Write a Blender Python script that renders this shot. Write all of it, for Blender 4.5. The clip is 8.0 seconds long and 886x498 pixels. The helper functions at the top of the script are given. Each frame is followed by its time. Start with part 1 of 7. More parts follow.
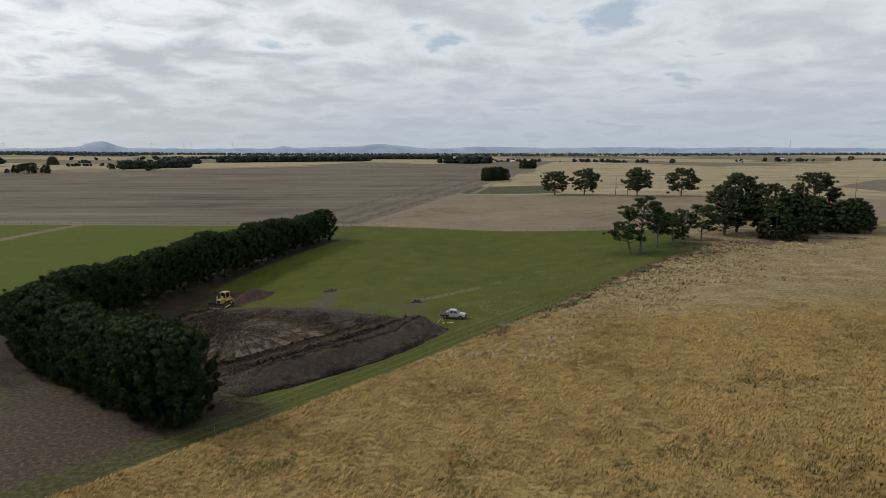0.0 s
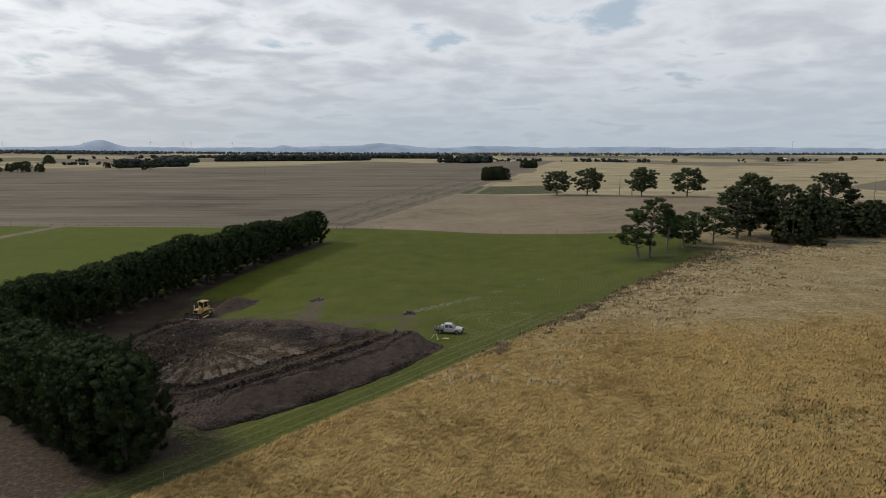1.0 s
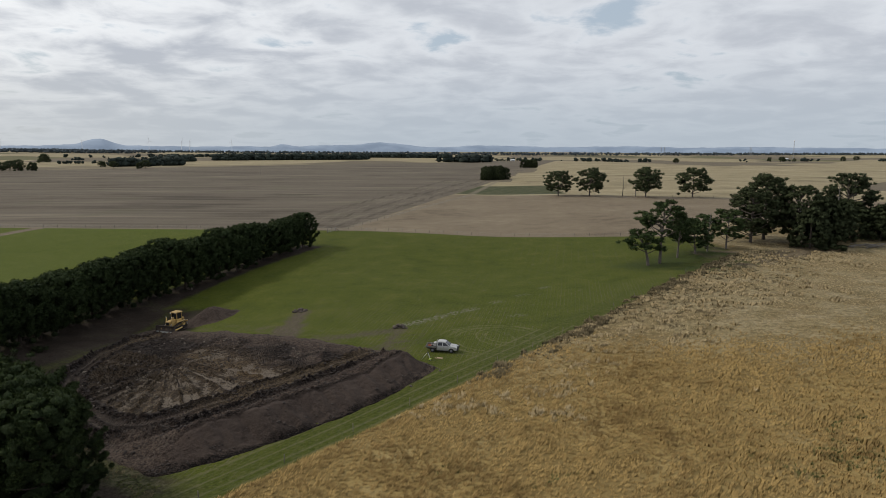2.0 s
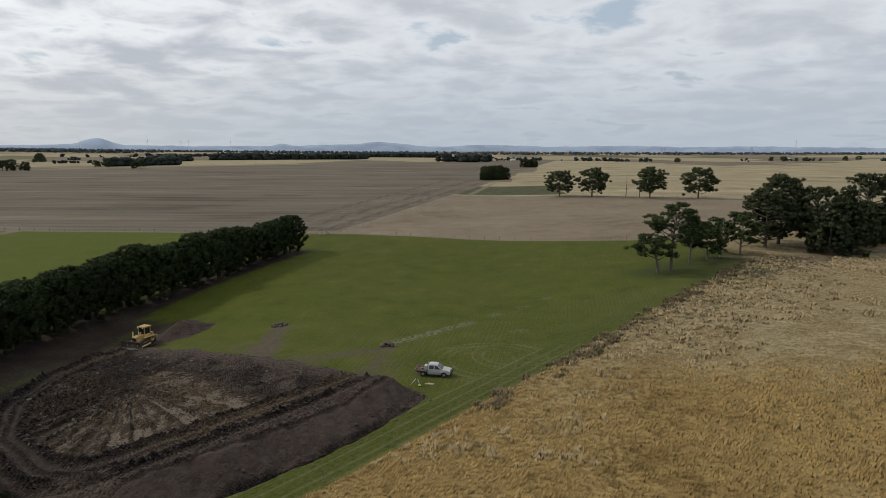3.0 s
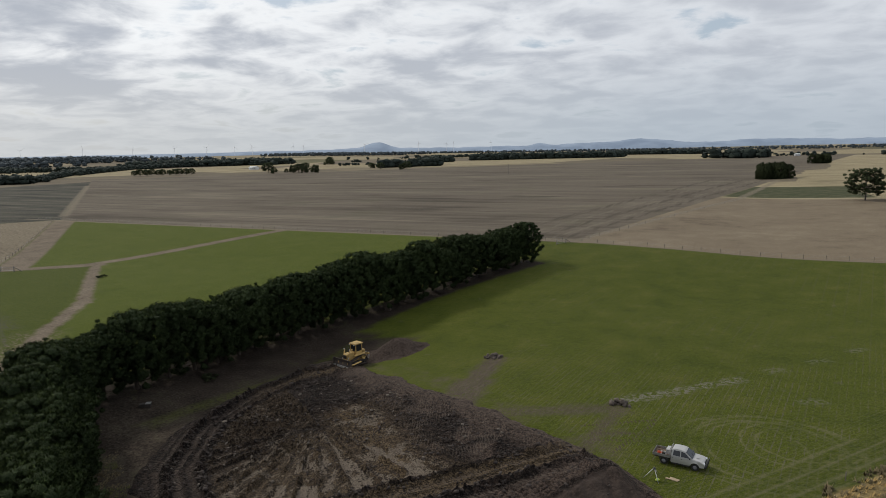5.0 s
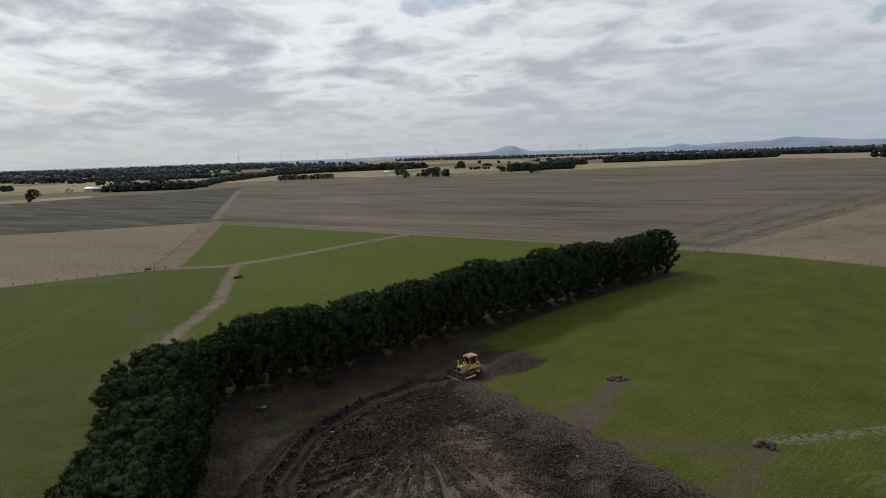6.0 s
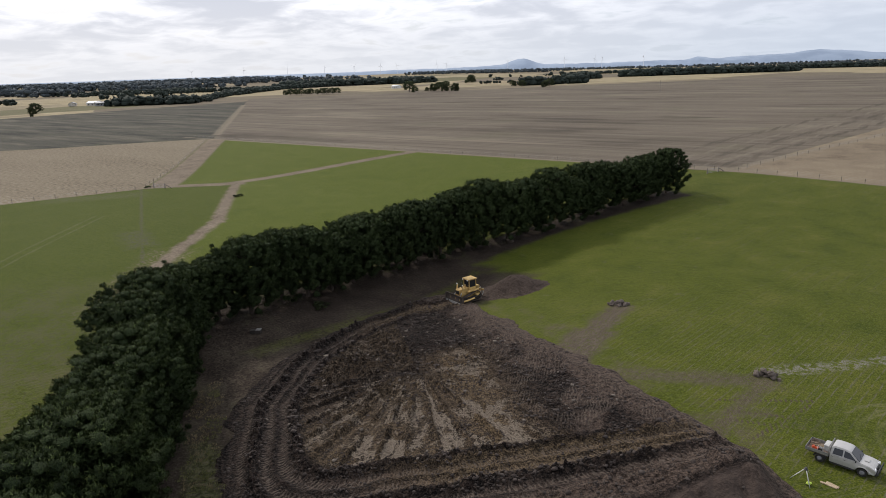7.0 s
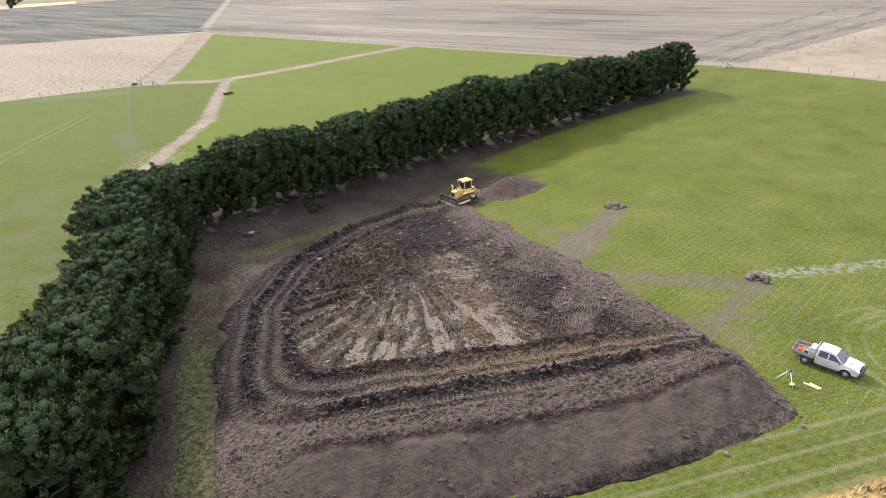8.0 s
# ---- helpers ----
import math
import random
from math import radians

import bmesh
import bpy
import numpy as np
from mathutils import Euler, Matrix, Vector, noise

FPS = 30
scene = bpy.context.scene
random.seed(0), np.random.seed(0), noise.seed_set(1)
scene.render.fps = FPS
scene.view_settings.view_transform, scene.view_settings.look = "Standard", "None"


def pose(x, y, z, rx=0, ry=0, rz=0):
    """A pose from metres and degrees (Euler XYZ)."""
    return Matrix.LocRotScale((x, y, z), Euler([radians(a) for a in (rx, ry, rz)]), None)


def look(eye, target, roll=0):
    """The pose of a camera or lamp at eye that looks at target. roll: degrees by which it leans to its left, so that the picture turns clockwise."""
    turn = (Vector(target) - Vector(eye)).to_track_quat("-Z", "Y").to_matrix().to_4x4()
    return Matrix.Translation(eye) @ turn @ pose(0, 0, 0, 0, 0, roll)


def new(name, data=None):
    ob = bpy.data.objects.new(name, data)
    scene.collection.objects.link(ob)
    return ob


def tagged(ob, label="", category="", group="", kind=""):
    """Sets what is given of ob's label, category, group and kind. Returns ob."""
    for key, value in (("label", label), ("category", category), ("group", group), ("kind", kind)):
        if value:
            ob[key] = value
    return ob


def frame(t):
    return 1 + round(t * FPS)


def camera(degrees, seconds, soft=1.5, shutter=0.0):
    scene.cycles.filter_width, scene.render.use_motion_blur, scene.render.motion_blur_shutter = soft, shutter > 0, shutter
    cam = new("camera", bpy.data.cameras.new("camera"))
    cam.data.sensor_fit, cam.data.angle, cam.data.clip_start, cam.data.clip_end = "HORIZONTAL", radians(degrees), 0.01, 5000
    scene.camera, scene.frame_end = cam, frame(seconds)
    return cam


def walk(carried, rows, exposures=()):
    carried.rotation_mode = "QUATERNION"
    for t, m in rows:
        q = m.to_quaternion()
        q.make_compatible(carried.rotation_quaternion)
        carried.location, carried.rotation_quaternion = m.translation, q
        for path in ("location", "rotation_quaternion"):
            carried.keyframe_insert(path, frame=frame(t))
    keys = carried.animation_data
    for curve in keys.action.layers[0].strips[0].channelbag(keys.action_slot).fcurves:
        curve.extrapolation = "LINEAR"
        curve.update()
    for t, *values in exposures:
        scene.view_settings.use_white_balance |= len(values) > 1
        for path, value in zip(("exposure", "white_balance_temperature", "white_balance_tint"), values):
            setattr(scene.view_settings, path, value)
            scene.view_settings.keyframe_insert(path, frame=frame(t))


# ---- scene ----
# the camera glides straight ahead, then slows, turns to its left and dips
cam = camera(69.3, 8.0, soft=0.85)
PATH = [
    (0, (0.267, -0.821, 31.943), (0.195, 1.154, 31.636), 0.0),
    (0.5, (0.664, 4.685, 31.81), (0.589, 6.66, 31.502), -0.0),
    (1, (0.849, 10.361, 31.673), (0.776, 12.336, 31.364), 0.1),
    (1.5, (1.092, 16.062, 31.513), (1.02, 18.036, 31.203), 0.2),
    (3, (2.082, 32.91, 31.168), (2.011, 34.884, 30.856), 0.2),
    (3.5, (2.487, 38.592, 31.16), (2.415, 40.566, 30.847), 0.2),
    (4, (2.697, 44.217, 31.205), (2.595, 46.19, 30.89), 0.1),
    (4.5, (2.319, 49.446, 31.301), (1.873, 51.369, 30.985), -0.5),
    (4.9, (1.843, 53.106, 31.393), (1.087, 54.932, 31.085), -1.3),
    (5, (1.737, 53.888, 31.403), (0.911, 55.682, 31.093), -1.2),
    (5.2, (1.544, 55.199, 31.419), (0.601, 56.936, 31.116), -1.5),
    (6.3, (0.705, 60.914, 31.458), (-0.495, 62.484, 31.149), -2.0),
    (6.5, (0.579, 61.762, 31.439), (-0.619, 63.325, 31.088), -2.0),
    (7, (0.18, 63.348, 31.347), (-0.995, 64.874, 30.807), -2.0),
    (7.5, (0.023, 64.349, 31.274), (-1.117, 65.818, 30.539), -2.2),
    (8, (0.035, 64.931, 31.248), (-1.084, 66.364, 30.415), -2.2),
]
walk(cam, [(t, look(eye, aim, roll)) for t, eye, aim, roll in PATH],
     exposures=[(0, 0, 6740, 10), (5.2, -0.05, 6700, 10), (6.3, -0.2, 6650, 10), (6.6, -0.15, 6600, 10), (6.8, 0.1, 6550, 11), (7.0, 0.43, 6650, 14), (7.5, 1.48, 6360, 16), (8.0, 1.92, 6370, 17)])

# ---- light ----
SUN_EL = radians(38)
sun_way = Vector((-0.95, 0.30, 0.0)).normalized() * math.cos(SUN_EL) + Vector((0, 0, math.sin(SUN_EL)))
sun_data = bpy.data.lights.new("sun", "SUN")
sun_data.energy, sun_data.angle, sun_data.color = 1.8, radians(6), (1.0, 0.94, 0.85)
sun = new("sun", sun_data)
sun.matrix_world = look(sun_way * 100, (0, 0, 0))


class Nodes:
    """Short hand for building node trees."""

    def __init__(self, tree):
        self.tree = tree
        tree.nodes.clear()

    def node(self, kind, **settings):
        made = self.tree.nodes.new(kind)
        for key, value in settings.items():
            setattr(made, key, value)
        return made

    def put(self, socket, value):
        if isinstance(value, bpy.types.NodeSocket):
            self.tree.links.new(value, socket)
        elif value is not None:
            if socket.type == "RGBA" and len(value) == 3:
                value = (*value, 1)
            socket.default_value = value

    def math(self, op, a, b=None, c=None, clamp=False):
        n = self.node("ShaderNodeMath", operation=op, use_clamp=clamp)
        for i, v in enumerate((a, b, c)):
            self.put(n.inputs[i], v)
        return n.outputs[0]

    def vmath(self, op, a, b=None, scale=None):
        n = self.node("ShaderNodeVectorMath", operation=op)
        self.put(n.inputs[0], a)
        self.put(n.inputs[1], b)
        if scale is not None:
            self.put(n.inputs["Scale"], scale)
        return n.outputs["Value"] if op in ("DOT_PRODUCT", "LENGTH", "DISTANCE") else n.outputs[0]

    def noise(self, vec, scale, detail=4.0, rough=0.55, distortion=0.0):
        n = self.node("ShaderNodeTexNoise")
        self.put(n.inputs["Vector"], vec)
        for key, value in (("Scale", scale), ("Detail", detail), ("Roughness", rough), ("Distortion", distortion)):
            n.inputs[key].default_value = value
        return n.outputs["Fac"]

    def ramp(self, x, lo, hi, a=0.0, b=1.0):
        n = self.node("ShaderNodeMapRange", interpolation_type="SMOOTHSTEP")
        for i, v in enumerate((x, lo, hi, a, b)):
            self.put(n.inputs[i], v)
        return n.outputs[0]

    def mix(self, f, a, b, blend="MIX"):
        n = self.node("ShaderNodeMix", data_type="RGBA", blend_type=blend)
        self.put(n.inputs["Factor"], f)
        self.put(n.inputs[6], a)
        self.put(n.inputs[7], b)
        return n.outputs[2]

    def stretch(self, vec, sx, sy, sz, turn=0.0):
        n = self.node("ShaderNodeMapping")
        self.put(n.inputs["Vector"], vec)
        n.inputs["Scale"].default_value = (sx, sy, sz)
        n.inputs["Rotation"].default_value = (0, 0, radians(turn))
        return n.outputs[0]

    def bump(self, height, strength, distance, normal=None):
        n = self.node("ShaderNodeBump")
        n.inputs["Strength"].default_value, n.inputs["Distance"].default_value = strength, distance
        self.put(n.inputs["Height"], height)
        self.put(n.inputs["Normal"], normal)
        return n.outputs[0]


def sky():
    """Broken grey stratocumulus over a pale blue sky, brighter towards the veiled sun."""
    world = bpy.data.worlds.new("sky")
    scene.world = world
    world.use_nodes = True
    w = Nodes(world.node_tree)
    way = w.vmath("NORMALIZE", w.node("ShaderNodeTexCoord").outputs["Generated"])
    air = w.node("ShaderNodeTexSky", sky_type="NISHITA", sun_disc=False)
    air.sun_elevation, air.sun_rotation = SUN_EL, radians(-72)
    air.air_density, air.dust_density = 1.0, 2.0
    split = w.node("ShaderNodeSeparateXYZ")
    w.put(split.inputs[0], way)
    up = w.math("MAXIMUM", split.outputs[2], 0.0)
    # the cloud layer lies flat overhead and closes up towards the horizon
    deck = w.vmath("SCALE", way, scale=w.math("DIVIDE", 1.0, w.math("ADD", up, 0.16)))
    deck = w.stretch(deck, 1.0, 1.0, 0.0)
    big = w.noise(deck, CLOUD_BIG, 3, 0.5, 0.35)
    fine = w.noise(deck, CLOUD_FINE, 9, 0.55, 0.3)
    body = w.math("ADD", w.math("MULTIPLY", big, 0.45), w.math("MULTIPLY", fine, 0.55))
    cover = w.ramp(body, 0.37, 0.45)                      # blue shows only through small gaps
    shade = w.ramp(body, 0.43, 0.60)                       # thick cloud is grey from below
    to_sun = w.vmath("DOT_PRODUCT", way, tuple(sun_way))
    glow = w.ramp(to_sun, 0.25, 1.0)
    lit = w.mix(glow, (0.735, 0.79, 0.87), (1.06, 1.10, 1.145))
    grey = w.mix(glow, (0.55, 0.60, 0.685), (0.505, 0.555, 0.64))
    cloud = w.mix(shade, lit, grey)
    blue = w.vmath("SCALE", air.outputs[0], scale=0.10)
    blue = w.mix(0.65, blue, (0.56, 0.67, 0.80))
    seen = w.mix(cover, blue, cloud)
    haze = w.ramp(up, 0.0, 0.16, 0.85, 0.0)
    edge = w.mix(glow, (0.46, 0.54, 0.63), (0.66, 0.68, 0.69))
    seen = w.mix(haze, seen, edge)
    back = w.node("ShaderNodeBackground")
    w.put(back.inputs[0], seen)
    back.inputs[1].default_value = SKY_STRENGTH
    w.put(w.node("ShaderNodeOutputWorld").inputs[0], back.outputs[0])


CLOUD_BIG, CLOUD_FINE, SKY_STRENGTH = 0.75, 2.7, 0.92
sky()


# ---- the lie of the land ----
def smooth(lo, hi, x):
    t = np.clip((np.asarray(x, float) - lo) / (hi - lo), 0, 1)
    return t * t * (3 - 2 * t)


def land(x, y):
    """Height of the ground: rises to the east and north, with a hollow where the dam is dug."""
    x, y = np.asarray(x, float), np.asarray(y, float)
    z = 3.2 * smooth(0, 70, x) + 3.0 * smooth(170, 260, y) * (1 - 0.6 * smooth(-20, 60, x))
    z = z + 0.6 * smooth(88, 112, y) * (1 - smooth(150, 195, y))
    z = z + 11.0 * smooth(1300, 2500, -x) * smooth(-400, 400, y)
    z = z - 5.6 * np.exp(-((x + 64) / 24) ** 2 - ((y - 146) / 30) ** 2)
    return z - 2.2 * np.exp(-((x + 62) / 30) ** 2 - ((y - 98) / 28) ** 2)


# the dig has its own axes: along the spoil bank, and inwards from the bank's foot
DIG_O, DIG_D, DIG_N = np.array((-31.0, 77.6)), np.array((0.669, 0.743)), np.array((-0.743, 0.669))


def dig_axes(x, y):
    dx, dy = np.asarray(x, float) - DIG_O[0], np.asarray(y, float) - DIG_O[1]
    return dx * DIG_D[0] + dy * DIG_D[1], dx * DIG_N[0] + dy * DIG_N[1]


def dig_inset(u, v):
    """Metres inside the edge of the dug ground (negative outside)."""
    left = np.interp(v, (-8, 2.4, 10, 20, 30, 40, 52, 60, 66), (4, 1.75, 0.5, -0.6, -0.8, 2.5, 11, 19, 25))
    right = np.interp(v, (-8, 0, 8, 16, 26, 36, 50, 62, 66), (41, 42.2, 42.4, 40.0, 37.2, 34.2, 32, 31, 29))
    foot = -3.0 * np.sin(np.pi * np.clip(u / 42, 0, 1)) ** 0.7
    return np.minimum(np.minimum(u - left, right - u), np.minimum(v - foot, 66 - v))


# ---- materials ----
def surface(name):
    material = bpy.data.materials.new(name)
    material.use_nodes = True
    n = Nodes(material.node_tree)
    out = n.node("ShaderNodeOutputMaterial")
    shader = n.node("ShaderNodeBsdfPrincipled")
    n.put(out.inputs[0], shader.outputs[0])
    return material, n, shader


def plain(name, colour, rough=0.6, metal=0.0, grain=0.12, scale=6.0, coat=0.0, bump=0.0):
    """Painted, rubber or metal surface with slight dirt."""
    material, n, s = surface(name)
    at = n.node("ShaderNodeTexCoord").outputs["Object"]
    fine = n.noise(at, scale, 6, 0.65)
    wide = n.noise(at, scale * 0.2, 3)
    f = n.math("MULTIPLY", n.math("ADD", fine, wide), 0.5)
    dark = tuple(c * (1 - 2.2 * grain) for c in colour)
    light = tuple(min(1, c * (1 + grain)) for c in colour)
    n.put(s.inputs["Base Color"], n.mix(n.ramp(f, 0.3, 0.7), dark, light))
    n.put(s.inputs["Roughness"], n.ramp(fine, 0.3, 0.7, rough * 0.85, min(1, rough * 1.15)))
    s.inputs["Metallic"].default_value, s.inputs["Coat Weight"].default_value = metal, coat
    if bump:
        n.put(s.inputs["Normal"], n.bump(fine, 0.5, bump))
    return material


def foliage_material(name, dark, light, tip, grain=11.0):
    """Needles in soft puffs: fine dark and light flecks, a tint for every tree and a few yellower shoots."""
    material, n, s = surface(name)
    geo = n.node("ShaderNodeNewGeometry")
    own = n.node("ShaderNodeObjectInfo").outputs["Random"]
    isle = geo.outputs["Random Per Island"]
    at = n.node("ShaderNodeTexCoord").outputs["Object"]
    needles = n.noise(n.stretch(at, 1, 1, 0.6), grain, 3, 0.65)
    shoots = n.noise(at, grain * 0.28, 3, 0.6)
    c = n.mix(n.math("ADD", n.math("MULTIPLY", isle, 0.22), n.ramp(needles, 0.38, 0.64, 0, 0.70)), dark, light)
    c = n.mix(n.math("MULTIPLY", n.ramp(shoots, 0.50, 0.66), n.ramp(isle, 0.35, 1.0, 0.2, 0.6)), c, tip)
    c = n.mix(n.ramp(n.noise(at, 0.35, 2), 0.35, 0.7, 0.0, 0.45), c, dark)
    c = n.mix(n.math("MULTIPLY", own, 0.35), c, light)
    n.put(s.inputs["Base Color"], c)
    s.inputs["Roughness"].default_value = 0.75
    relief = n.math("ADD", needles, n.math("MULTIPLY", shoots, 1.4))
    n.put(s.inputs["Normal"], n.bump(relief, 1.0, 0.30))
    s.inputs["Specular IOR Level"].default_value = 0.05
    return material


def bark_material(name, dark, light):
    material, n, s = surface(name)
    at = n.node("ShaderNodeTexCoord").outputs["Object"]
    streak = n.noise(n.stretch(at, 6, 6, 0.8), 2.0, 6, 0.7)
    n.put(s.inputs["Base Color"], n.mix(n.ramp(streak, 0.3, 0.7), dark, light))
    s.inputs["Roughness"].default_value = 0.9
    n.put(s.inputs["Normal"], n.bump(streak, 0.8, 0.05))
    return material


def line_through(x0, y0, x1, y1):
    """Unit normal and offset: the signed distance from the line is positive to the left of the way from 0 to 1."""
    dx, dy = x1 - x0, y1 - y0
    long = math.hypot(dx, dy)
    return (-dy / long, dx / long, (dy * x0 - dx * y0) / long)


GROUND_DIM = (0.50, 0.52, 0.53)       # scales all ground colours down alike, to balance land against the bright sky


def ground_material():
    material, n, s = surface("paddocks")
    pos = n.node("ShaderNodeNewGeometry").outputs["Position"]
    cut = n.node("ShaderNodeSeparateXYZ")
    n.put(cut.inputs[0], pos)
    flat = n.node("ShaderNodeCombineXYZ")
    n.put(flat.inputs[0], cut.outputs[0])
    n.put(flat.inputs[1], cut.outputs[1])
    P, X, Y = flat.outputs[0], cut.outputs[0], cut.outputs[1]
    wob = n.math("SUBTRACT", n.noise(P, 0.35, 5, 0.6), 0.5)
    n1 = n.noise(P, 1.6, 4, 0.55)        # clumps of half a metre
    n2 = n.noise(P, 0.16, 5, 0.6)        # patches of six metres
    n3 = n.noise(P, 0.028, 5, 0.55)      # drifts of forty metres
    n4 = n.noise(P, 0.0045, 4, 0.55)     # whole paddocks
    wide = n.math("SUBTRACT", n4, 0.5)

    def side(line, soft=0.6, rag=2.0):
        """1 to the left of a line, with a ragged edge."""
        a, b, c = line
        d = n.math("ADD", n.math("ADD", n.math("MULTIPLY", X, a), n.math("MULTIPLY", Y, b)), c)
        return n.ramp(n.math("ADD", d, n.math("MULTIPLY", wob, rag)), -soft, soft)

    def both(*fs):
        out = fs[0]
        for f in fs[1:]:
            out = n.math("MULTIPLY", out, f)
        return out

    def inv(f):
        return n.math("SUBTRACT", 1.0, f)

    def strip(x0, y0, x1, y1, half, soft=0.5, rag=1.2):
        """1 within a band round a stretch of line."""
        dx, dy = x1 - x0, y1 - y0
        long = math.hypot(dx, dy)
        a, b, c = line_through(x0, y0, x1, y1)
        d = n.math("ABSOLUTE", n.math("ADD", n.math("ADD", n.math("MULTIPLY", X, a), n.math("MULTIPLY", Y, b)), c))
        along = n.math("ADD", n.math("ADD", n.math("MULTIPLY", X, dx / long), n.math("MULTIPLY", Y, dy / long)), -(x0 * dx + y0 * dy) / long)
        over = n.math("MAXIMUM", n.math("MULTIPLY", along, -1), n.math("SUBTRACT", along, long))
        d = n.math("MAXIMUM", d, over)
        return n.ramp(n.math("ADD", d, n.math("MULTIPLY", wob, rag)), half + soft, half - soft)

    def ring(cx, cy, r, half, rag=0.6):
        d = n.math("SUBTRACT", n.vmath("DISTANCE", P, (cx, cy, 0)), r)
        d = n.math("ABSOLUTE", n.math("ADD", d, n.math("MULTIPLY", wob, rag)))
        return n.ramp(d, half + 0.16, half - 0.10)

    def blend3(f, a, b, c):
        return n.mix(n.ramp(f, 0.5, 0.64), n.mix(n.ramp(f, 0.36, 0.5), a, b), c)

    # far country: straw paddocks cut into blocks
    cells = n.node("ShaderNodeTexVoronoi", feature="F1", distance="MANHATTAN")
    n.put(cells.inputs["Vector"], n.stretch(n.vmath("ADD", P, n.vmath("SCALE", (60, 30, 0), scale=wide)), 1, 0.55, 1, 12))
    cells.inputs["Scale"].default_value = 0.0035
    block = n.node("ShaderNodeSeparateColor")
    n.put(block.inputs[0], cells.outputs["Color"])
    streaks = n.noise(n.stretch(P, 0.2, 1.0, 1, 8), 0.03, 5, 0.6)
    field = n.math("ADD", n.math("MULTIPLY", streaks, 0.35), n.math("ADD", n.math("MULTIPLY", n3, 0.45), n.math("MULTIPLY", n2, 0.20)))
    straw_far = blend3(field, (0.34, 0.27, 0.165), (0.52, 0.415, 0.25), (0.68, 0.555, 0.345))
    tan = blend3(field, (0.20, 0.155, 0.11), (0.27, 0.215, 0.15), (0.33, 0.26, 0.17))
    colour = n.mix(n.ramp(block.outputs[0], 0.35, 0.75), straw_far, tan)
    colour = n.mix(n.ramp(block.outputs[1], 0.80, 0.86, 0, 0.75), colour, (0.13, 0.13, 0.055))

    # fallow paddock beyond the fence, grey brown with long worked streaks
    turned = n.noise(n.stretch(P, 1.3, 0.10, 1, 14.5), 0.16, 5, 0.6)      # passes beside the diagonal track
    level = n.noise(n.stretch(P, 0.16, 1.0, 1, -9), 0.055, 5, 0.6)        # long passes across
    nearby = n.ramp(n.math("SUBTRACT", n.math("MULTIPLY", Y, 0.2), X), 60, 160)
    work = n.math("ADD", n.math("MULTIPLY", turned, n.math("SUBTRACT", 1.0, nearby)), n.math("MULTIPLY", level, nearby))
    drift = n.noise(n.stretch(P, 0.35, 1.0, 1, -20), 0.02, 5, 0.6)
    fallow = blend3(n.math("ADD", n.math("MULTIPLY", work, 0.32), n.math("ADD", n.math("MULTIPLY", drift, 0.48), n.math("MULTIPLY", n3, 0.20))), (0.125, 0.098, 0.072), (0.248, 0.197, 0.147), (0.365, 0.295, 0.217))
    passes = n.noise(n.stretch(P, 0.03, 1.0, 1, -9), 0.22, 6, 0.7)         # single worked passes
    fallow = n.mix(n.ramp(passes, 0.50, 0.62, 0, 0.55), fallow, (0.115, 0.092, 0.068))
    fallow = n.mix(n.ramp(passes, 0.46, 0.36, 0, 0.50), fallow, (0.34, 0.285, 0.215))
    damp = n.noise(n.stretch(P, 0.30, 1.0, 1, -14), 0.035, 4, 0.6)
    fallow = n.mix(n.ramp(damp, 0.60, 0.70, 0, 0.6), fallow, (0.075, 0.062, 0.047))
    fallow = n.mix(n.ramp(n3, 0.52, 0.70, 0, 0.30), fallow, (0.150, 0.140, 0.078))
    north = n.math("MAXIMUM", side((0, 1, -243.0), 0.5, 2.0), both(side(line_through(-42, 244, 56, 227), 0.5, 2.0), side((1, 0, 42), 0.5, 1.0)))
    west_lane = line_through(-292, 257, -565, 473)
    diagonal = line_through(-41, 246, 29, 605)
    far_edge = line_through(-560, 745, -52, 1330)
    for off, half, hue in ((5.5, 1.2, (0.10, 0.082, 0.060)), (9.5, 0.9, (0.33, 0.27, 0.20)), (15.0, 1.6, (0.11, 0.09, 0.066)), (21.0, 1.0, (0.31, 0.255, 0.19)), (29.0, 2.0, (0.115, 0.095, 0.07))):
        worked = strip(-41 - off, 250, 29 - off * 1.5, 605, half, 0.8, 3.0)
        fallow = n.mix(both(worked, n.ramp(n.noise(n.stretch(P, 1.0, 0.06, 1, 11), 0.5, 4, 0.6), 0.40, 0.58, 0.0, 0.65)), fallow, hue)
    m_fallow = both(north, inv(side(west_lane, 1, 4)), side(diagonal, 1, 3), inv(side(far_edge, 4, 20)))
    colour = n.mix(m_fallow, colour, fallow)

    # tan stubble east of the diagonal track
    stub = blend3(n.math("ADD", n.math("MULTIPLY", n1, 0.35), n.math("ADD", n.math("MULTIPLY", n2, 0.30), n.math("MULTIPLY", n3, 0.35))), (0.228, 0.168, 0.114), (0.358, 0.273, 0.186), (0.47, 0.372, 0.256))
    hedge_line = line_through(3, 419, 129, 389)
    m_stub = both(north, inv(side(diagonal, 1, 3)), inv(side(hedge_line, 0.8, 3)))
    colour = n.mix(m_stub, colour, stub)
    strip_green = both(side(line_through(0, 428, 60, 414), 1, 3), inv(side(line_through(10, 516, 60, 500), 1, 3)), inv(side(diagonal, 1, 3)), side((-1, 0, 62), 2, 4))
    colour = n.mix(strip_green, colour, n.mix(n.ramp(n2, 0.4, 0.6), (0.095, 0.105, 0.045), (0.15, 0.145, 0.075)))

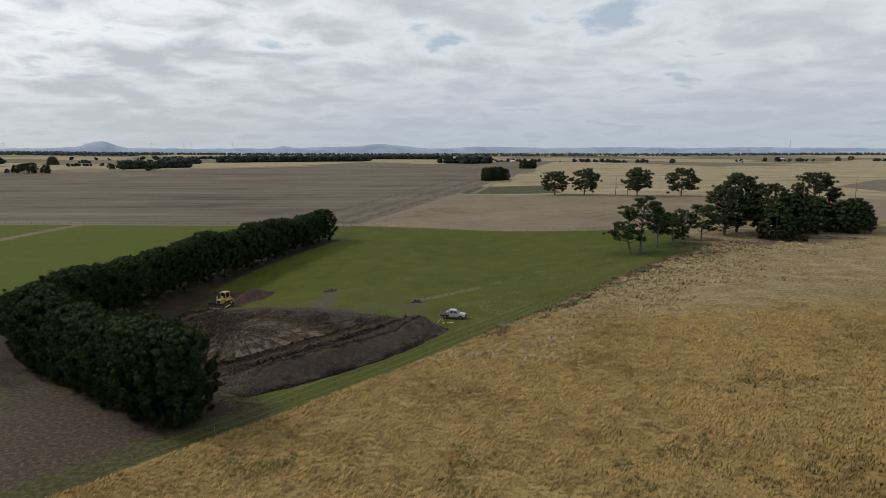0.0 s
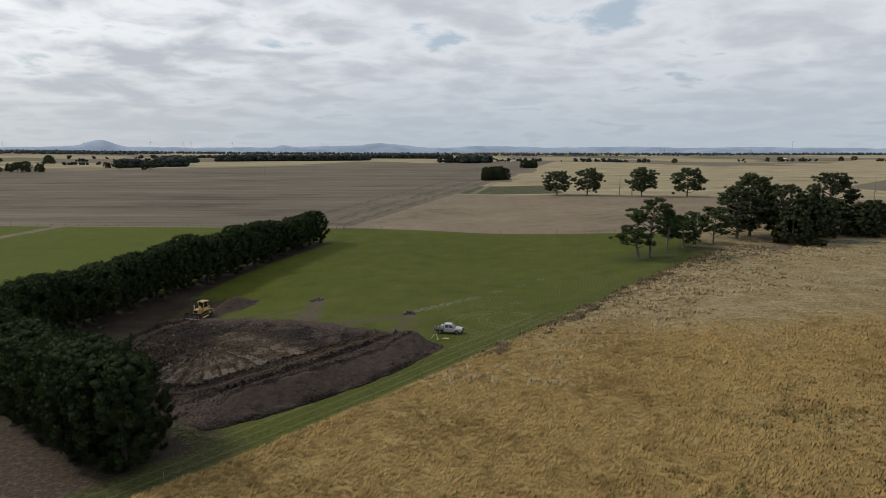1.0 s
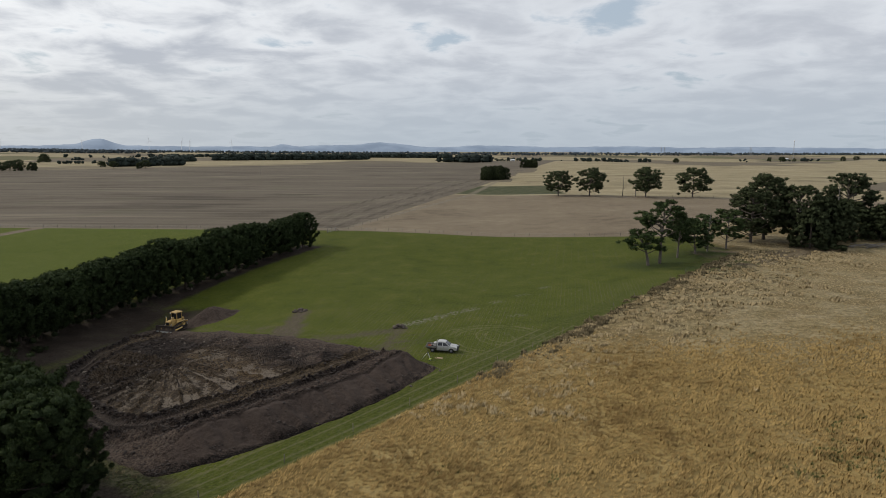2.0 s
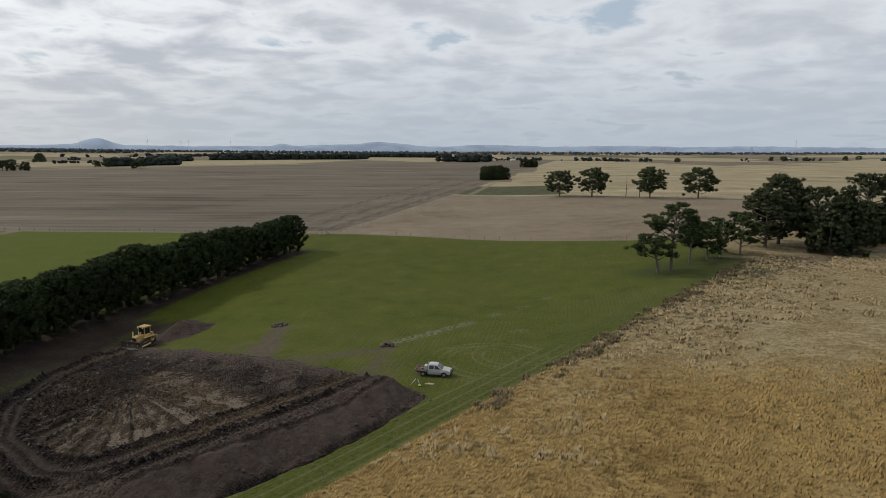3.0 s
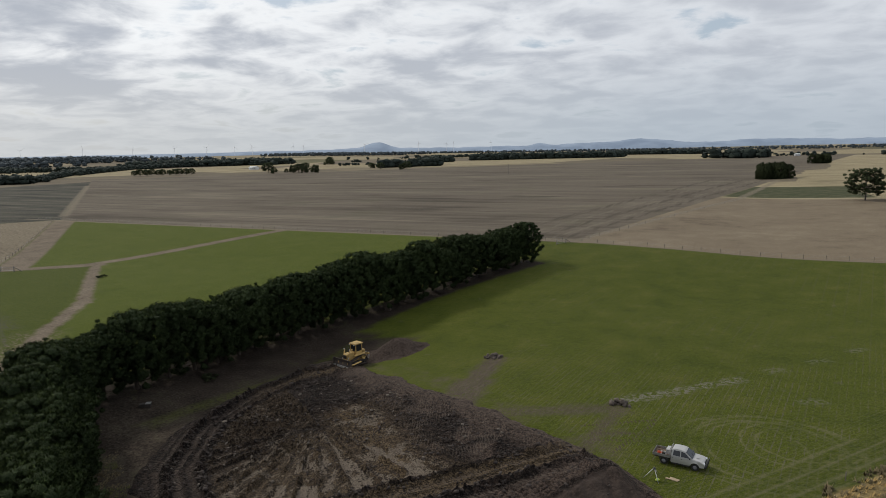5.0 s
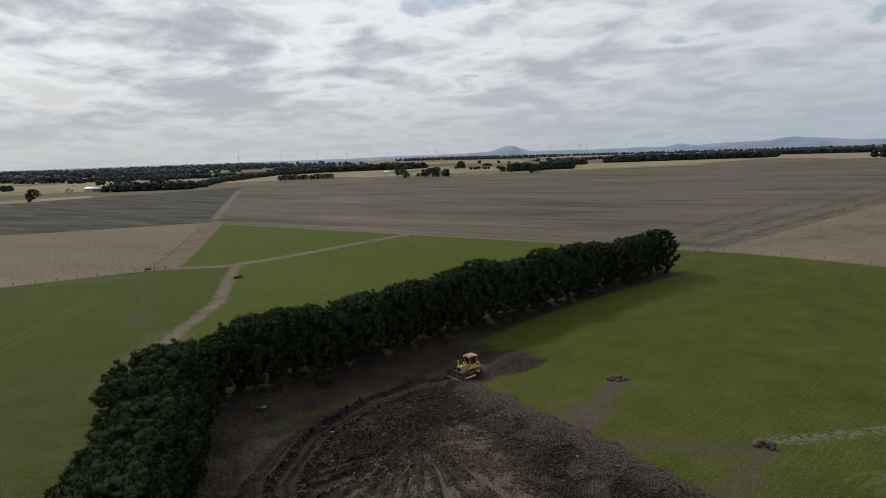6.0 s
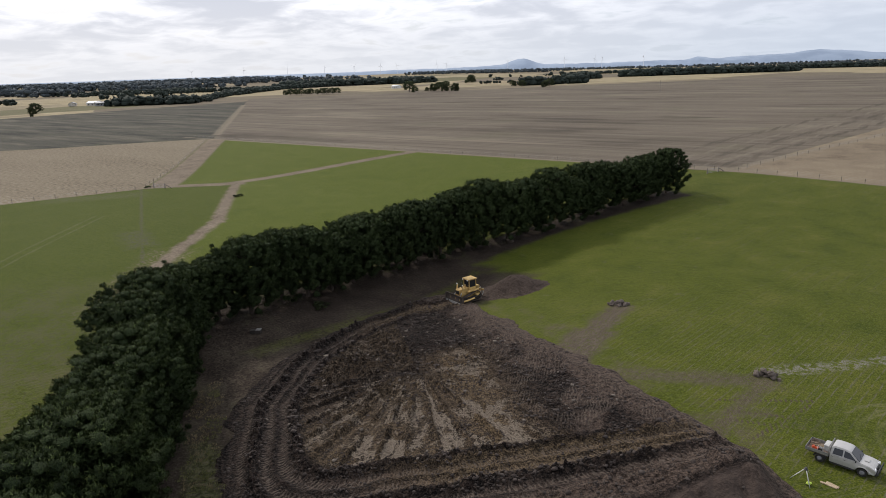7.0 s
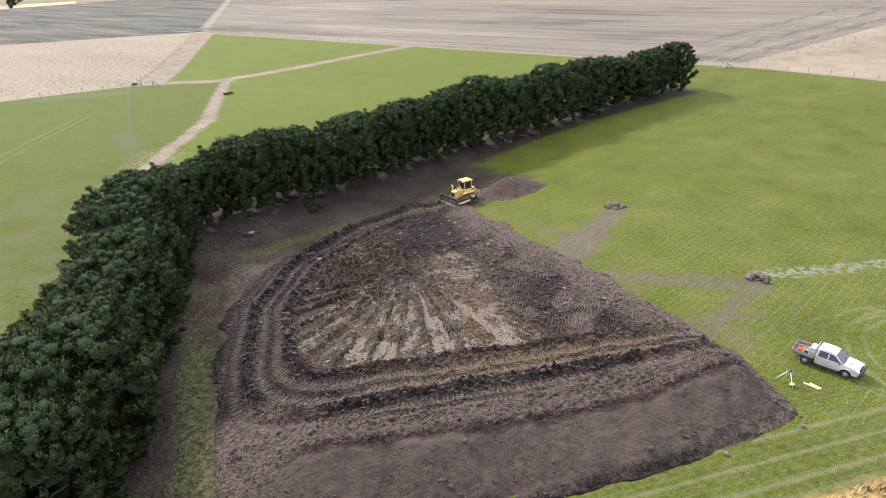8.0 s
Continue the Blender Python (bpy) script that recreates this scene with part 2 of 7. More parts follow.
    # grey-green fallow beyond the western stubble
    slate = blend3(n.noise(n.stretch(P, 0.15, 1.2, 1, 30), 0.09, 6, 0.6), (0.062, 0.060, 0.048), (0.118, 0.108, 0.083), (0.195, 0.172, 0.128))
    slate = n.mix(n.ramp(n2, 0.55, 0.75, 0, 0.5), slate, (0.10, 0.115, 0.04))
    m_slate = both(side(west_lane, 1, 4), inv(side(line_through(-280, 243.2, -362, 182), 1, 3)), side((1, 0, 640), 3, 10))
    colour = n.mix(m_slate, colour, slate)

    # everything south of the fence
    grass_n = n.math("ADD", n.math("MULTIPLY", n2, 0.50), n.math("ADD", n.math("MULTIPLY", n3, 0.18), n.math("MULTIPLY", n1, 0.32)))
    green = blend3(grass_n, (0.086, 0.112, 0.010), (0.140, 0.160, 0.016), (0.212, 0.206, 0.038))
    green = n.mix(n.ramp(n1, 0.50, 0.68, 0.0, 0.45), green, (0.066, 0.088, 0.010))
    tussock = n.noise(P, 1.7, 6, 0.78)
    green = n.mix(n.ramp(tussock, 0.50, 0.60, 0.0, 0.42), green, (0.054, 0.078, 0.008))
    green = n.mix(n.ramp(tussock, 0.47, 0.38, 0.0, 0.42), green, (0.215, 0.222, 0.045))
    across = n.math("ADD", n.math("ADD", n.math("MULTIPLY", X, 0.987), n.math("MULTIPLY", Y, -0.16)), n.math("MULTIPLY", wob, 0.35))
    n0 = n.noise(P, 6.0, 2, 0.5)         # tufts of a hand's width
    fine_rows = n.math("SINE", n.math("MULTIPLY", across, 8.6))
    drills = n.math("SINE", n.math("MULTIPLY", across, 3.1))
    green = n.mix(n.ramp(n0, 0.45, 0.60, 0.0, 0.62), green, n.mix(0.70, green, (0.040, 0.056, 0.008)))
    green = n.mix(n.ramp(n0, 0.46, 0.34, 0.0, 0.42), green, (0.225, 0.222, 0.060))
    dashes = n.noise(n.stretch(P, 4.5, 0.55, 1, 9.2), 1.0, 5, 0.7)
    bare_rows = both(n.ramp(fine_rows, 0.72, 0.96), n.ramp(dashes, 0.42, 0.58), n.ramp(n.math("ADD", n.math("MULTIPLY", n2, 0.5), n.math("MULTIPLY", n3, 0.5)), 0.40, 0.54, 0.15, 1.0), n.ramp(n.math("ADD", Y, n.math("MULTIPLY", X, -0.5)), 172, 125, 0.08, 1.0))
    green = n.mix(n.math("MULTIPLY", bare_rows, 0.66), green, (0.225, 0.195, 0.148))
    beside = n.math("ADD", n.math("ADD", n.math("MULTIPLY", X, -0.784), n.math("MULTIPLY", Y, 0.621)), n.math("MULTIPLY", wob, 0.25))
    mown = both(n.ramp(n.math("SINE", n.math("MULTIPLY", beside, 12.0)), 0.3, 0.9), n.ramp(n.noise(n.stretch(P, 0.5, 4.5, 1, -51.6), 1.0, 3, 0.6), 0.42, 0.58), side((-0.784, 0.621, -63.2), 0.5, 1.0), inv(side((-0.784, 0.621, -74.0), 5.0, 8.0)))
    green = n.mix(n.math("MULTIPLY", mown, 0.28), green, (0.27, 0.232, 0.160))
    wheelings = both(n.ramp(drills, 0.93, 1.0), n.ramp(n3, 0.42, 0.6), n.ramp(n0, 0.35, 0.6))
    green = n.mix(n.math("MULTIPLY", wheelings, 0.50), green, (0.165, 0.145, 0.095))
    worn = both(n.ramp(n.noise(P, 0.45, 5, 0.65), 0.60, 0.70), n.ramp(n0, 0.38, 0.6))
    green = n.mix(n.math("MULTIPLY", worn, 0.55), green, (0.22, 0.185, 0.13))
    # wheel arcs where vehicles have turned, and the paler lane along the bank
    arcs = n.math("MAXIMUM", ring(6.4, 123.0, 8.0, 0.15), ring(6.4, 123.0, 6.6, 0.15))
    for cx, cy, r in ((8.6, 124.8, 5.4), (8.6, 124.8, 3.9), (5.6, 122.4, 7.2), (5.6, 122.4, 8.7), (2.6, 122.0, 6.9)):
        arcs = n.math("MAXIMUM", arcs, ring(cx, cy, r, 0.12))
    arcs = both(arcs, n.ramp(n2, 0.38, 0.6, 0.30, 0.95), n.ramp(n1, 0.3, 0.6, 0.3, 1.0), n.ramp(n.math("SUBTRACT", X, n.math("MULTIPLY", Y, 0.3)), -43.0, -39.0))
    green = n.mix(n.math("MULTIPLY", arcs, 0.56), green, (0.28, 0.255, 0.135))
    scars = n.math("MAXIMUM", strip(-9.5, 130.5, -3.5, 136.5, 1.0, 0.6, 3.0), strip(-3.5, 136.5, 3.2, 143.0, 0.8, 0.6, 3.0))
    for x, y in ((7.0, 147.8), (12.4, 153.4), (18.2, 160.4), (10.2, 137.2)):
        scars = n.math("MAXIMUM", scars, both(strip(x, y, x + 1.4, y + 0.8, 0.7, 0.7, 3), 0.65))
    green = n.mix(both(scars, n.ramp(n1, 0.44, 0.56), n.ramp(n0, 0.38, 0.52)), green, (0.30, 0.275, 0.225))
    skid = n.math("MAXIMUM", n.math("MAXIMUM", strip(-30.3, 141, -29.6, 128, 1.6, 0.8, 2.4), strip(-29.8, 130, -28.6, 118, 2.6, 1.0, 3.0)), both(strip(-24, 121.5, -10, 127.8, 1.3, 1.0, 3), 0.75))
    skid = n.math("MAXIMUM", skid, both(strip(-11.5, 116.5, -9.8, 127.5, 0.9, 0.8, 2.5), 0.8))
    skid = n.math("MAXIMUM", skid, both(strip(-14, 117, -8.5, 121.5, 0.7, 0.6, 1.5), 0.6))
    fringe = n.math("MAXIMUM", strip(-9, 116.0, -28, 126.5, 1.4, 1.4, 4), strip(-28, 126.5, -55, 145, 1.8, 1.4, 4))
    skid = n.math("MAXIMUM", skid, both(fringe, 0.6, n.ramp(n2, 0.45, 0.6)))
    bars = n.ramp(n.noise(n.stretch(P, 2.8, 0.35, 1, 4), 1.0, 4, 0.65), 0.42, 0.58)
    bare = n.mix(n.math("MULTIPLY", bars, n.ramp(n1, 0.4, 0.6, 0.0, 0.5)), n.mix(n.ramp(n0, 0.38, 0.6), (0.080, 0.058, 0.043), (0.180, 0.136, 0.104)), (0.255, 0.200, 0.155))
    green = n.mix(both(skid, n.ramp(n.math("ADD", n.math("MULTIPLY", n0, 0.6), n.math("MULTIPLY", n1, 0.4)), 0.40, 0.48, 0.08, 1.0)), green, bare)
    cleats = n.ramp(n.math("SINE", n.math("ADD", n.math("MULTIPLY", n.math("ADD", X, n.math("MULTIPLY", Y, 0.4)), 13.0), n.math("MULTIPLY", n1, 5.0))), -0.3, 0.5)
    marks = n.math("MAXIMUM", n.math("MAXIMUM", strip(-11, 118.6, -2.5, 121.4, 0.24, 0.15, 0.6), strip(-11.5, 120.2, -3, 123.0, 0.24, 0.15, 0.6)), n.math("MAXIMUM", strip(-13, 121.5, -5.5, 126.0, 0.22, 0.15, 0.6), strip(-8.5, 116.5, -5.5, 125.0, 0.22, 0.15, 0.6)))
    green = n.mix(both(marks, cleats, n.ramp(n2, 0.36, 0.56, 0.35, 0.9)), green, (0.13, 0.100, 0.070))
    lanes = n.math("MAXIMUM", strip(-36, 58.8, 20, 129.5, 0.15, 0.15, 0.5), strip(-37.4, 60.0, 17, 128.7, 0.15, 0.15, 0.5))
    lanes = n.math("MAXIMUM", lanes, n.math("MAXIMUM", strip(-38.6, 61.4, 14, 127.9, 0.16, 0.16, 0.6), both(strip(-35.0, 58.2, 22, 130.2, 0.16, 0.16, 0.6), 0.8)))
    green = n.mix(both(lanes, n.ramp(n.math("ADD", n.math("MULTIPLY", n1, 0.5), n.math("MULTIPLY", n0, 0.5)), 0.36, 0.58, 0.1, 0.75)), green, (0.27, 0.24, 0.125))

    # bare, trodden ground beside the windbreak, darkened in colour for the row's shade
    duff = blend3(n.math("ADD", n.math("MULTIPLY", n.noise(P, 3.2, 3, 0.6), 0.6), n.math("MULTIPLY", n2, 0.4)), (0.030, 0.021, 0.015), (0.064, 0.046, 0.035), (0.135, 0.102, 0.078))
    duff = n.mix(both(n.ramp(n2, 0.52, 0.66), n.ramp(n1, 0.42, 0.6), 0.6), duff, (0.085, 0.090, 0.030))
    m_duff = strip(-74, 104, -70, 150, 9.0, 2.0, 4)
    m_duff = n.math("MAXIMUM", m_duff, n.math("MAXIMUM", strip(-73, 146, -68.5, 163, 4.6, 1.2, 3), strip(-68.5, 163, -47.5, 212, 3.8, 1.0, 2.5)))
    m_duff = n.math("MAXIMUM", m_duff, strip(-72, 101, -34, 71, 10.0, 2.0, 5))
    m_duff = n.math("MAXIMUM", m_duff, strip(-61, 98, -58, 150, 6.5, 2.0, 4))
    m_duff = n.math("MULTIPLY", m_duff, inv(both(n.math("MAXIMUM", strip(-64.5, 109, -62.5, 131, 1.3, 0.9, 2.5), strip(-62.5, 131, -63, 155, 1.0, 0.9, 2.5)), n.ramp(n1, 0.38, 0.55, 0.1, 0.50))))
    green = n.mix(m_duff, green, duff)
    weeds = both(strip(-50, 91.0, -29, 76.8, 1.3, 0.9, 2.5), n.ramp(n.math("ADD", n.math("MULTIPLY", n0, 0.5), n.math("MULTIPLY", n1, 0.5)), 0.40, 0.52, 0.1, 1.0))
    weed_hue = n.mix(n.ramp(n1, 0.40, 0.60), (0.082, 0.112, 0.018), (0.245, 0.210, 0.125))
    green = n.mix(n.math("MULTIPLY", weeds, 0.9), green, n.mix(n.ramp(n0, 0.35, 0.65, 0.0, 0.6), weed_hue, (0.052, 0.062, 0.018)))

    # western paddocks: bare headland south of the windbreak, farm tracks, stubble
    litter = blend3(n.math("ADD", n.math("MULTIPLY", n1, 0.5), n.math("MULTIPLY", n0, 0.5)), (0.066, 0.044, 0.032), (0.125, 0.088, 0.064), (0.25, 0.188, 0.138))
    m_litter = both(side(line_through(-30, 62, -84, 106), 1.5, 4), inv(side(line_through(-44, 42, -100, 88), 9, 22)), side((1, 0, 64), 5, 8))
    green = n.mix(m_litter, green, litter)
    tuft = n.ramp(n.math("ADD", n.math("MULTIPLY", n0, 0.5), n.math("MULTIPLY", n1, 0.5)), 0.42, 0.58)
    grazed = both(side(line_through(-112, 129, -166, 178), 1.5, 4), side(line_through(-166, 178, -186, 158), 1.5, 3), side((-1, 0, -80), 6, 8))
    lush = both(side((-1, 0, -86), 3, 4), inv(grazed))
    green = n.mix(n.math("MULTIPLY", lush, 0.45), green, n.mix(tuft, (0.180, 0.215, 0.024), (0.110, 0.155, 0.014)))
    green = n.mix(n.math("MULTIPLY", grazed, 0.72), green, n.mix(tuft, (0.128, 0.148, 0.018), (0.068, 0.102, 0.006)))
    flecks = both(side((-1, 0, -80), 8, 12), n.ramp(n.noise(P, 2.6, 4, 0.7), 0.56, 0.66), n.ramp(n2, 0.38, 0.58, 0.2, 1.0))
    green = n.mix(n.math("MULTIPLY", flecks, 0.24), green, (0.26, 0.235, 0.145))
    ruts = n.math("MAXIMUM", strip(-119, 92, -153.8, 132.4, 0.25, 0.4, 0.9), strip(-121, 90.5, -155.6, 131.2, 0.25, 0.4, 0.9))
    green = n.mix(both(ruts, n.ramp(n1, 0.3, 0.6, 0.05, 0.40)), green, (0.25, 0.235, 0.14))
    headland = both(strip(-186, 137, -176, 150, 4.0, 3.0, 6), n.ramp(n1, 0.42, 0.58))
    green = n.mix(n.math("MULTIPLY", headland, 0.45), green, (0.20, 0.175, 0.12))
    thin = both(inv(side((-0.1, 1, -118), 16, 24)), side((1, 0, 112), 8, 12), side((-1, 0, -52), 6, 5), n.ramp(n.math("ADD", n.math("MULTIPLY", n1, 0.5), n.math("MULTIPLY", n2, 0.5)), 0.42, 0.58))
    green = n.mix(n.math("MULTIPLY", thin, 0.42), green, n.mix(n.ramp(n0, 0.4, 0.6), (0.13, 0.105, 0.068), (0.22, 0.185, 0.125)))
    track = n.math("MAXIMUM", n.math("MAXIMUM", strip(-168, 178, -150, 246, 2.3, 0.9, 2.2), strip(-184, 160, -166, 178, 2.6, 1.0, 2.0)), strip(-166, 178, -124, 143, 1.5, 0.8, 2.5))
    track = n.math("MAXIMUM", track, strip(-125, 144, -96, 108, 1.5, 0.8, 2.5))
    track = n.math("MAXIMUM", track, strip(-183.5, 165.0, -273, 244.3, 4.4, 0.8, 2.0))
    track = n.math("MAXIMUM", track, both(strip(-108, 122, -92, 104, 4.0, 2, 6), n.ramp(n1, 0.45, 0.6), 0.7))
    green = n.mix(track, green, blend3(n.math("ADD", n.math("MULTIPLY", n2, 0.5), n.math("MULTIPLY", n1, 0.5)), (0.195, 0.147, 0.104), (0.300, 0.230, 0.166), (0.395, 0.312, 0.230)))
    path = strip(-184, 158, -108, 117, 0.35, 0.3, 0.8)
    path = n.math("MAXIMUM", n.math("MAXIMUM", path, both(strip(-130, 127, -120, 123.5, 2.4, 2.0, 4), n.ramp(n1, 0.35, 0.55))), strip(-127, 127, -119.5, 123, 0.8, 0.8, 2.5))
    green = n.mix(n.math("MULTIPLY", path, n.ramp(n1, 0.4, 0.6, 0.15, 0.60)), green, (0.150, 0.125, 0.105))
    stubble_w = blend3(n.math("ADD", n.math("MULTIPLY", n.noise(P, 0.9, 4, 0.6), 0.7), n.math("MULTIPLY", streaks, 0.3)), (0.185, 0.139, 0.094), (0.335, 0.265, 0.182), (0.44, 0.36, 0.258))
    m_west = both(side(line_through(-185, 160, -279, 243.6), 0.6, 1.5), side(line_through(-196, 123, -182, 158), 0.6, 1.5))
    m_west_top = side(line_through(-280, 243.2, -362, 182), 1, 3)
    south = both(inv(north))
    colour = n.mix(south, colour, green)
    colour = n.mix(both(side(west_lane, 1, 4), inv(m_west_top), side((1, 0, 640), 3, 10)), colour, slate)
    colour = n.mix(both(m_west, m_west_top), colour, stubble_w)

    # standing dry grass on the eastern rise
    dry_n = n.math("ADD", n.math("MULTIPLY", n2, 0.5), n.math("MULTIPLY", n3, 0.5))
    dry = blend3(dry_n, (0.38, 0.240, 0.080), (0.545, 0.368, 0.138), (0.66, 0.48, 0.215))
    dry = n.mix(n.ramp(n.math("ADD", Y, n.math("MULTIPLY", n3, 60)), 130, 165, 0.0, 0.8), dry, blend3(n2, (0.39, 0.305, 0.165), (0.53, 0.425, 0.25), (0.66, 0.54, 0.34)))
    dry = n.mix(n.ramp(n1, 0.48, 0.66, 0.0, 0.60), dry, (0.21, 0.150, 0.066))
    dry = n.mix(n.ramp(n.noise(P, 0.07, 4, 0.55), 0.46, 0.60, 0.0, 0.55), dry, (0.30, 0.195, 0.075))
    tangle = both(n.ramp(Y, 96, 125), n.ramp(n.noise(P, 0.9, 4, 0.65), 0.46, 0.56))
    dry = n.mix(n.math("MULTIPLY", tangle, 0.45), dry, n.mix(n.ramp(n2, 0.4, 0.6), (0.115, 0.098, 0.050), (0.20, 0.150, 0.085)))
    dry = n.mix(n.ramp(n0, 0.50, 0.66, 0.0, 0.25), dry, (0.22, 0.16, 0.07))
    m_dry = both(inv(side(line_through(-38.7, 53.0, 54, 170), 0.5, 1.8)), inv(side((0, 1, -262), 4, 12)))
    m_dry = n.math("MAXIMUM", m_dry, both(inv(side((-1, 0, 74), 2, 5)), inv(side((0, 1, -262), 4, 12))))
    colour = n.mix(m_dry, colour, dry)
    # weeds under the corner pines, coloured darker for shade, and brown needle litter
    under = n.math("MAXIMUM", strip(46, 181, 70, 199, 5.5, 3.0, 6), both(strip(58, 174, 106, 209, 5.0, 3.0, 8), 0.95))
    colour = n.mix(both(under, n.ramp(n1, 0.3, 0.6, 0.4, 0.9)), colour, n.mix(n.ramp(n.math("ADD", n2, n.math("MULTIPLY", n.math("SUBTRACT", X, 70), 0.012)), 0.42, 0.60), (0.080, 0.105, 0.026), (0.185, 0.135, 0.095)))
    # grassy verge with two wheel lines between the dig and the dry grass
    verge = both(side(line_through(-38.7, 53.0, 54, 170), 0.5, 1.8), inv(side(line_through(-42.6, 56.1, 50.1, 173.1), 0.9, 2.2)), inv(side((0, 1, -150), 10, 10)))
    colour = n.mix(n.math("MULTIPLY", verge, 0.55), colour, blend3(n1, (0.060, 0.082, 0.012), (0.100, 0.118, 0.020), (0.150, 0.150, 0.04)))
    colour = n.mix(both(verge, n.math("MAXIMUM", n.math("MULTIPLY", lanes, 0.5), n.math("MULTIPLY", mown, 0.2)), n.ramp(n0, 0.3, 0.6, 0.3, 0.8)), colour, (0.25, 0.225, 0.125))
    # pale strip under the boundary fence and along the diagonal track
    pale = n.math("MAXIMUM", strip(-300, 244.2, -38, 244.2, 0.9, 0.6, 1.8), strip(-42, 246, 3, 419, 1.5, 1.0, 4))
    pale = n.math("MAXIMUM", pale, strip(-42, 244.8, 58, 227.6, 0.7, 0.6, 1.8))
    pale = n.math("MAXIMUM", pale, strip(-50, 246.5, -34, 246, 2.5, 1.0, 3))
    pale = n.math("MAXIMUM", pale, strip(3, 419, 29, 590, 2.0, 1.2, 5))
    pale = n.math("MAXIMUM", pale, strip(-292, 257, -565, 473, 2.2, 1.2, 4))
    pale = n.math("MAXIMUM", pale, strip(0, 421, 140, 388, 1.0, 0.8, 3))
    colour = n.mix(n.math("MULTIPLY", pale, n.ramp(n1, 0.3, 0.6, 0.4, 0.85)), colour, (0.36, 0.29, 0.21))

    grain = n.noise(P, 9.0, 3, 0.7)
    colour = n.mix(n.math("MULTIPLY", n.ramp(grain, 0.48, 0.64, 0.0, 0.42), n.ramp(m_dry, 0, 1, 1.0, 0.3)), colour, n.mix(1.0, colour, (0.42, 0.45, 0.42), "MULTIPLY"))
    colour = n.mix(n.math("MULTIPLY", n.ramp(grain, 0.46, 0.34, 0.0, 0.30), n.ramp(m_dry, 0, 1, 1.0, 0.3)), colour, n.mix(1.0, colour, (1.56, 1.62, 1.35), "MULTIPLY"))
    colour = n.mix(1.0, colour, GROUND_DIM, "MULTIPLY")
    n.put(s.inputs["Base Color"], colour)
    s.inputs["Roughness"].default_value = 0.95
    s.inputs["Specular IOR Level"].default_value = 0.1
    rough = n.math("ADD", n.math("ADD", n.math("MULTIPLY", n1, 0.7), n.math("MULTIPLY", n0, 0.35)), n.math("MULTIPLY", n2, 1.2))
    n.put(s.inputs["Normal"], n.bump(rough, 0.55, 0.35))
    return material


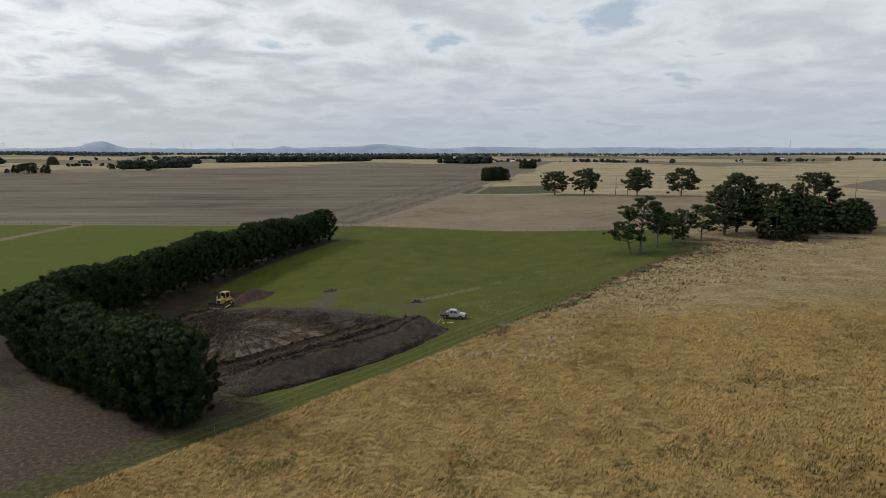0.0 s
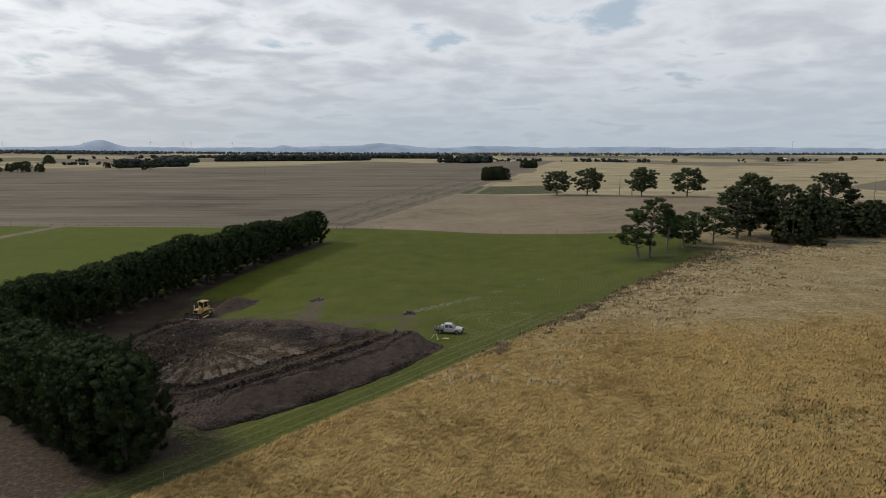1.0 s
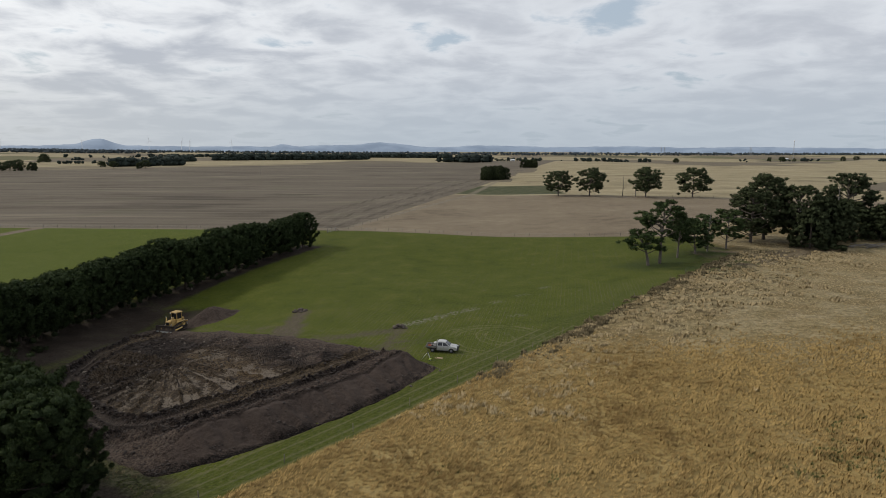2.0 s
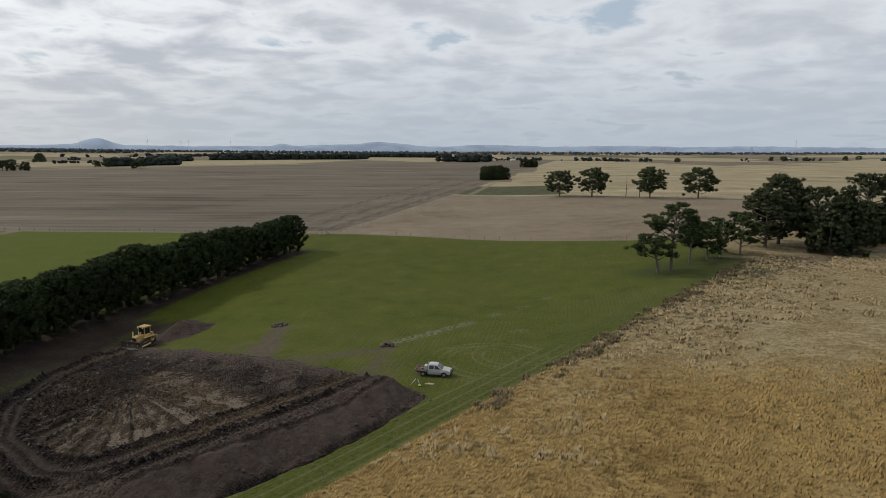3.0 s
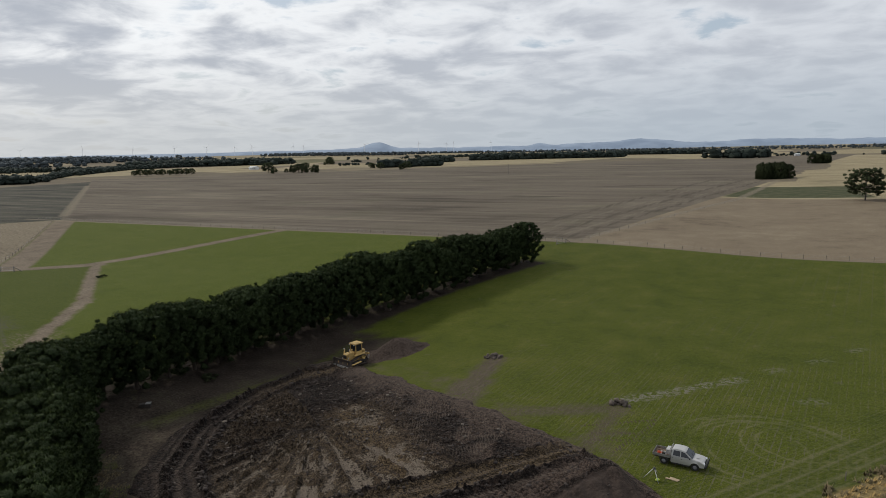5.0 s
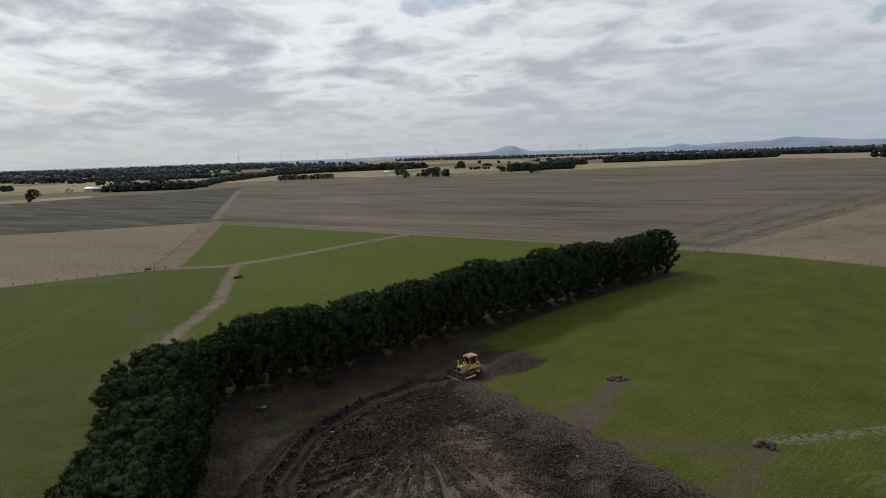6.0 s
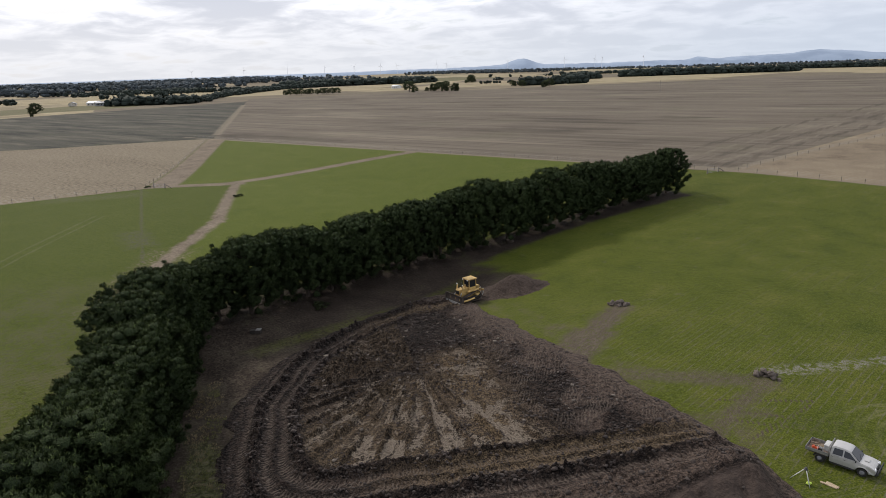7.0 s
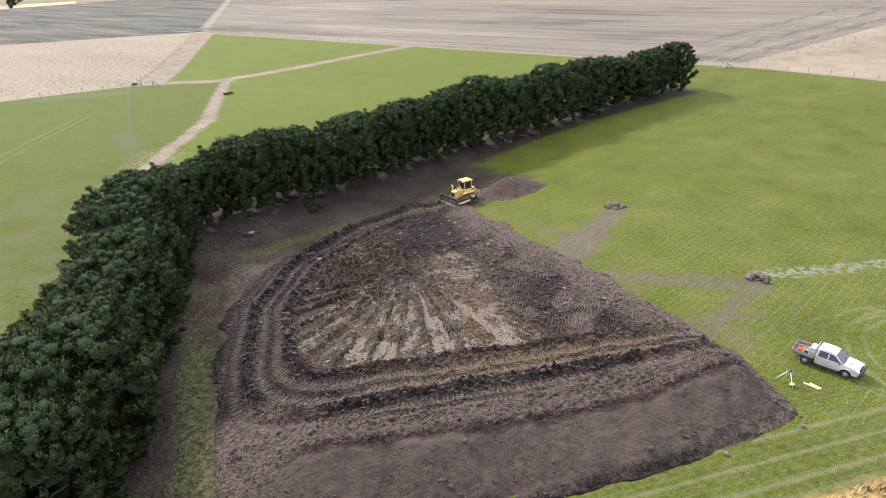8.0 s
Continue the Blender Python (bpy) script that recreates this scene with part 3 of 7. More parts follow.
def soil_material():
    """Turned clay loam: dark topsoil, pale scraped clay and ochre subsoil, by attributes on the mesh."""
    material, n, s = surface("turned_soil")
    pos = n.node("ShaderNodeTexCoord").outputs["Object"]

    def given(name, socket="Fac"):
        return n.node("ShaderNodeAttribute", attribute_name=name).outputs[socket]

    clay, ochre, dry, tread, face, flow = given("clay"), given("ochre"), given("dry"), given("tread"), given("face"), given("flow", "Vector")
    f1 = n.noise(pos, 2.6, 4, 0.6)
    f2 = n.noise(pos, 0.5, 6, 0.65)
    f3 = n.noise(pos, 8, 2, 0.5)
    streak = n.noise(n.stretch(flow, 2.4, 0.30, 1), 1.0, 4, 0.6)
    mixed = n.math("ADD", n.math("MULTIPLY", f1, 0.42), n.math("ADD", n.math("MULTIPLY", streak, 0.33), n.math("MULTIPLY", f3, 0.25)))
    # bars pressed in by crawler tracks
    along = n.node("ShaderNodeSeparateXYZ")
    n.put(along.inputs[0], flow)
    jitter = n.math("MULTIPLY", n.noise(pos, 1.2, 3), 0.9)
    bars = n.ramp(n.math("SINE", n.math("MULTIPLY", n.math("ADD", along.outputs[1], jitter), 20.0)), -0.2, 0.6)
    pressed = n.math("MULTIPLY", tread, n.ramp(f2, 0.36, 0.56, 0.25, 1.0))
    soil = n.mix(n.ramp(mixed, 0.45, 0.58), (0.0056, 0.0039, 0.0031), (0.035, 0.0242, 0.0190))
    soil = n.mix(n.ramp(f3, 0.56, 0.72, 0, 0.6), soil, (0.076, 0.059, 0.052))
    crust = n.mix(n.ramp(n.math("ADD", n.math("MULTIPLY", f1, 0.5), n.math("MULTIPLY", f3, 0.5)), 0.40, 0.62), (0.044, 0.0315, 0.0250), (0.118, 0.0860, 0.0680))
    soil = n.mix(n.math("MULTIPLY", dry, n.ramp(mixed, 0.36, 0.54, 0.35, 0.95)), soil, crust)
    soil = n.mix(n.math("MULTIPLY", face, n.ramp(f2, 0.3, 0.6, 0.55, 0.95)), soil, n.mix(n.ramp(f2, 0.35, 0.65), (0.035, 0.0254, 0.0208), (0.056, 0.0412, 0.0336)))
    soil = n.mix(n.math("MULTIPLY", ochre, n.ramp(mixed, 0.40, 0.58, 0.15, 1.0)), soil, n.mix(n.ramp(f3, 0.35, 0.65), (0.066, 0.046, 0.026), (0.175, 0.126, 0.072)))
    pale = n.ramp(n.math("MULTIPLY", clay, n.ramp(mixed, 0.38, 0.56, 0.2, 1.0)), 0.22, 0.52)
    soil = n.mix(pale, soil, n.mix(n.ramp(f3, 0.36, 0.64), (0.098, 0.078, 0.058), (0.205, 0.168, 0.130)))
    soil = n.mix(n.math("MULTIPLY", pressed, n.math("MULTIPLY", bars, 0.75)), soil, n.mix(0.6, soil, (0.170, 0.138, 0.112)))
    n.put(s.inputs["Base Color"], soil)
    s.inputs["Roughness"].default_value = 0.92
    s.inputs["Specular IOR Level"].default_value = 0.15
    lumps = n.node("ShaderNodeTexVoronoi", feature="F1")
    n.put(lumps.inputs["Vector"], n.vmath("ADD", pos, n.vmath("SCALE", (0.5, 0.5, 0.5), scale=f1)))
    lumps.inputs["Scale"].default_value = 3.6
    cloddy = n.math("MULTIPLY", n.math("SUBTRACT", 1.0, n.math("MAXIMUM", n.math("MAXIMUM", pressed, clay), n.math("MULTIPLY", dry, 0.7))), n.math("SUBTRACT", 0.8, lumps.outputs["Distance"]))
    height = n.math("ADD", n.math("ADD", n.math("MULTIPLY", f1, 1.2), streak), n.math("MULTIPLY", f3, 0.8))
    height = n.math("ADD", height, n.math("MULTIPLY", cloddy, 0.9))
    height = n.math("ADD", height, n.math("MULTIPLY", n.math("MULTIPLY", pressed, bars), 0.26))
    n.put(s.inputs["Normal"], n.bump(n.math("MULTIPLY", height, n.math("SUBTRACT", 1.0, n.math("MULTIPLY", face, 0.65))), 1.0, 0.34))
    return material


MAT_GROUND = ground_material()
MAT_SOIL = soil_material()
MAT_PINE = foliage_material("pine_needles", (0.028, 0.047, 0.021), (0.092, 0.130, 0.047), (0.170, 0.208, 0.060))
# darker copy of the pine colours, standing in for shade between puffs
MAT_CORE_SHADE = foliage_material("core_shade_needles", (0.018, 0.028, 0.014), (0.050, 0.070, 0.029), (0.066, 0.088, 0.035))
MAT_CYPRESS = foliage_material("cypress_leaves", (0.036, 0.047, 0.025), (0.084, 0.102, 0.048), (0.122, 0.138, 0.062))
# distance haze is mixed into this foliage colour, paler and bluer
MAT_FARWOOD = foliage_material("haze_tinted_foliage", (0.052, 0.064, 0.072), (0.078, 0.094, 0.101), (0.090, 0.106, 0.110))
MAT_BELT = foliage_material("tree_belt_foliage", (0.022, 0.030, 0.027), (0.044, 0.056, 0.047), (0.058, 0.070, 0.054))
MAT_BARK = bark_material("pine_bark", (0.035, 0.026, 0.020), (0.105, 0.082, 0.064))
MAT_TRUNK = bark_material("grey_pine_bark", (0.060, 0.050, 0.042), (0.165, 0.140, 0.118))
MAT_DEADWOOD = bark_material("bleached_deadwood", (0.09, 0.08, 0.07), (0.21, 0.19, 0.165))


# ---- building helpers ----
def mesh_of(name, verts, faces, material=None, flat=True, normals=None):
    """A mesh from arrays of corners and of triangles or quads."""
    data = bpy.data.meshes.new(name)
    verts, faces = np.asarray(verts, np.float32), np.asarray(faces, np.int32)
    k = faces.shape[1]
    data.vertices.add(len(verts))
    data.vertices.foreach_set("co", verts.ravel())
    data.loops.add(faces.size)
    data.loops.foreach_set("vertex_index", faces.ravel())
    data.polygons.add(len(faces))
    data.polygons.foreach_set("loop_start", np.arange(0, faces.size, k, dtype=np.int32))
    data.update(calc_edges=True)
    data.validate()
    if not flat or normals is not None:
        data.polygons.foreach_set("use_smooth", np.ones(len(faces), bool))
    if normals is not None:
        data.normals_split_custom_set_from_vertices(np.asarray(normals, np.float32))
    if material:
        data.materials.append(material)
    return data


def part(name, data, material, parent, label="", at=None):
    """Links a bmesh or a mesh as one mesh object under a thing or a part."""
    if isinstance(data, bmesh.types.BMesh):
        made = bpy.data.meshes.new(name)
        data.to_mesh(made)
        data.free()
        data = made
    if material and not data.materials:
        data.materials.append(material)
    ob = new(name, data)
    ob.parent = parent
    if at is not None:
        ob.matrix_basis = at
    return tagged(ob, label)


def thing(name, at, label, category, group="", kind=""):
    """An empty at the base of a thing."""
    ob = new(name)
    ob.matrix_basis = at
    ob.empty_display_size = 0.3
    return tagged(ob, label, category, group, kind)


def at_ground(x, y, turn=0.0, dz=0.0, rx=0.0, ry=0.0):
    return pose(x, y, float(land(x, y)) + dz, rx, ry, turn)


def ico(level=1):
    bm = bmesh.new()
    bmesh.ops.create_icosphere(bm, subdivisions=level, radius=1)
    v = np.array([tuple(p.co) for p in bm.verts])
    f = np.array([[p.index for p in q.verts] for q in bm.faces])
    bm.free()
    return v, f


ICO1, ICO2 = ico(1), ico(2)


def tube(points, radii, sides=7, cap=True):
    """Corners and triangles of a tapered tube along points."""
    points = [Vector(p) for p in points]
    verts, faces = [], []
    for i, p in enumerate(points):
        way = (points[min(i + 1, len(points) - 1)] - points[max(i - 1, 0)]).normalized()
        q = way.to_track_quat("Z", "Y")
        for k in range(sides):
            a = 2 * math.pi * k / sides
            verts.append(tuple(p + q @ Vector((math.cos(a) * radii[i], math.sin(a) * radii[i], 0))))
    for i in range(len(points) - 1):
        for k in range(sides):
            a, b = i * sides + k, i * sides + (k + 1) % sides
            faces += [(a, b, b + sides), (a, b + sides, a + sides)]
    if cap:
        verts.append(tuple(points[-1]))
        end = len(verts) - 1
        faces += [((len(points) - 1) * sides + k, (len(points) - 1) * sides + (k + 1) % sides, end) for k in range(sides)]
    return np.array(verts), np.array(faces)


def join(pieces):
    verts, faces, base = [], [], 0
    for v, f in pieces:
        verts.append(v)
        faces.append(np.asarray(f) + base)
        base += len(v)
    return np.concatenate(verts), np.concatenate(faces)


def clumps(rng, centres, radii, leaves, size, core=0.72, squash=0.8, width=0.24, level=1, heart=None):
    """Foliage: round each centre a rough core and a coat of small pointed sprays turned outwards."""
    centres, radii = np.asarray(centres, float), np.asarray(radii, float)
    m = len(centres)
    iv, jf = ICO1 if level == 1 else ICO2
    lump = 1 + 0.55 * (rng.random((m, len(iv), 1)) - 0.5)
    cv = centres[:, None] + iv[None] * lump * (radii[:, None, None] * core) * np.array((1, 1, squash))
    cf = (jf[None] + (np.arange(m) * len(iv))[:, None, None]).reshape(-1, 3)
    way = rng.normal(size=(m, leaves, 3))
    way[..., 2] = way[..., 2] + 0.25
    way /= np.linalg.norm(way, axis=2, keepdims=True)
    far = radii[:, None, None] * (core + (1.0 - core) * rng.random((m, leaves, 1)))
    root = centres[:, None] + way * far * np.array((1, 1, squash))
    out = 0.8 * way + 0.40 * rng.normal(size=way.shape) + np.array((0, 0, 0.45))
    out /= np.linalg.norm(out, axis=2, keepdims=True)
    side = np.cross(out, rng.normal(size=out.shape))
    side /= np.linalg.norm(side, axis=2, keepdims=True) + 1e-9
    long = size * (0.7 + 0.7 * rng.random((m, leaves, 1)))
    slim = long * width
    tri = np.stack((root - out * long * 0.3 + side * slim, root - out * long * 0.3 - side * slim, root + out * long * 0.75), axis=2)
    # every spray faces outwards and is shaded with its puff, as soft needles are
    face = np.cross(tri[:, :, 1] - tri[:, :, 0], tri[:, :, 2] - tri[:, :, 0])
    flip = (face * way).sum(axis=2) < 0
    tri[flip] = tri[flip][:, [1, 0, 2]]
    shade = way + 0.24 * rng.normal(size=way.shape)
    bulk = 0.0
    if heart is not None:
        # needles are shaded with the whole bough as well as with their own puff
        bulk = centres - np.array((0, 0, heart))
        bulk = 0.95 * (bulk / np.linalg.norm(bulk, axis=1, keepdims=True))[:, None]
        shade = 0.75 * shade + bulk
    shade /= np.linalg.norm(shade, axis=2, keepdims=True)
    lv = tri.reshape(-1, 3)
    lf = np.arange(m * leaves * 3).reshape(-1, 3)
    core_shade = iv[None] + 0.30 * rng.normal(size=cv.shape) + bulk
    core_shade = (core_shade / np.linalg.norm(core_shade, axis=2, keepdims=True)).reshape(-1, 3)
    verts, faces = join(((cv.reshape(-1, 3), cf), (lv, lf)))
    return verts, faces, np.concatenate((core_shade, np.repeat(shade.reshape(-1, 3), 3, axis=0))), len(cf)


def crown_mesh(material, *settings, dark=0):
    """A crown of soft puffs of foliage; the cores of the last dark puffs are coloured darker as painted shade."""
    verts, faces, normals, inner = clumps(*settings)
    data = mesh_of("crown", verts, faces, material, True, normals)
    data.materials.append(MAT_CORE_SHADE)
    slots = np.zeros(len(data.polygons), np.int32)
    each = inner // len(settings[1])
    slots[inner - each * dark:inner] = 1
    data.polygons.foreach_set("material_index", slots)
    return data


# ---- ground ----
def axis(lo, hi, inner_lo, inner_hi, step):
    inner = np.arange(inner_lo, inner_hi + 0.1, step)
    down, up = [inner[0]], [inner[-1]]
    k = step
    while up[-1] < hi:
        k *= 1.16
        up.append(up[-1] + k)
    k = step
    while down[-1] > lo:
        k *= 1.16
        down.append(down[-1] - k)
    return np.concatenate((np.array(down[:0:-1]), inner, np.array(up[1:])))


def build_ground():
    xs, ys = axis(-4900, 4900, -150, 130, 2.5), axis(-4900, 4900, 40, 260, 2.5)
    gx, gy = np.meshgrid(xs, ys)
    gz = land(gx, gy)
    far = np.hypot(gx, gy)
    gz = gz + 5.0 * smooth(500, 2500, far) * np.sin(gx * 0.0017 + 1.0) * np.cos(gy * 0.0013)
    u, v = dig_axes(gx, gy)
    gz = gz - 5.0 * smooth(2.5, 6.0, dig_inset(u, v))
    verts = np.stack((gx, gy, gz), axis=2).reshape(-1, 3)
    nx, ny = len(xs), len(ys)
    i = (np.arange(ny - 1)[:, None] * nx + np.arange(nx - 1)[None]).reshape(-1, 1)
    faces = np.concatenate((i, i + 1, i + nx + 1, i + nx), axis=1)
    ob = new("ground", mesh_of("ground", verts, faces, MAT_GROUND, flat=False))
    tagged(ob, "farm paddocks of green pasture, fallow earth and dry straw grass", "ground", kind="structure")


build_ground()


def fbm(x, y, size, seed, octaves=4):
    """Cheap smooth noise on arrays, about -1 to 1."""
    rng = np.random.default_rng(seed)
    out, amp = np.zeros_like(x), 1.0
    for _ in range(octaves):
        table = rng.random((64, 64)) * 2 - 1
        px, py = x / size, y / size
        ix, iy = np.floor(px).astype(int), np.floor(py).astype(int)
        fx, fy = px - ix, py - iy
        fx, fy = fx * fx * (3 - 2 * fx), fy * fy * (3 - 2 * fy)
        a, b = table[iy % 64, ix % 64], table[iy % 64, (ix + 1) % 64]
        c, d = table[(iy + 1) % 64, ix % 64], table[(iy + 1) % 64, (ix + 1) % 64]
        out = out + amp * ((a * (1 - fx) + b * fx) * (1 - fy) + (c * (1 - fx) + d * fx) * fy)
        size, amp = size * 0.5, amp * 0.55
    return out * 0.6


def dig_shape(x, y):
    """Height over the land, and how much clay, ochre and dry crust show."""
    u, v = dig_axes(x, y)
    inset = dig_inset(u, v) + 0.9 * fbm(x, y, 2.5, 5) * (0.5 + 0.5 * smooth(10, 16, v))
    rough = fbm(x, y, 1.3, 11)
    fine = fbm(x, y, 0.6, 12)
    # spoil bank along the foot
    foot = -3.0 * np.sin(np.pi * np.clip(u / 42, 0, 1)) ** 0.7
    w = v - foot
    top = (2.1 + 0.5 * fbm(u, v * 0.3, 9, 21) + 0.35 * fbm(u, v * 0.2, 3.1, 22)) * (1 - 0.30 * np.exp(-((u - 31.5) / 1.7) ** 2))
    end = smooth(1.5, 9, u) * (1 - smooth(38.5, 42.5, u))
    crest = w - 0.75 * fbm(u, v * 0.2, 2.6, 23)
    bank = top * end * np.clip((crest - 0.3) / 4.0, 0, 1) ** 0.9 * (1 - 0.9 * smooth(4.6, 10.5, crest))
    # hollow: deepest in the middle of the fan
    bowl = -0.55 * smooth(1.0, 13, inset) * smooth(8, 16, w)
    lip = 0.35 * smooth(-0.2, 1.0, inset) * (1 - smooth(1.5, 5, inset)) * (1 + 0.7 * fbm(x, y, 3, 8))
    lip = 0.5 * lip * smooth(2, 10, u) * (1 - 0.9 * smooth(16, 26, u) * smooth(8, 14, v))
    # a ring of haul lanes follows the western and southern edge
    left = np.interp(v, (0, 20, 30, 40, 52, 60), (0.4, -0.9, -1.1, 2.2, 10.7, 18.7))
    side_a, side_b = u - left, (v - 6.0) * np.interp(u, (0, 14, 38), (0.78, 0.74, 1.0))
    near = np.clip(0.5 + 0.5 * (side_b - side_a) / 5.0, 0, 1)
    bend = side_b * (1 - near) + side_a * near - 5.0 * near * (1 - near)
    bend = np.minimum(bend, (66 - v) * 0.7) + 0.30 * fbm(x, y, 4.0, 31)
    around = np.arctan2(u - 21, 30 - v) * 18.0
    lane = smooth(-0.3, 0.4, bend) * (1 - smooth(6.0, 6.8, bend)) * smooth(0.3, 1.5, inset)

    def track(mid, half):
        return np.exp(-((bend - mid) / half) ** 4)

    tracks = np.maximum(np.maximum(track(0.75, 0.36), track(1.85, 0.36)), np.maximum(track(4.15, 0.40), track(5.5, 0.40))) * lane
    heap = 0.12 * np.exp(-((bend - 0.0) / 0.45) ** 2) + 0.55 * np.exp(-((bend - 3.0) / 0.62) ** 2) + 0.45 * np.exp(-((bend - 6.5) / 0.55) ** 2) + 0.15 * np.exp(-((bend - 4.8) / 0.25) ** 2)
    heap = heap * (0.30 + 1.9 * np.abs(fbm(x, y, 0.9, 37))) * smooth(0.5, 2.0, inset) * smooth(-1.2, -0.3, bend)
    ruts = -0.10 * tracks
    # blade runs fan out over the floor from a point near its northern end
    ru, rv = u - 18.9, v - 33.8
    ang, dist = np.arctan2(ru, -rv), np.hypot(ru, rv)
    floor = smooth(6.7, 7.6, bend) * smooth(1.0, 3.0, inset)
    fan = floor * smooth(1.5, 4, dist) * smooth(-1.60, -1.25, ang) * (1 - smooth(0.42, 0.56, ang))
    tick = (ang + 0.035 * fbm(x, y, 7, 41)) / 0.152 + 40.3
    run = np.floor(tick).astype(int)
    edge = np.minimum(tick - run, 1 - (tick - run)) * 0.152 * dist
    tones = np.random.default_rng(8).permutation(np.linspace(0.10, 1.0, 24))
    tone = tones[run % 24]
    swept = floor * smooth(1.5, 4, dist) * (1 - smooth(0.42, 0.56, ang))
    windrow = swept * np.exp(-(edge / 0.30) ** 2) * (0.30 + 1.7 * np.abs(fbm(x, y, 0.9, 44)))
    blades = 0.20 * fan * (tone - 0.5) + 0.42 * windrow
    # shorter cross pushes on the north-western floor, treads on the eastern dump
    cross_d = (u * 0.64 + v * 0.77)
    west = floor * (1 - smooth(-1.60, -1.25, ang)) * (1 - smooth(50, 56, v))
    shove = west * (0.07 * np.sin(cross_d * 2.4 + 1.5 * fbm(x, y, 4, 45)) + 0.30 * np.abs(rough) + 0.22 * np.abs(fine))
    east = smooth(0.45, 0.62, ang) * smooth(2, 6, dist) * floor * smooth(26.0, 28.0, u)
    dump = 0.22 * east * smooth(27, 30, u) * (1 - 0.8 * smooth(34, 38, u)) * smooth(0.5, 5, inset) + 0.25 * np.exp(-((u - 28.3) / 0.8) ** 2) * east * np.abs(rough)
    grit = fbm(x, y, 0.42, 13, 3)
    broken = 0.4 + 0.6 * smooth(-0.2, 0.5, fbm(x, y, 5, 14))
    churn = smooth(-0.6, 1.0, inset) * broken * (0.16 * rough + 0.22 * np.abs(fine) + 0.20 * np.abs(grit))
    smooth_face = smooth(0, 1, w) * (1 - smooth(4.4, 5.2, w)) * end
    churn = churn * (1 - 0.78 * smooth_face) * (1 - 0.6 * fan) * (1 - 0.75 * tracks) * (1 - 0.3 * east) * (0.2 + 0.8 * smooth(0.3, 3.5, inset))
    # crumbled ridges wherever no blade or track has smoothed the ground
    rubble = (1 - fan) * (1 - 0.8 * lane) * (1 - smooth_face) * smooth(0.6, 2.5, inset)
    churn = churn + rubble * (0.28 * (1 - np.abs(fbm(x, y, 1.5, 15))) ** 4 * smooth(-0.3, 0.4, fbm(x, y, 4.5, 16)) + 0.16 * np.abs(grit))
    slab = smooth(4.8, 6.0, w) * (1 - smooth(9.5, 11.0, w)) * end
    churn = churn + slab * (0.34 * np.abs(rough) + 0.16 * np.abs(fine))
    churn = churn + smooth_face * (0.26 * fbm(x, y, 3.2, 61) + 0.42 * fbm(u, v * 0.3, 1.7, 63) + 0.10 * fbm(x, y, 0.9, 62))
    skirt = -1.2 * (1 - smooth(-1.4, 0.1, inset))
    h = 0.10 + bank + bowl + lip + ruts + heap + blades + shove + dump + churn + skirt
    clean = 1 - np.clip(1.3 * np.exp(-(edge / 0.30) ** 2), 0, 1) * smooth(2, 6, dist)
    patch = smooth(-0.30, 0.20, fbm(ang * 13.0, dist * 0.36, 1.0, 43) + 0.5 * fbm(x, y, 0.8, 42))
    clay = fan * (0.30 + 0.70 * smooth(-1.1, -0.7, ang)) * clean * patch * smooth(0.15, 0.60, tone) * (1 - smooth(0.30, 0.46, ang)) * (0.65 + 0.35 * smooth(5, 12, dist))
    spots = smooth(0.05, 0.30, fbm(x, y, 1.5, 46))
    middle = floor * np.exp(-((u - 23.5) / 3.6) ** 2) * smooth(12, 16, v) * (1 - smooth(34, 40, v))
    clay = np.maximum(0.85 * clay, 0.75 * spots * np.maximum(middle, 0.6 * fan))
    clay = np.maximum(clay, 0.35 * spots * west)
    ochre = np.maximum(0.95 * middle, 0.8 * lane * smooth(8, 22, u) * smooth(3.2, 4.0, bend))
    ochre = np.maximum(ochre, 0.62 * fan * (0.4 + 0.6 * smooth(-1.1, -0.7, ang)))
    ochre = np.maximum(ochre, 0.34 * west)
    dry = np.maximum(0.9 * slab, 0.85 * smooth_face)
    dry = np.maximum(dry, (1 - smooth(3.0, 6.0, inset + 1.5 * fbm(x, y, 2.0, 52))) * smooth(20, 28, u) * smooth(9, 13, v))
    dry = np.maximum(dry, (1 - smooth(0.8, 2.5, inset)) * smooth(32, 36, u))
    dry = np.maximum(dry, 0.95 * (1 - smooth(3, 6, np.hypot(u - 4.5, (v - 6.0) * 0.8))))
    dry = np.maximum(dry, 0.5 * middle)
    dry = np.maximum(dry, 0.8 * east * smooth(-0.1, 0.4, fbm(x, y, 3.0, 47)))
    dry = np.maximum(dry, (0.18 + 0.42 * smooth(5, 13, u)) * tracks)
    tread = np.maximum(tracks, 0.8 * east * smooth(-0.1, 0.15, fbm(x, y, 2.4, 48)))
    tread = np.maximum(tread, 0.5 * fan * clean * smooth(0.0, 0.2, fbm(x, y, 2.2, 49)))
    tread = np.maximum(tread, 0.8 * (1 - smooth(1.5, 4.0, inset)) * smooth(24, 30, u) * smooth(8, 12, v))
    tread = np.maximum(tread, 0.7 * (1 - smooth(3, 5, np.hypot(u - 4.0, (v - 7.0) * 0.8))))
    flow_a, flow_b = bend.copy(), around.copy()
    flow_a, flow_b = np.where(fan > 0.3, ang * 12, flow_a), np.where(fan > 0.3, dist + 40, flow_b)
    flow_a, flow_b = np.where(west > 0.3, cross_d, flow_a), np.where(west > 0.3, u * 0.77 - v * 0.64 + 90, flow_b)
    flow_a, flow_b = np.where(east > 0.3, u * 0.45 + v * 0.9, flow_a), np.where(east > 0.3, u * 0.9 - v * 0.45 + 140, flow_b)
    return h, clay, ochre, dry, tread, smooth_face, flow_a, flow_b


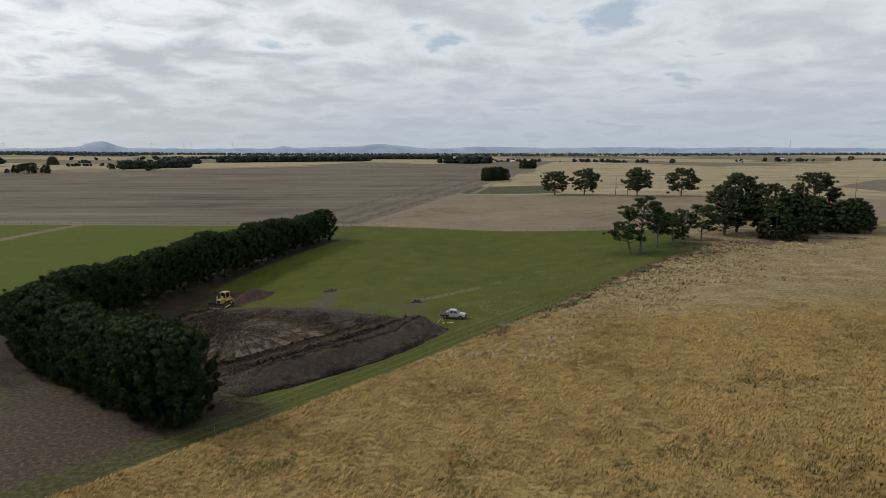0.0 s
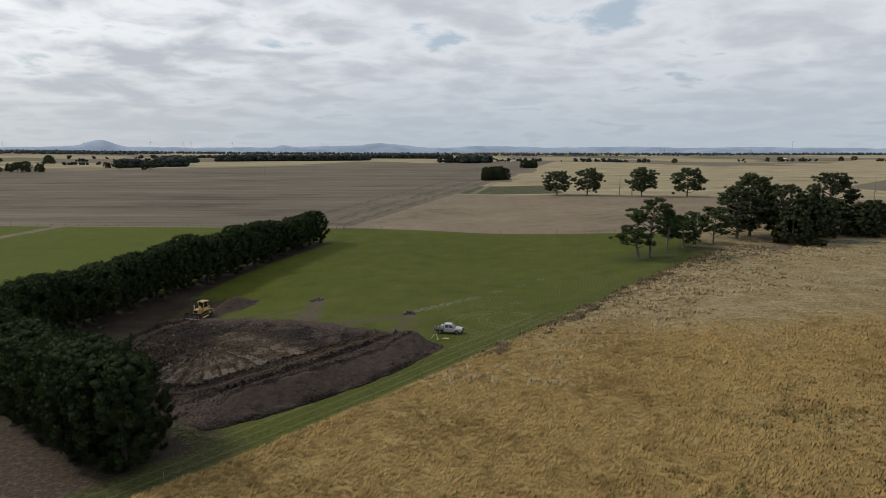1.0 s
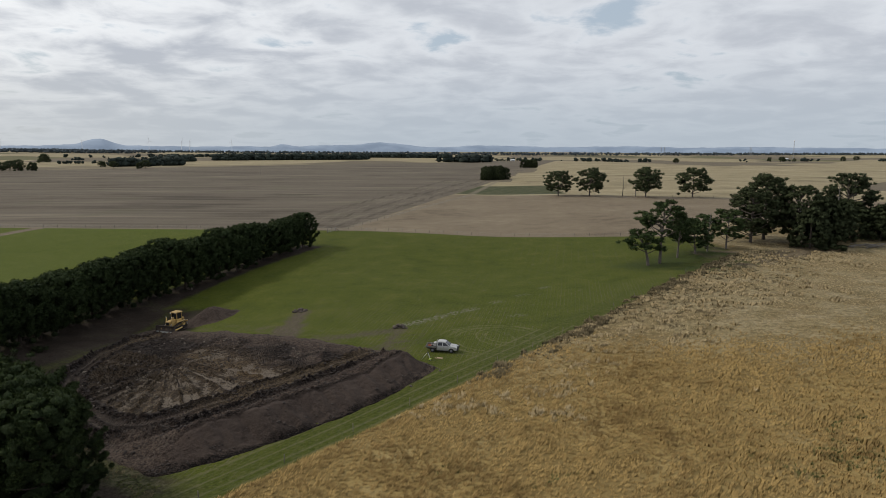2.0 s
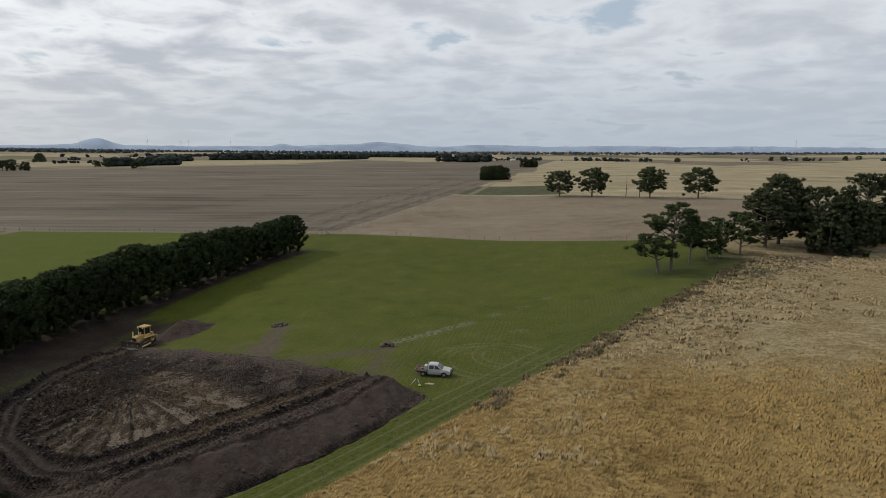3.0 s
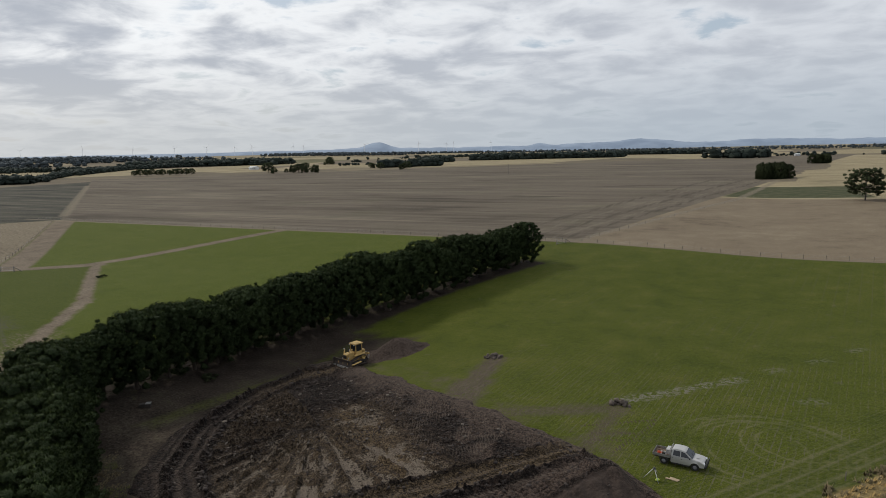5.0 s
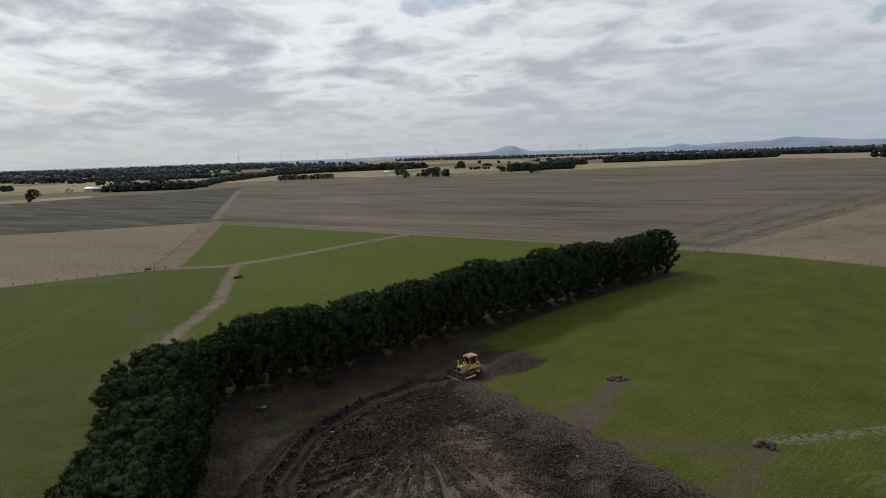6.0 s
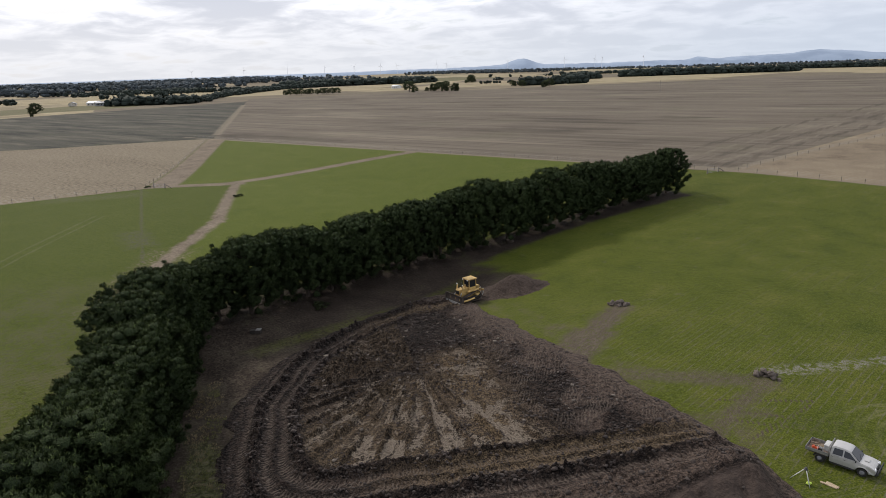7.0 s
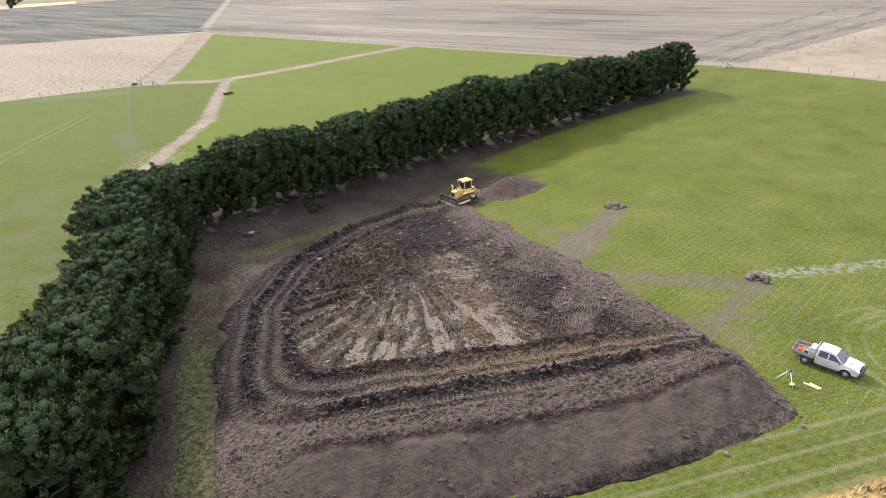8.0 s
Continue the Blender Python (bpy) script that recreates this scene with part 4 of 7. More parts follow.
def build_dig():
    us, vs = np.arange(-4, 46, 0.145), np.arange(-7, 68, 0.145)
    gu, gv = np.meshgrid(us, vs)
    x = DIG_O[0] + gu * DIG_D[0] + gv * DIG_N[0]
    y = DIG_O[1] + gu * DIG_D[1] + gv * DIG_N[1]
    h, clay, ochre, dry, tread, face, flow_a, flow_b = dig_shape(x, y)
    keep = dig_inset(gu, gv) > -2.2
    verts = np.stack((x, y, land(x, y) + h), axis=2).reshape(-1, 3)
    nu, nv = len(us), len(vs)
    i = (np.arange(nv - 1)[:, None] * nu + np.arange(nu - 1)[None])
    ok = keep[:-1, :-1] & keep[1:, :-1] & keep[:-1, 1:] & keep[1:, 1:]
    i = i[ok].reshape(-1, 1)
    faces = np.concatenate((i, i + 1, i + nu + 1, i + nu), axis=1)
    used = np.unique(faces)
    back = np.zeros(nu * nv, int)
    back[used] = np.arange(len(used))
    data = mesh_of("dug_earth", verts[used], back[faces], MAT_SOIL, flat=False)
    for name, values in (("clay", clay), ("ochre", ochre), ("dry", dry), ("tread", tread), ("face", face)):
        data.attributes.new(name, "FLOAT", "POINT").data.foreach_set("value", values.reshape(-1)[used].astype(np.float32))
    flow = np.stack((flow_a, flow_b, 0 * flow_a), axis=2).reshape(-1, 3)[used].astype(np.float32)
    data.attributes.new("flow", "FLOAT_VECTOR", "POINT").data.foreach_set("vector", flow.ravel())
    ob = new("dug_earth", data)
    return tagged(ob, "excavated dam site of dark turned soil with spoil bank and tracks", "earthworks", kind="structure")


DIG = build_dig()


# ---- trees ----
def windbreak_pine(seed, tall, wide, low=0.15):
    """Dense farm windbreak pine: short trunk, upswept limbs that carry rounded puffs of needles, several leaders at the top."""
    rng = np.random.default_rng(seed)
    lean = rng.normal(size=2) * 0.25
    wood = [tube([(0, 0, -0.4), (lean[0] * 0.3, lean[1] * 0.3, tall * 0.3), (lean[0], lean[1], tall * 0.86)], (0.34, 0.26, 0.06), 8)]
    centres, radii = [], []
    phase = rng.uniform(0, 6.28, 3)
    count = 165
    for k in range(count):
        f = (k + 0.5) / count
        h = low + (0.90 - low) * f ** 0.92
        a = k * 2.39996 + rng.normal() * 0.35
        rim = wide * float(np.interp(h, (0.05, 0.15, 0.3, 0.5, 0.72, 0.84, 0.90), (0.78, 0.86, 0.98, 1.0, 0.90, 0.72, 0.52)))
        rim *= 1 + 0.11 * math.sin(3 * a + phase[0] + h * 4) + 0.07 * math.sin(5 * a + phase[1] - h * 9) + 0.05 * math.sin(h * 26 + phase[2])
        r = rim * (0.95 - 0.30 * rng.random() ** 1.5)
        if h < 0.30 and low > 0.06 and math.sin(3 * a + phase[1]) > 0.55:
            continue
        z = tall * h + rng.normal() * 0.20
        way = np.array((math.cos(a), math.sin(a), 0.0))
        c = np.array((lean[0] * f, lean[1] * f, z)) + way * r
        size = rng.uniform(0.45, 0.95)
        centres.append(c)
        radii.append(size)
        # each bough sweeps outwards and up into smaller tufts
        if h < 0.84:
            tip = c
            for shrink in (0.68, 0.44):
                tip = tip + (way * rng.uniform(0.25, 0.75) + rng.normal(size=3) * 0.22 + np.array((0, 0, 0.60))) * size * 0.78
                centres.append(tip)
                radii.append(size * shrink)
        if k % 10 == 0:
            root = Vector((lean[0] * f, lean[1] * f, max(0.9, z - r * 0.40)))
            end = root.lerp(Vector(c), 0.8)
            wood.append(tube([root, root.lerp(end, 0.55) + Vector((0, 0, -0.2)), end], (0.11, 0.07, 0.03), 5, False))
    # the rounded top is closed with puffs side by side
    for k in range(46):
        q = math.sqrt((k + 0.5) / 46)
        a = k * 2.39996 + phase[0]
        c = np.array((lean[0] + math.cos(a) * q * wide * 0.60, lean[1] + math.sin(a) * q * wide * 0.60, tall * (0.925 - 0.085 * q * q) + rng.normal() * 0.26))
        centres.append(c)
        radii.append(rng.uniform(0.40, 0.86))
    # dead lower limbs under the skirt
    for k in range(9 if low > 0.1 else 0):
        a, z = k * 2.1 + rng.uniform(0, 0.8), rng.uniform(0.7, tall * low + 0.6)
        root = Vector((0, 0, z))
        end = root + Vector((math.cos(a), math.sin(a), rng.uniform(-0.25, 0.25))) * rng.uniform(1.2, 2.8)
        wood.append(tube([root, root.lerp(end, 0.5) + Vector((0, 0, -0.12)), end], (0.05, 0.035, 0.012), 4, False))
    for k in range(36):
        f = (k + 0.5) / 36
        a, r = k * 2.39996, wide * 0.66 * math.sqrt(rng.random()) * (1 - 0.3 * f)
        centres.append(np.array((math.cos(a) * r, math.sin(a) * r, tall * (low + 0.09 + (0.74 - low) * f))))
        radii.append(rng.uniform(1.2, 1.6))
    for k in range(16 if low < 0.06 else 7):
        a = k * 2.39996
        centres.append(np.array((math.cos(a) * wide * 0.6, math.sin(a) * wide * 0.6, rng.uniform(0.5, 2.3))))
        radii.append(rng.uniform(0.7, 1.1))
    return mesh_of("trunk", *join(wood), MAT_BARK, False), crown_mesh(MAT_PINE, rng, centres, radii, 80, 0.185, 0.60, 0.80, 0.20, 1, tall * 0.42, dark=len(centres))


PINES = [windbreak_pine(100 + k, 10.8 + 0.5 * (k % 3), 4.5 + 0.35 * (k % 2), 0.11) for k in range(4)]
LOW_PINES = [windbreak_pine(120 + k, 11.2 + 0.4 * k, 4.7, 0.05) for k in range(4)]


def plant(name, meshes, x, y, turn, scale, label, group, dz=0.0, category="tree"):
    tree = thing(name, at_ground(x, y, turn, dz) @ Matrix.Diagonal((*scale, 1)), label, category, group)
    for kind, data in zip(("trunk", "crown"), meshes):
        if data:
            part(kind, data, None, tree)
    return tree


def build_windbreak():
    rng = random.Random(7)
    label = "dark green pine with lumpy crown in a farm windbreak"
    row = [(-76.3, 106), (-76.2, 124), (-76.5, 146), (-71.0, 165), (-60.2, 182), (-48.8, 214.2)]
    leg = [(-71.9, 100.6), (-54.3, 86.5), (-34.4, 70.7)]
    for line, gap, group in ((row, 5.1, "trees of the windbreak row"), (leg, 4.4, "trees of the windbreak corner")):
        knots = [0.0]
        for (x0, y0), (x1, y1) in zip(line, line[1:]):
            knots.append(knots[-1] + math.hypot(x1 - x0, y1 - y0))
        n = int(knots[-1] / gap)
        for k in range(n + 1):
            d = knots[-1] * k / n
            x = float(np.interp(d, knots, [p[0] for p in line])) + rng.uniform(-0.7, 0.7)
            y = float(np.interp(d, knots, [p[1] for p in line])) + rng.uniform(-0.5, 0.5)
            s = rng.uniform(0.92, 1.12)
            high = min(1.10, s * rng.uniform(0.88, 1.12)) * float(np.interp(y, (100, 130, 150, 166, 176, 184, 198, 212), (1.0, 1.02, 1.05, 1.07, 1.05, 0.98, 0.98, 1.00)))
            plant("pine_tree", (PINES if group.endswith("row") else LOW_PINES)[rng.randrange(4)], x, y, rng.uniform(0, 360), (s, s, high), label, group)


build_windbreak()


def broad_tree(seed, tall, wide, bare=0.35, limbs=14, pads=9, pad=1.1, leaf=0.6, material=None, lean=(0.0, 0.0), flat=0.55, girth=0.42, top=1.0):
    """Open-crowned tree: leaning trunk, limbs, and pads of foliage at the limb ends with sky between them."""
    rng = np.random.default_rng(seed)
    tip = Vector((lean[0], lean[1], tall * 0.82))
    bend = Vector((lean[0] * 0.35 + rng.normal() * 0.2, lean[1] * 0.35 + rng.normal() * 0.2, tall * 0.42))
    spine = [Vector((0, 0, -0.5)), Vector((bend.x * 0.4, bend.y * 0.4, tall * 0.2)), bend, tip]
    wood = [tube(spine, (girth, girth * 0.82, girth * 0.62, girth * 0.2), 8)]
    centres, radii = [], []
    for k in range(limbs):
        f = (k + 0.5) / limbs
        h = bare + (0.97 - bare) * f
        a = k * 2.39996 + rng.normal() * 0.35
        reach = wide * 0.5 * float(np.interp(f, (0, 0.35, 0.7, 1.0), (0.80, 1.0, 0.85, 0.30 * top + 0.1))) * rng.uniform(0.75, 1.1)
        g = max(0.12, h - 0.16)
        root = spine[1].lerp(bend, min(1, (g - 0.2) / 0.22)) if g < 0.42 else bend.lerp(tip, min(1, (g - 0.42) / 0.42))
        end = Vector((root.x + math.cos(a) * reach, root.y + math.sin(a) * reach, h * tall))
        mid = root.lerp(end, 0.5) + Vector((rng.normal() * 0.3, rng.normal() * 0.3, -0.06 * reach))
        wood.append(tube([root, mid, end], (girth * 0.36, girth * 0.26, girth * 0.08), 5, False))
        for _ in range(pads):
            off = rng.normal(size=3) * np.array((pad * 1.15, pad * 1.15, pad * flat * 0.8))
            centres.append((end.x + off[0], end.y + off[1], min(end.z + off[2], tall)))
            radii.append(pad * rng.uniform(0.55, 1.0))
    return mesh_of("trunk", *join(wood), MAT_TRUNK, False), crown_mesh(material or MAT_CYPRESS, rng, centres, radii, 34, leaf * 0.55, 0.68, flat + 0.1, 0.22, 1, tall * 0.45)


def dense_tree(seed, tall, wide, count=60, leaf=0.9, skirt=0.05):
    """Heavy tree with foliage almost to the ground."""
    rng = np.random.default_rng(seed)
    centres, radii = [], []
    for k in range(count):
        f = (k + 0.5) / count
        z = tall * (skirt + (0.95 - skirt) * f)
        rim = wide * 0.5 * float(np.interp(f, (0, 0.2, 0.55, 0.85, 1), (0.8, 1.0, 0.9, 0.6, 0.2)))
        a, r = k * 2.39996 + rng.normal() * 0.5, rim * math.sqrt(rng.uniform(0.3, 1.0))
        centres.append((math.cos(a) * r, math.sin(a) * r, z + rng.normal() * 0.4))
        radii.append(tall * rng.uniform(0.06, 0.12) * (0.75 if count > 100 else 1.0))
    wood = tube([(0, 0, -0.5), (0, 0, tall * 0.75)], (tall * 0.03, tall * 0.012), 7)
    return mesh_of("trunk", *wood, MAT_BARK, False), crown_mesh(MAT_CYPRESS, rng, centres, radii, 40, leaf, 0.68, 0.75, 0.24, 1, tall * 0.35)


def dead_tree(seed, tall):
    """Bare bleached trunk with broken branches."""
    rng = np.random.default_rng(seed)
    wood = [tube([(0, 0, -0.4), (0.2, 0.1, tall * 0.5), (0.1, -0.2, tall)], (0.26, 0.17, 0.03), 7)]
    for k in range(16):
        z = tall * rng.uniform(0.3, 0.92)
        a, long = rng.uniform(0, 6.28), rng.uniform(0.8, 2.6) * (1.2 - z / tall)
        root = Vector((0.15, 0, z))
        end = root + Vector((math.cos(a) * long, math.sin(a) * long, long * rng.uniform(0.2, 0.9)))
        wood.append(tube([root, root.lerp(end, 0.5) + Vector((0, 0, -0.1)), end], (0.08, 0.05, 0.015), 5, False))
    return (mesh_of("trunk", *join(wood), MAT_DEADWOOD, False), None)


def build_east_trees():
    """The scattered old trees north-east of the green paddock."""
    spread = [broad_tree(300 + k, 15.5, 14.5, 0.24, 24, 14, 1.3, 0.8, flat=0.6) for k in range(4)]
    label = "old spreading cypress with open dark crown beside a fence"
    for k, (x, y, s) in enumerate(((55, 399, 0.92), (72.5, 396, 1.02), (102.5, 388, 1.06), (129, 389, 1.05))):
        plant("cypress_tree", spread[k], x, y, 70 * k, (s, s, s), label, "trees along the far fence")
    slim = dead_tree(11, 12)
    plant("dead_tree", slim, 91.5, 396, 0, (1, 1, 1), "bare grey dead tree beside a fence", "dead trees")
    plant("dead_tree", slim, 98.0, 392, 130, (1.1, 1.1, 1.2), "bare grey dead tree beside a cypress", "dead trees")

    # umbrella pines at the paddock corner
    tall_pine = broad_tree(321, 15.8, 10.5, 0.56, 17, 13, 0.95, 0.6, MAT_PINE, (0.8, 0.2), 0.45, 0.44)
    lean_pine = broad_tree(322, 9.0, 8, 0.46, 10, 14, 0.9, 0.6, MAT_PINE, (-2.6, -0.5), 0.45, 0.42)
    side_pine = broad_tree(323, 11.0, 6.5, 0.42, 12, 12, 0.85, 0.6, MAT_PINE, (0.6, 0.0), 0.5, 0.28)
    bush_pine = broad_tree(324, 9.0, 8.5, 0.26, 15, 13, 0.95, 0.6, MAT_PINE, (0.0, 0.4), 0.55, 0.3)
    rag_pine = broad_tree(325, 11.0, 8.5, 0.32, 15, 11, 0.85, 0.6, MAT_PINE, (0.5, 0.0), 0.5, 0.3)
    group = "pines at the paddock corner"
    plant("pine_tree", lean_pine, 47.0, 181.2, 0, (1, 1, 1), "leaning pine with low side branch at paddock corner", group)
    plant("pine_tree", tall_pine, 50.4, 183.3, 0, (1, 1, 1), "tall bare-trunked pine with umbrella crown", group)
    plant("pine_tree", side_pine, 57.0, 190.3, 0, (1, 1, 1), "slim bare-trunked pine with ragged crown", group)
    plant("pine_tree", bush_pine, 63.5, 195.6, 0, (1, 1, 1), "low bushy pine with short trunk", group)
    plant("pine_tree", rag_pine, 74.6, 203.0, 0, (1, 1, 1), "ragged pine with half-bare limbs", group)
    plant("pine_tree", side_pine, 70.0, 206.0, 120, (0.9, 0.9, 0.85), "slim bare-trunked pine with ragged crown", group)
    plant("dead_tree", dead_tree(12, 10.5), 68.0, 199.0, 40, (1, 1, 1), "bare grey dead tree among pines", "dead trees")

    # the dense eastern grove
    big = [broad_tree(340 + k, 17.5, 14, 0.20, 36, 18, 1.0, 0.6, flat=0.55, girth=0.55) for k in range(3)]
    heavy = [dense_tree(350 + k, 11.5, 12, 230, 0.42) for k in range(3)]
    grove = "trees of the eastern grove"
    name = "large dark cypress in a dense grove"
    for k, (x, y, kind, s, h) in enumerate((
            (86.5, 215, 0, 0.92, 0.92), (93.0, 221, 1, 0.95, 1.14), (100.5, 216, 2, 0.9, 0.98), (99.0, 205.5, 3, 1.0, 1.0),
            (106.0, 212, 4, 1.05, 1.2), (112.5, 217, 5, 1.0, 1.1), (121.0, 224, 3, 1.1, 0.98), (128.5, 221, 4, 1.05, 0.95),
            (124.0, 232, 0, 0.98, 1.12), (133.5, 222, 5, 1.0, 0.95), (118.0, 232, 5, 1.0, 1.1), (136.5, 230, 3, 1.0, 0.9),
            (141.0, 236, 4, 1.0, 0.9))):
        meshes = big[kind] if kind < 3 else heavy[kind - 3]
        plant("cypress_tree", meshes, x, y, 97 * k, (s, s, h), name if kind < 3 else "bushy dark cypress with foliage to the ground", grove)
    for x, y, h in ((115.0, 222, 1.5), (139.0, 233, 1.55), (129, 238, 1.5)):
        plant("dead_tree", slim, x, y, x * 9, (1, 1, h), "tall bare dead tree beside dense grove", "dead trees")

    # two solid plantation blocks beyond
    block_tree = [dense_tree(370 + k, 11.5, 12, 60, 1.1) for k in range(3)]
    for cx, cy, w, d, h, count in ((28, 613, 24, 13, 13.5, 19), (89, 940, 17, 10, 12.5, 10)):
        rng = random.Random(count)
        for k in range(count):
            x, y = cx + rng.uniform(-0.5, 0.5) * w, cy + rng.uniform(-0.5, 0.5) * d
            s = h / 12.5 * rng.uniform(0.85, 1.03)
            plant("cypress_tree", block_tree[k % 3], x, y, rng.uniform(0, 360), (s * 0.75, s * 0.75, s), "dark cypress in a small plantation block", "trees of a plantation block")
    thin = [dense_tree(360 + k, 11.5, 12, 42, 1.5) for k in range(3)]
    return thin, spread


HEAVY, SPREAD = build_east_trees()


def build_far_trees():
    """Single far trees that can be told apart, and the belts and woods that cannot."""
    label = "small dark tree standing in a far dry paddock"
    spots = ((-554, 773, 0.95), (-540, 768, 0.85), (-528, 766, 0.8), (-510, 764, 1.0), (-545, 790, 0.9), (-566, 775, 0.5),
             (-560, 738, 0.45), (-560, 742, 0.5), (-585, 760, 1.0), (-470, 868, 0.7), (-432, 862, 0.75), (-426, 866, 0.8),
             (-640, 905, 0.6), (-660, 940, 0.55), (-780, 1190, 1.0), (-765, 1180, 0.8), (-790, 1205, 1.1), (-735, 1110, 0.5),
             (-520, 930, 0.7), (-528, 940, 0.6), (-700, 332, 0.7), (-690, 325, 0.6), (-640, 305, 0.3),
             (390, 1240, 0.7), (680, 1500, 0.9), (705, 1490, 1.0), (735, 1500, 0.7), (905, 1610, 1.0), (930, 1600, 0.8),
             (1010, 1570, 1.0), (1060, 1580, 1.1), (1090, 1560, 0.9), (860, 1700, 0.7), (790, 1680, 0.8))
    rng = random.Random(3)
    for x, y, s in spots:
        meshes = HEAVY[rng.randrange(3)] if rng.random() < 0.6 else SPREAD[rng.randrange(4)]
        plant("tree", meshes, x, y, rng.uniform(0, 360), (s, s, s * 0.9), label, "far paddock trees")

    for k in range(11):
        s = rng.uniform(0.48, 0.62)
        plant("gum_tree", SPREAD[k % 4], -724 + 5.6 * k + rng.uniform(-1, 1), 660 + 4.4 * k + rng.uniform(-2, 2), rng.uniform(0, 360), (s, s, s), "small open-crowned gum tree in a far dry paddock", "row of far gum trees")

    belts = (  # x0, y0, x1, y1, depth, height, spacing, trees thinned
        (-512, 938, -450, 1024, 10, 15, 5, 1.0), (-600, 1258, -552, 1310, 16, 15, 6, 1.0), (-550, 1330, -500, 1400, 10, 9, 9, 0.7),
        (-537, 1428, -262, 1652, 40, 17, 7, 1.0), (-330, 2060, -60, 2110, 50, 15, 9, 1.0), (-55, 1384, 52, 1344, 14, 19, 6, 1.0),
        (60, 1480, 392, 1400, 60, 9, 11, 0.40), (390, 1320, 640, 1430, 30, 8, 10, 0.35), (-765, 440, -690, 498, 26, 11, 5, 1.0), (-705, 515, -880, 665, 14, 8, 6, 0.95),
        (-880, 665, -1090, 940, 26, 10, 7, 1.0), (-1090, 940, -1105, 1160, 30, 11, 7, 1.0),
        (-1190, 1060, -960, 1242, 70, 17, 9, 1.0), (-1000, 1600, -600, 2000, 40, 11, 10, 0.6), (-760, 1000, -640, 1120, 8, 7, 8, 0.6),
        (640, 1560, 1200, 1640, 40, 9, 11, 0.4), (-830, 1350, -620, 1430, 12, 8, 8, 0.6))
    rng = np.random.default_rng(9)
    for x0, y0, x1, y1, depth, h, gap, fill in belts:
        count = int(math.hypot(x1 - x0, y1 - y0) * max(1, depth / 14) / gap * fill * (3.2 if fill >= 0.9 else 2.2))
        f = rng.random(count)
        x = x0 + (x1 - x0) * f + rng.uniform(-0.5, 0.5, count) * depth
        y = y0 + (y1 - y0) * f + rng.uniform(-0.5, 0.5, count) * depth
        if fill < 0.9:
            tufty = fbm(x, y, 70, 55) > 0.0
            x, y = x[tufty], y[tufty]
        forest("tree_belt", rng, x, y, h, "dark belt of trees across far dry paddocks", MAT_BELT)
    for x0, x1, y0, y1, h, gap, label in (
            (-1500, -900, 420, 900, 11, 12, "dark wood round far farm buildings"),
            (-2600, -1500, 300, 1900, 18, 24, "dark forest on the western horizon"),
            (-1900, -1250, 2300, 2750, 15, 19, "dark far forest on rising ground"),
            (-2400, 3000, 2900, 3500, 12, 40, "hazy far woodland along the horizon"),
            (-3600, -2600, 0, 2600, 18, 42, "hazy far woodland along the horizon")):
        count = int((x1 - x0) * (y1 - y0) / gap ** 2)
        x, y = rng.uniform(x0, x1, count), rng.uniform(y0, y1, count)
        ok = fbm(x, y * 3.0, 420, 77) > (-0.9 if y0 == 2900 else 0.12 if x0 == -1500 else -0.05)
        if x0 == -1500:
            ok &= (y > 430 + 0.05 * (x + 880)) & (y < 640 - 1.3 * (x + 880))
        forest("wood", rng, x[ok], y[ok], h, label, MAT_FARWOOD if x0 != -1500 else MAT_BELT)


def forest(name, rng, x, y, h, label, material=None):
    far = np.hypot(x, y)
    z = land(x, y) + 5.0 * smooth(500, 2500, far) * np.sin(x * 0.0017 + 1.0) * np.cos(y * 0.0013)
    tall = h * rng.uniform(0.42, 1.08, len(x))
    centres, radii = [], []
    for dz, r in ((0.30, 0.36), (0.62, 0.33)):
        centres.append(np.stack((x + rng.normal(size=len(x)) * h * 0.10, y + rng.normal(size=len(x)) * h * 0.10, z + tall * dz), axis=1))
        radii.append(tall * r * rng.uniform(0.8, 1.15, len(x)))
    v, f, normals, _ = clumps(rng, np.concatenate(centres), np.concatenate(radii) * 1.5, 3, h * 0.2, 0.95, 0.62, 0.4)
    ob = new(name, mesh_of(name, v, f, material or MAT_CYPRESS, True, normals))
    tagged(ob, label, "trees", kind="stuff")


build_far_trees()


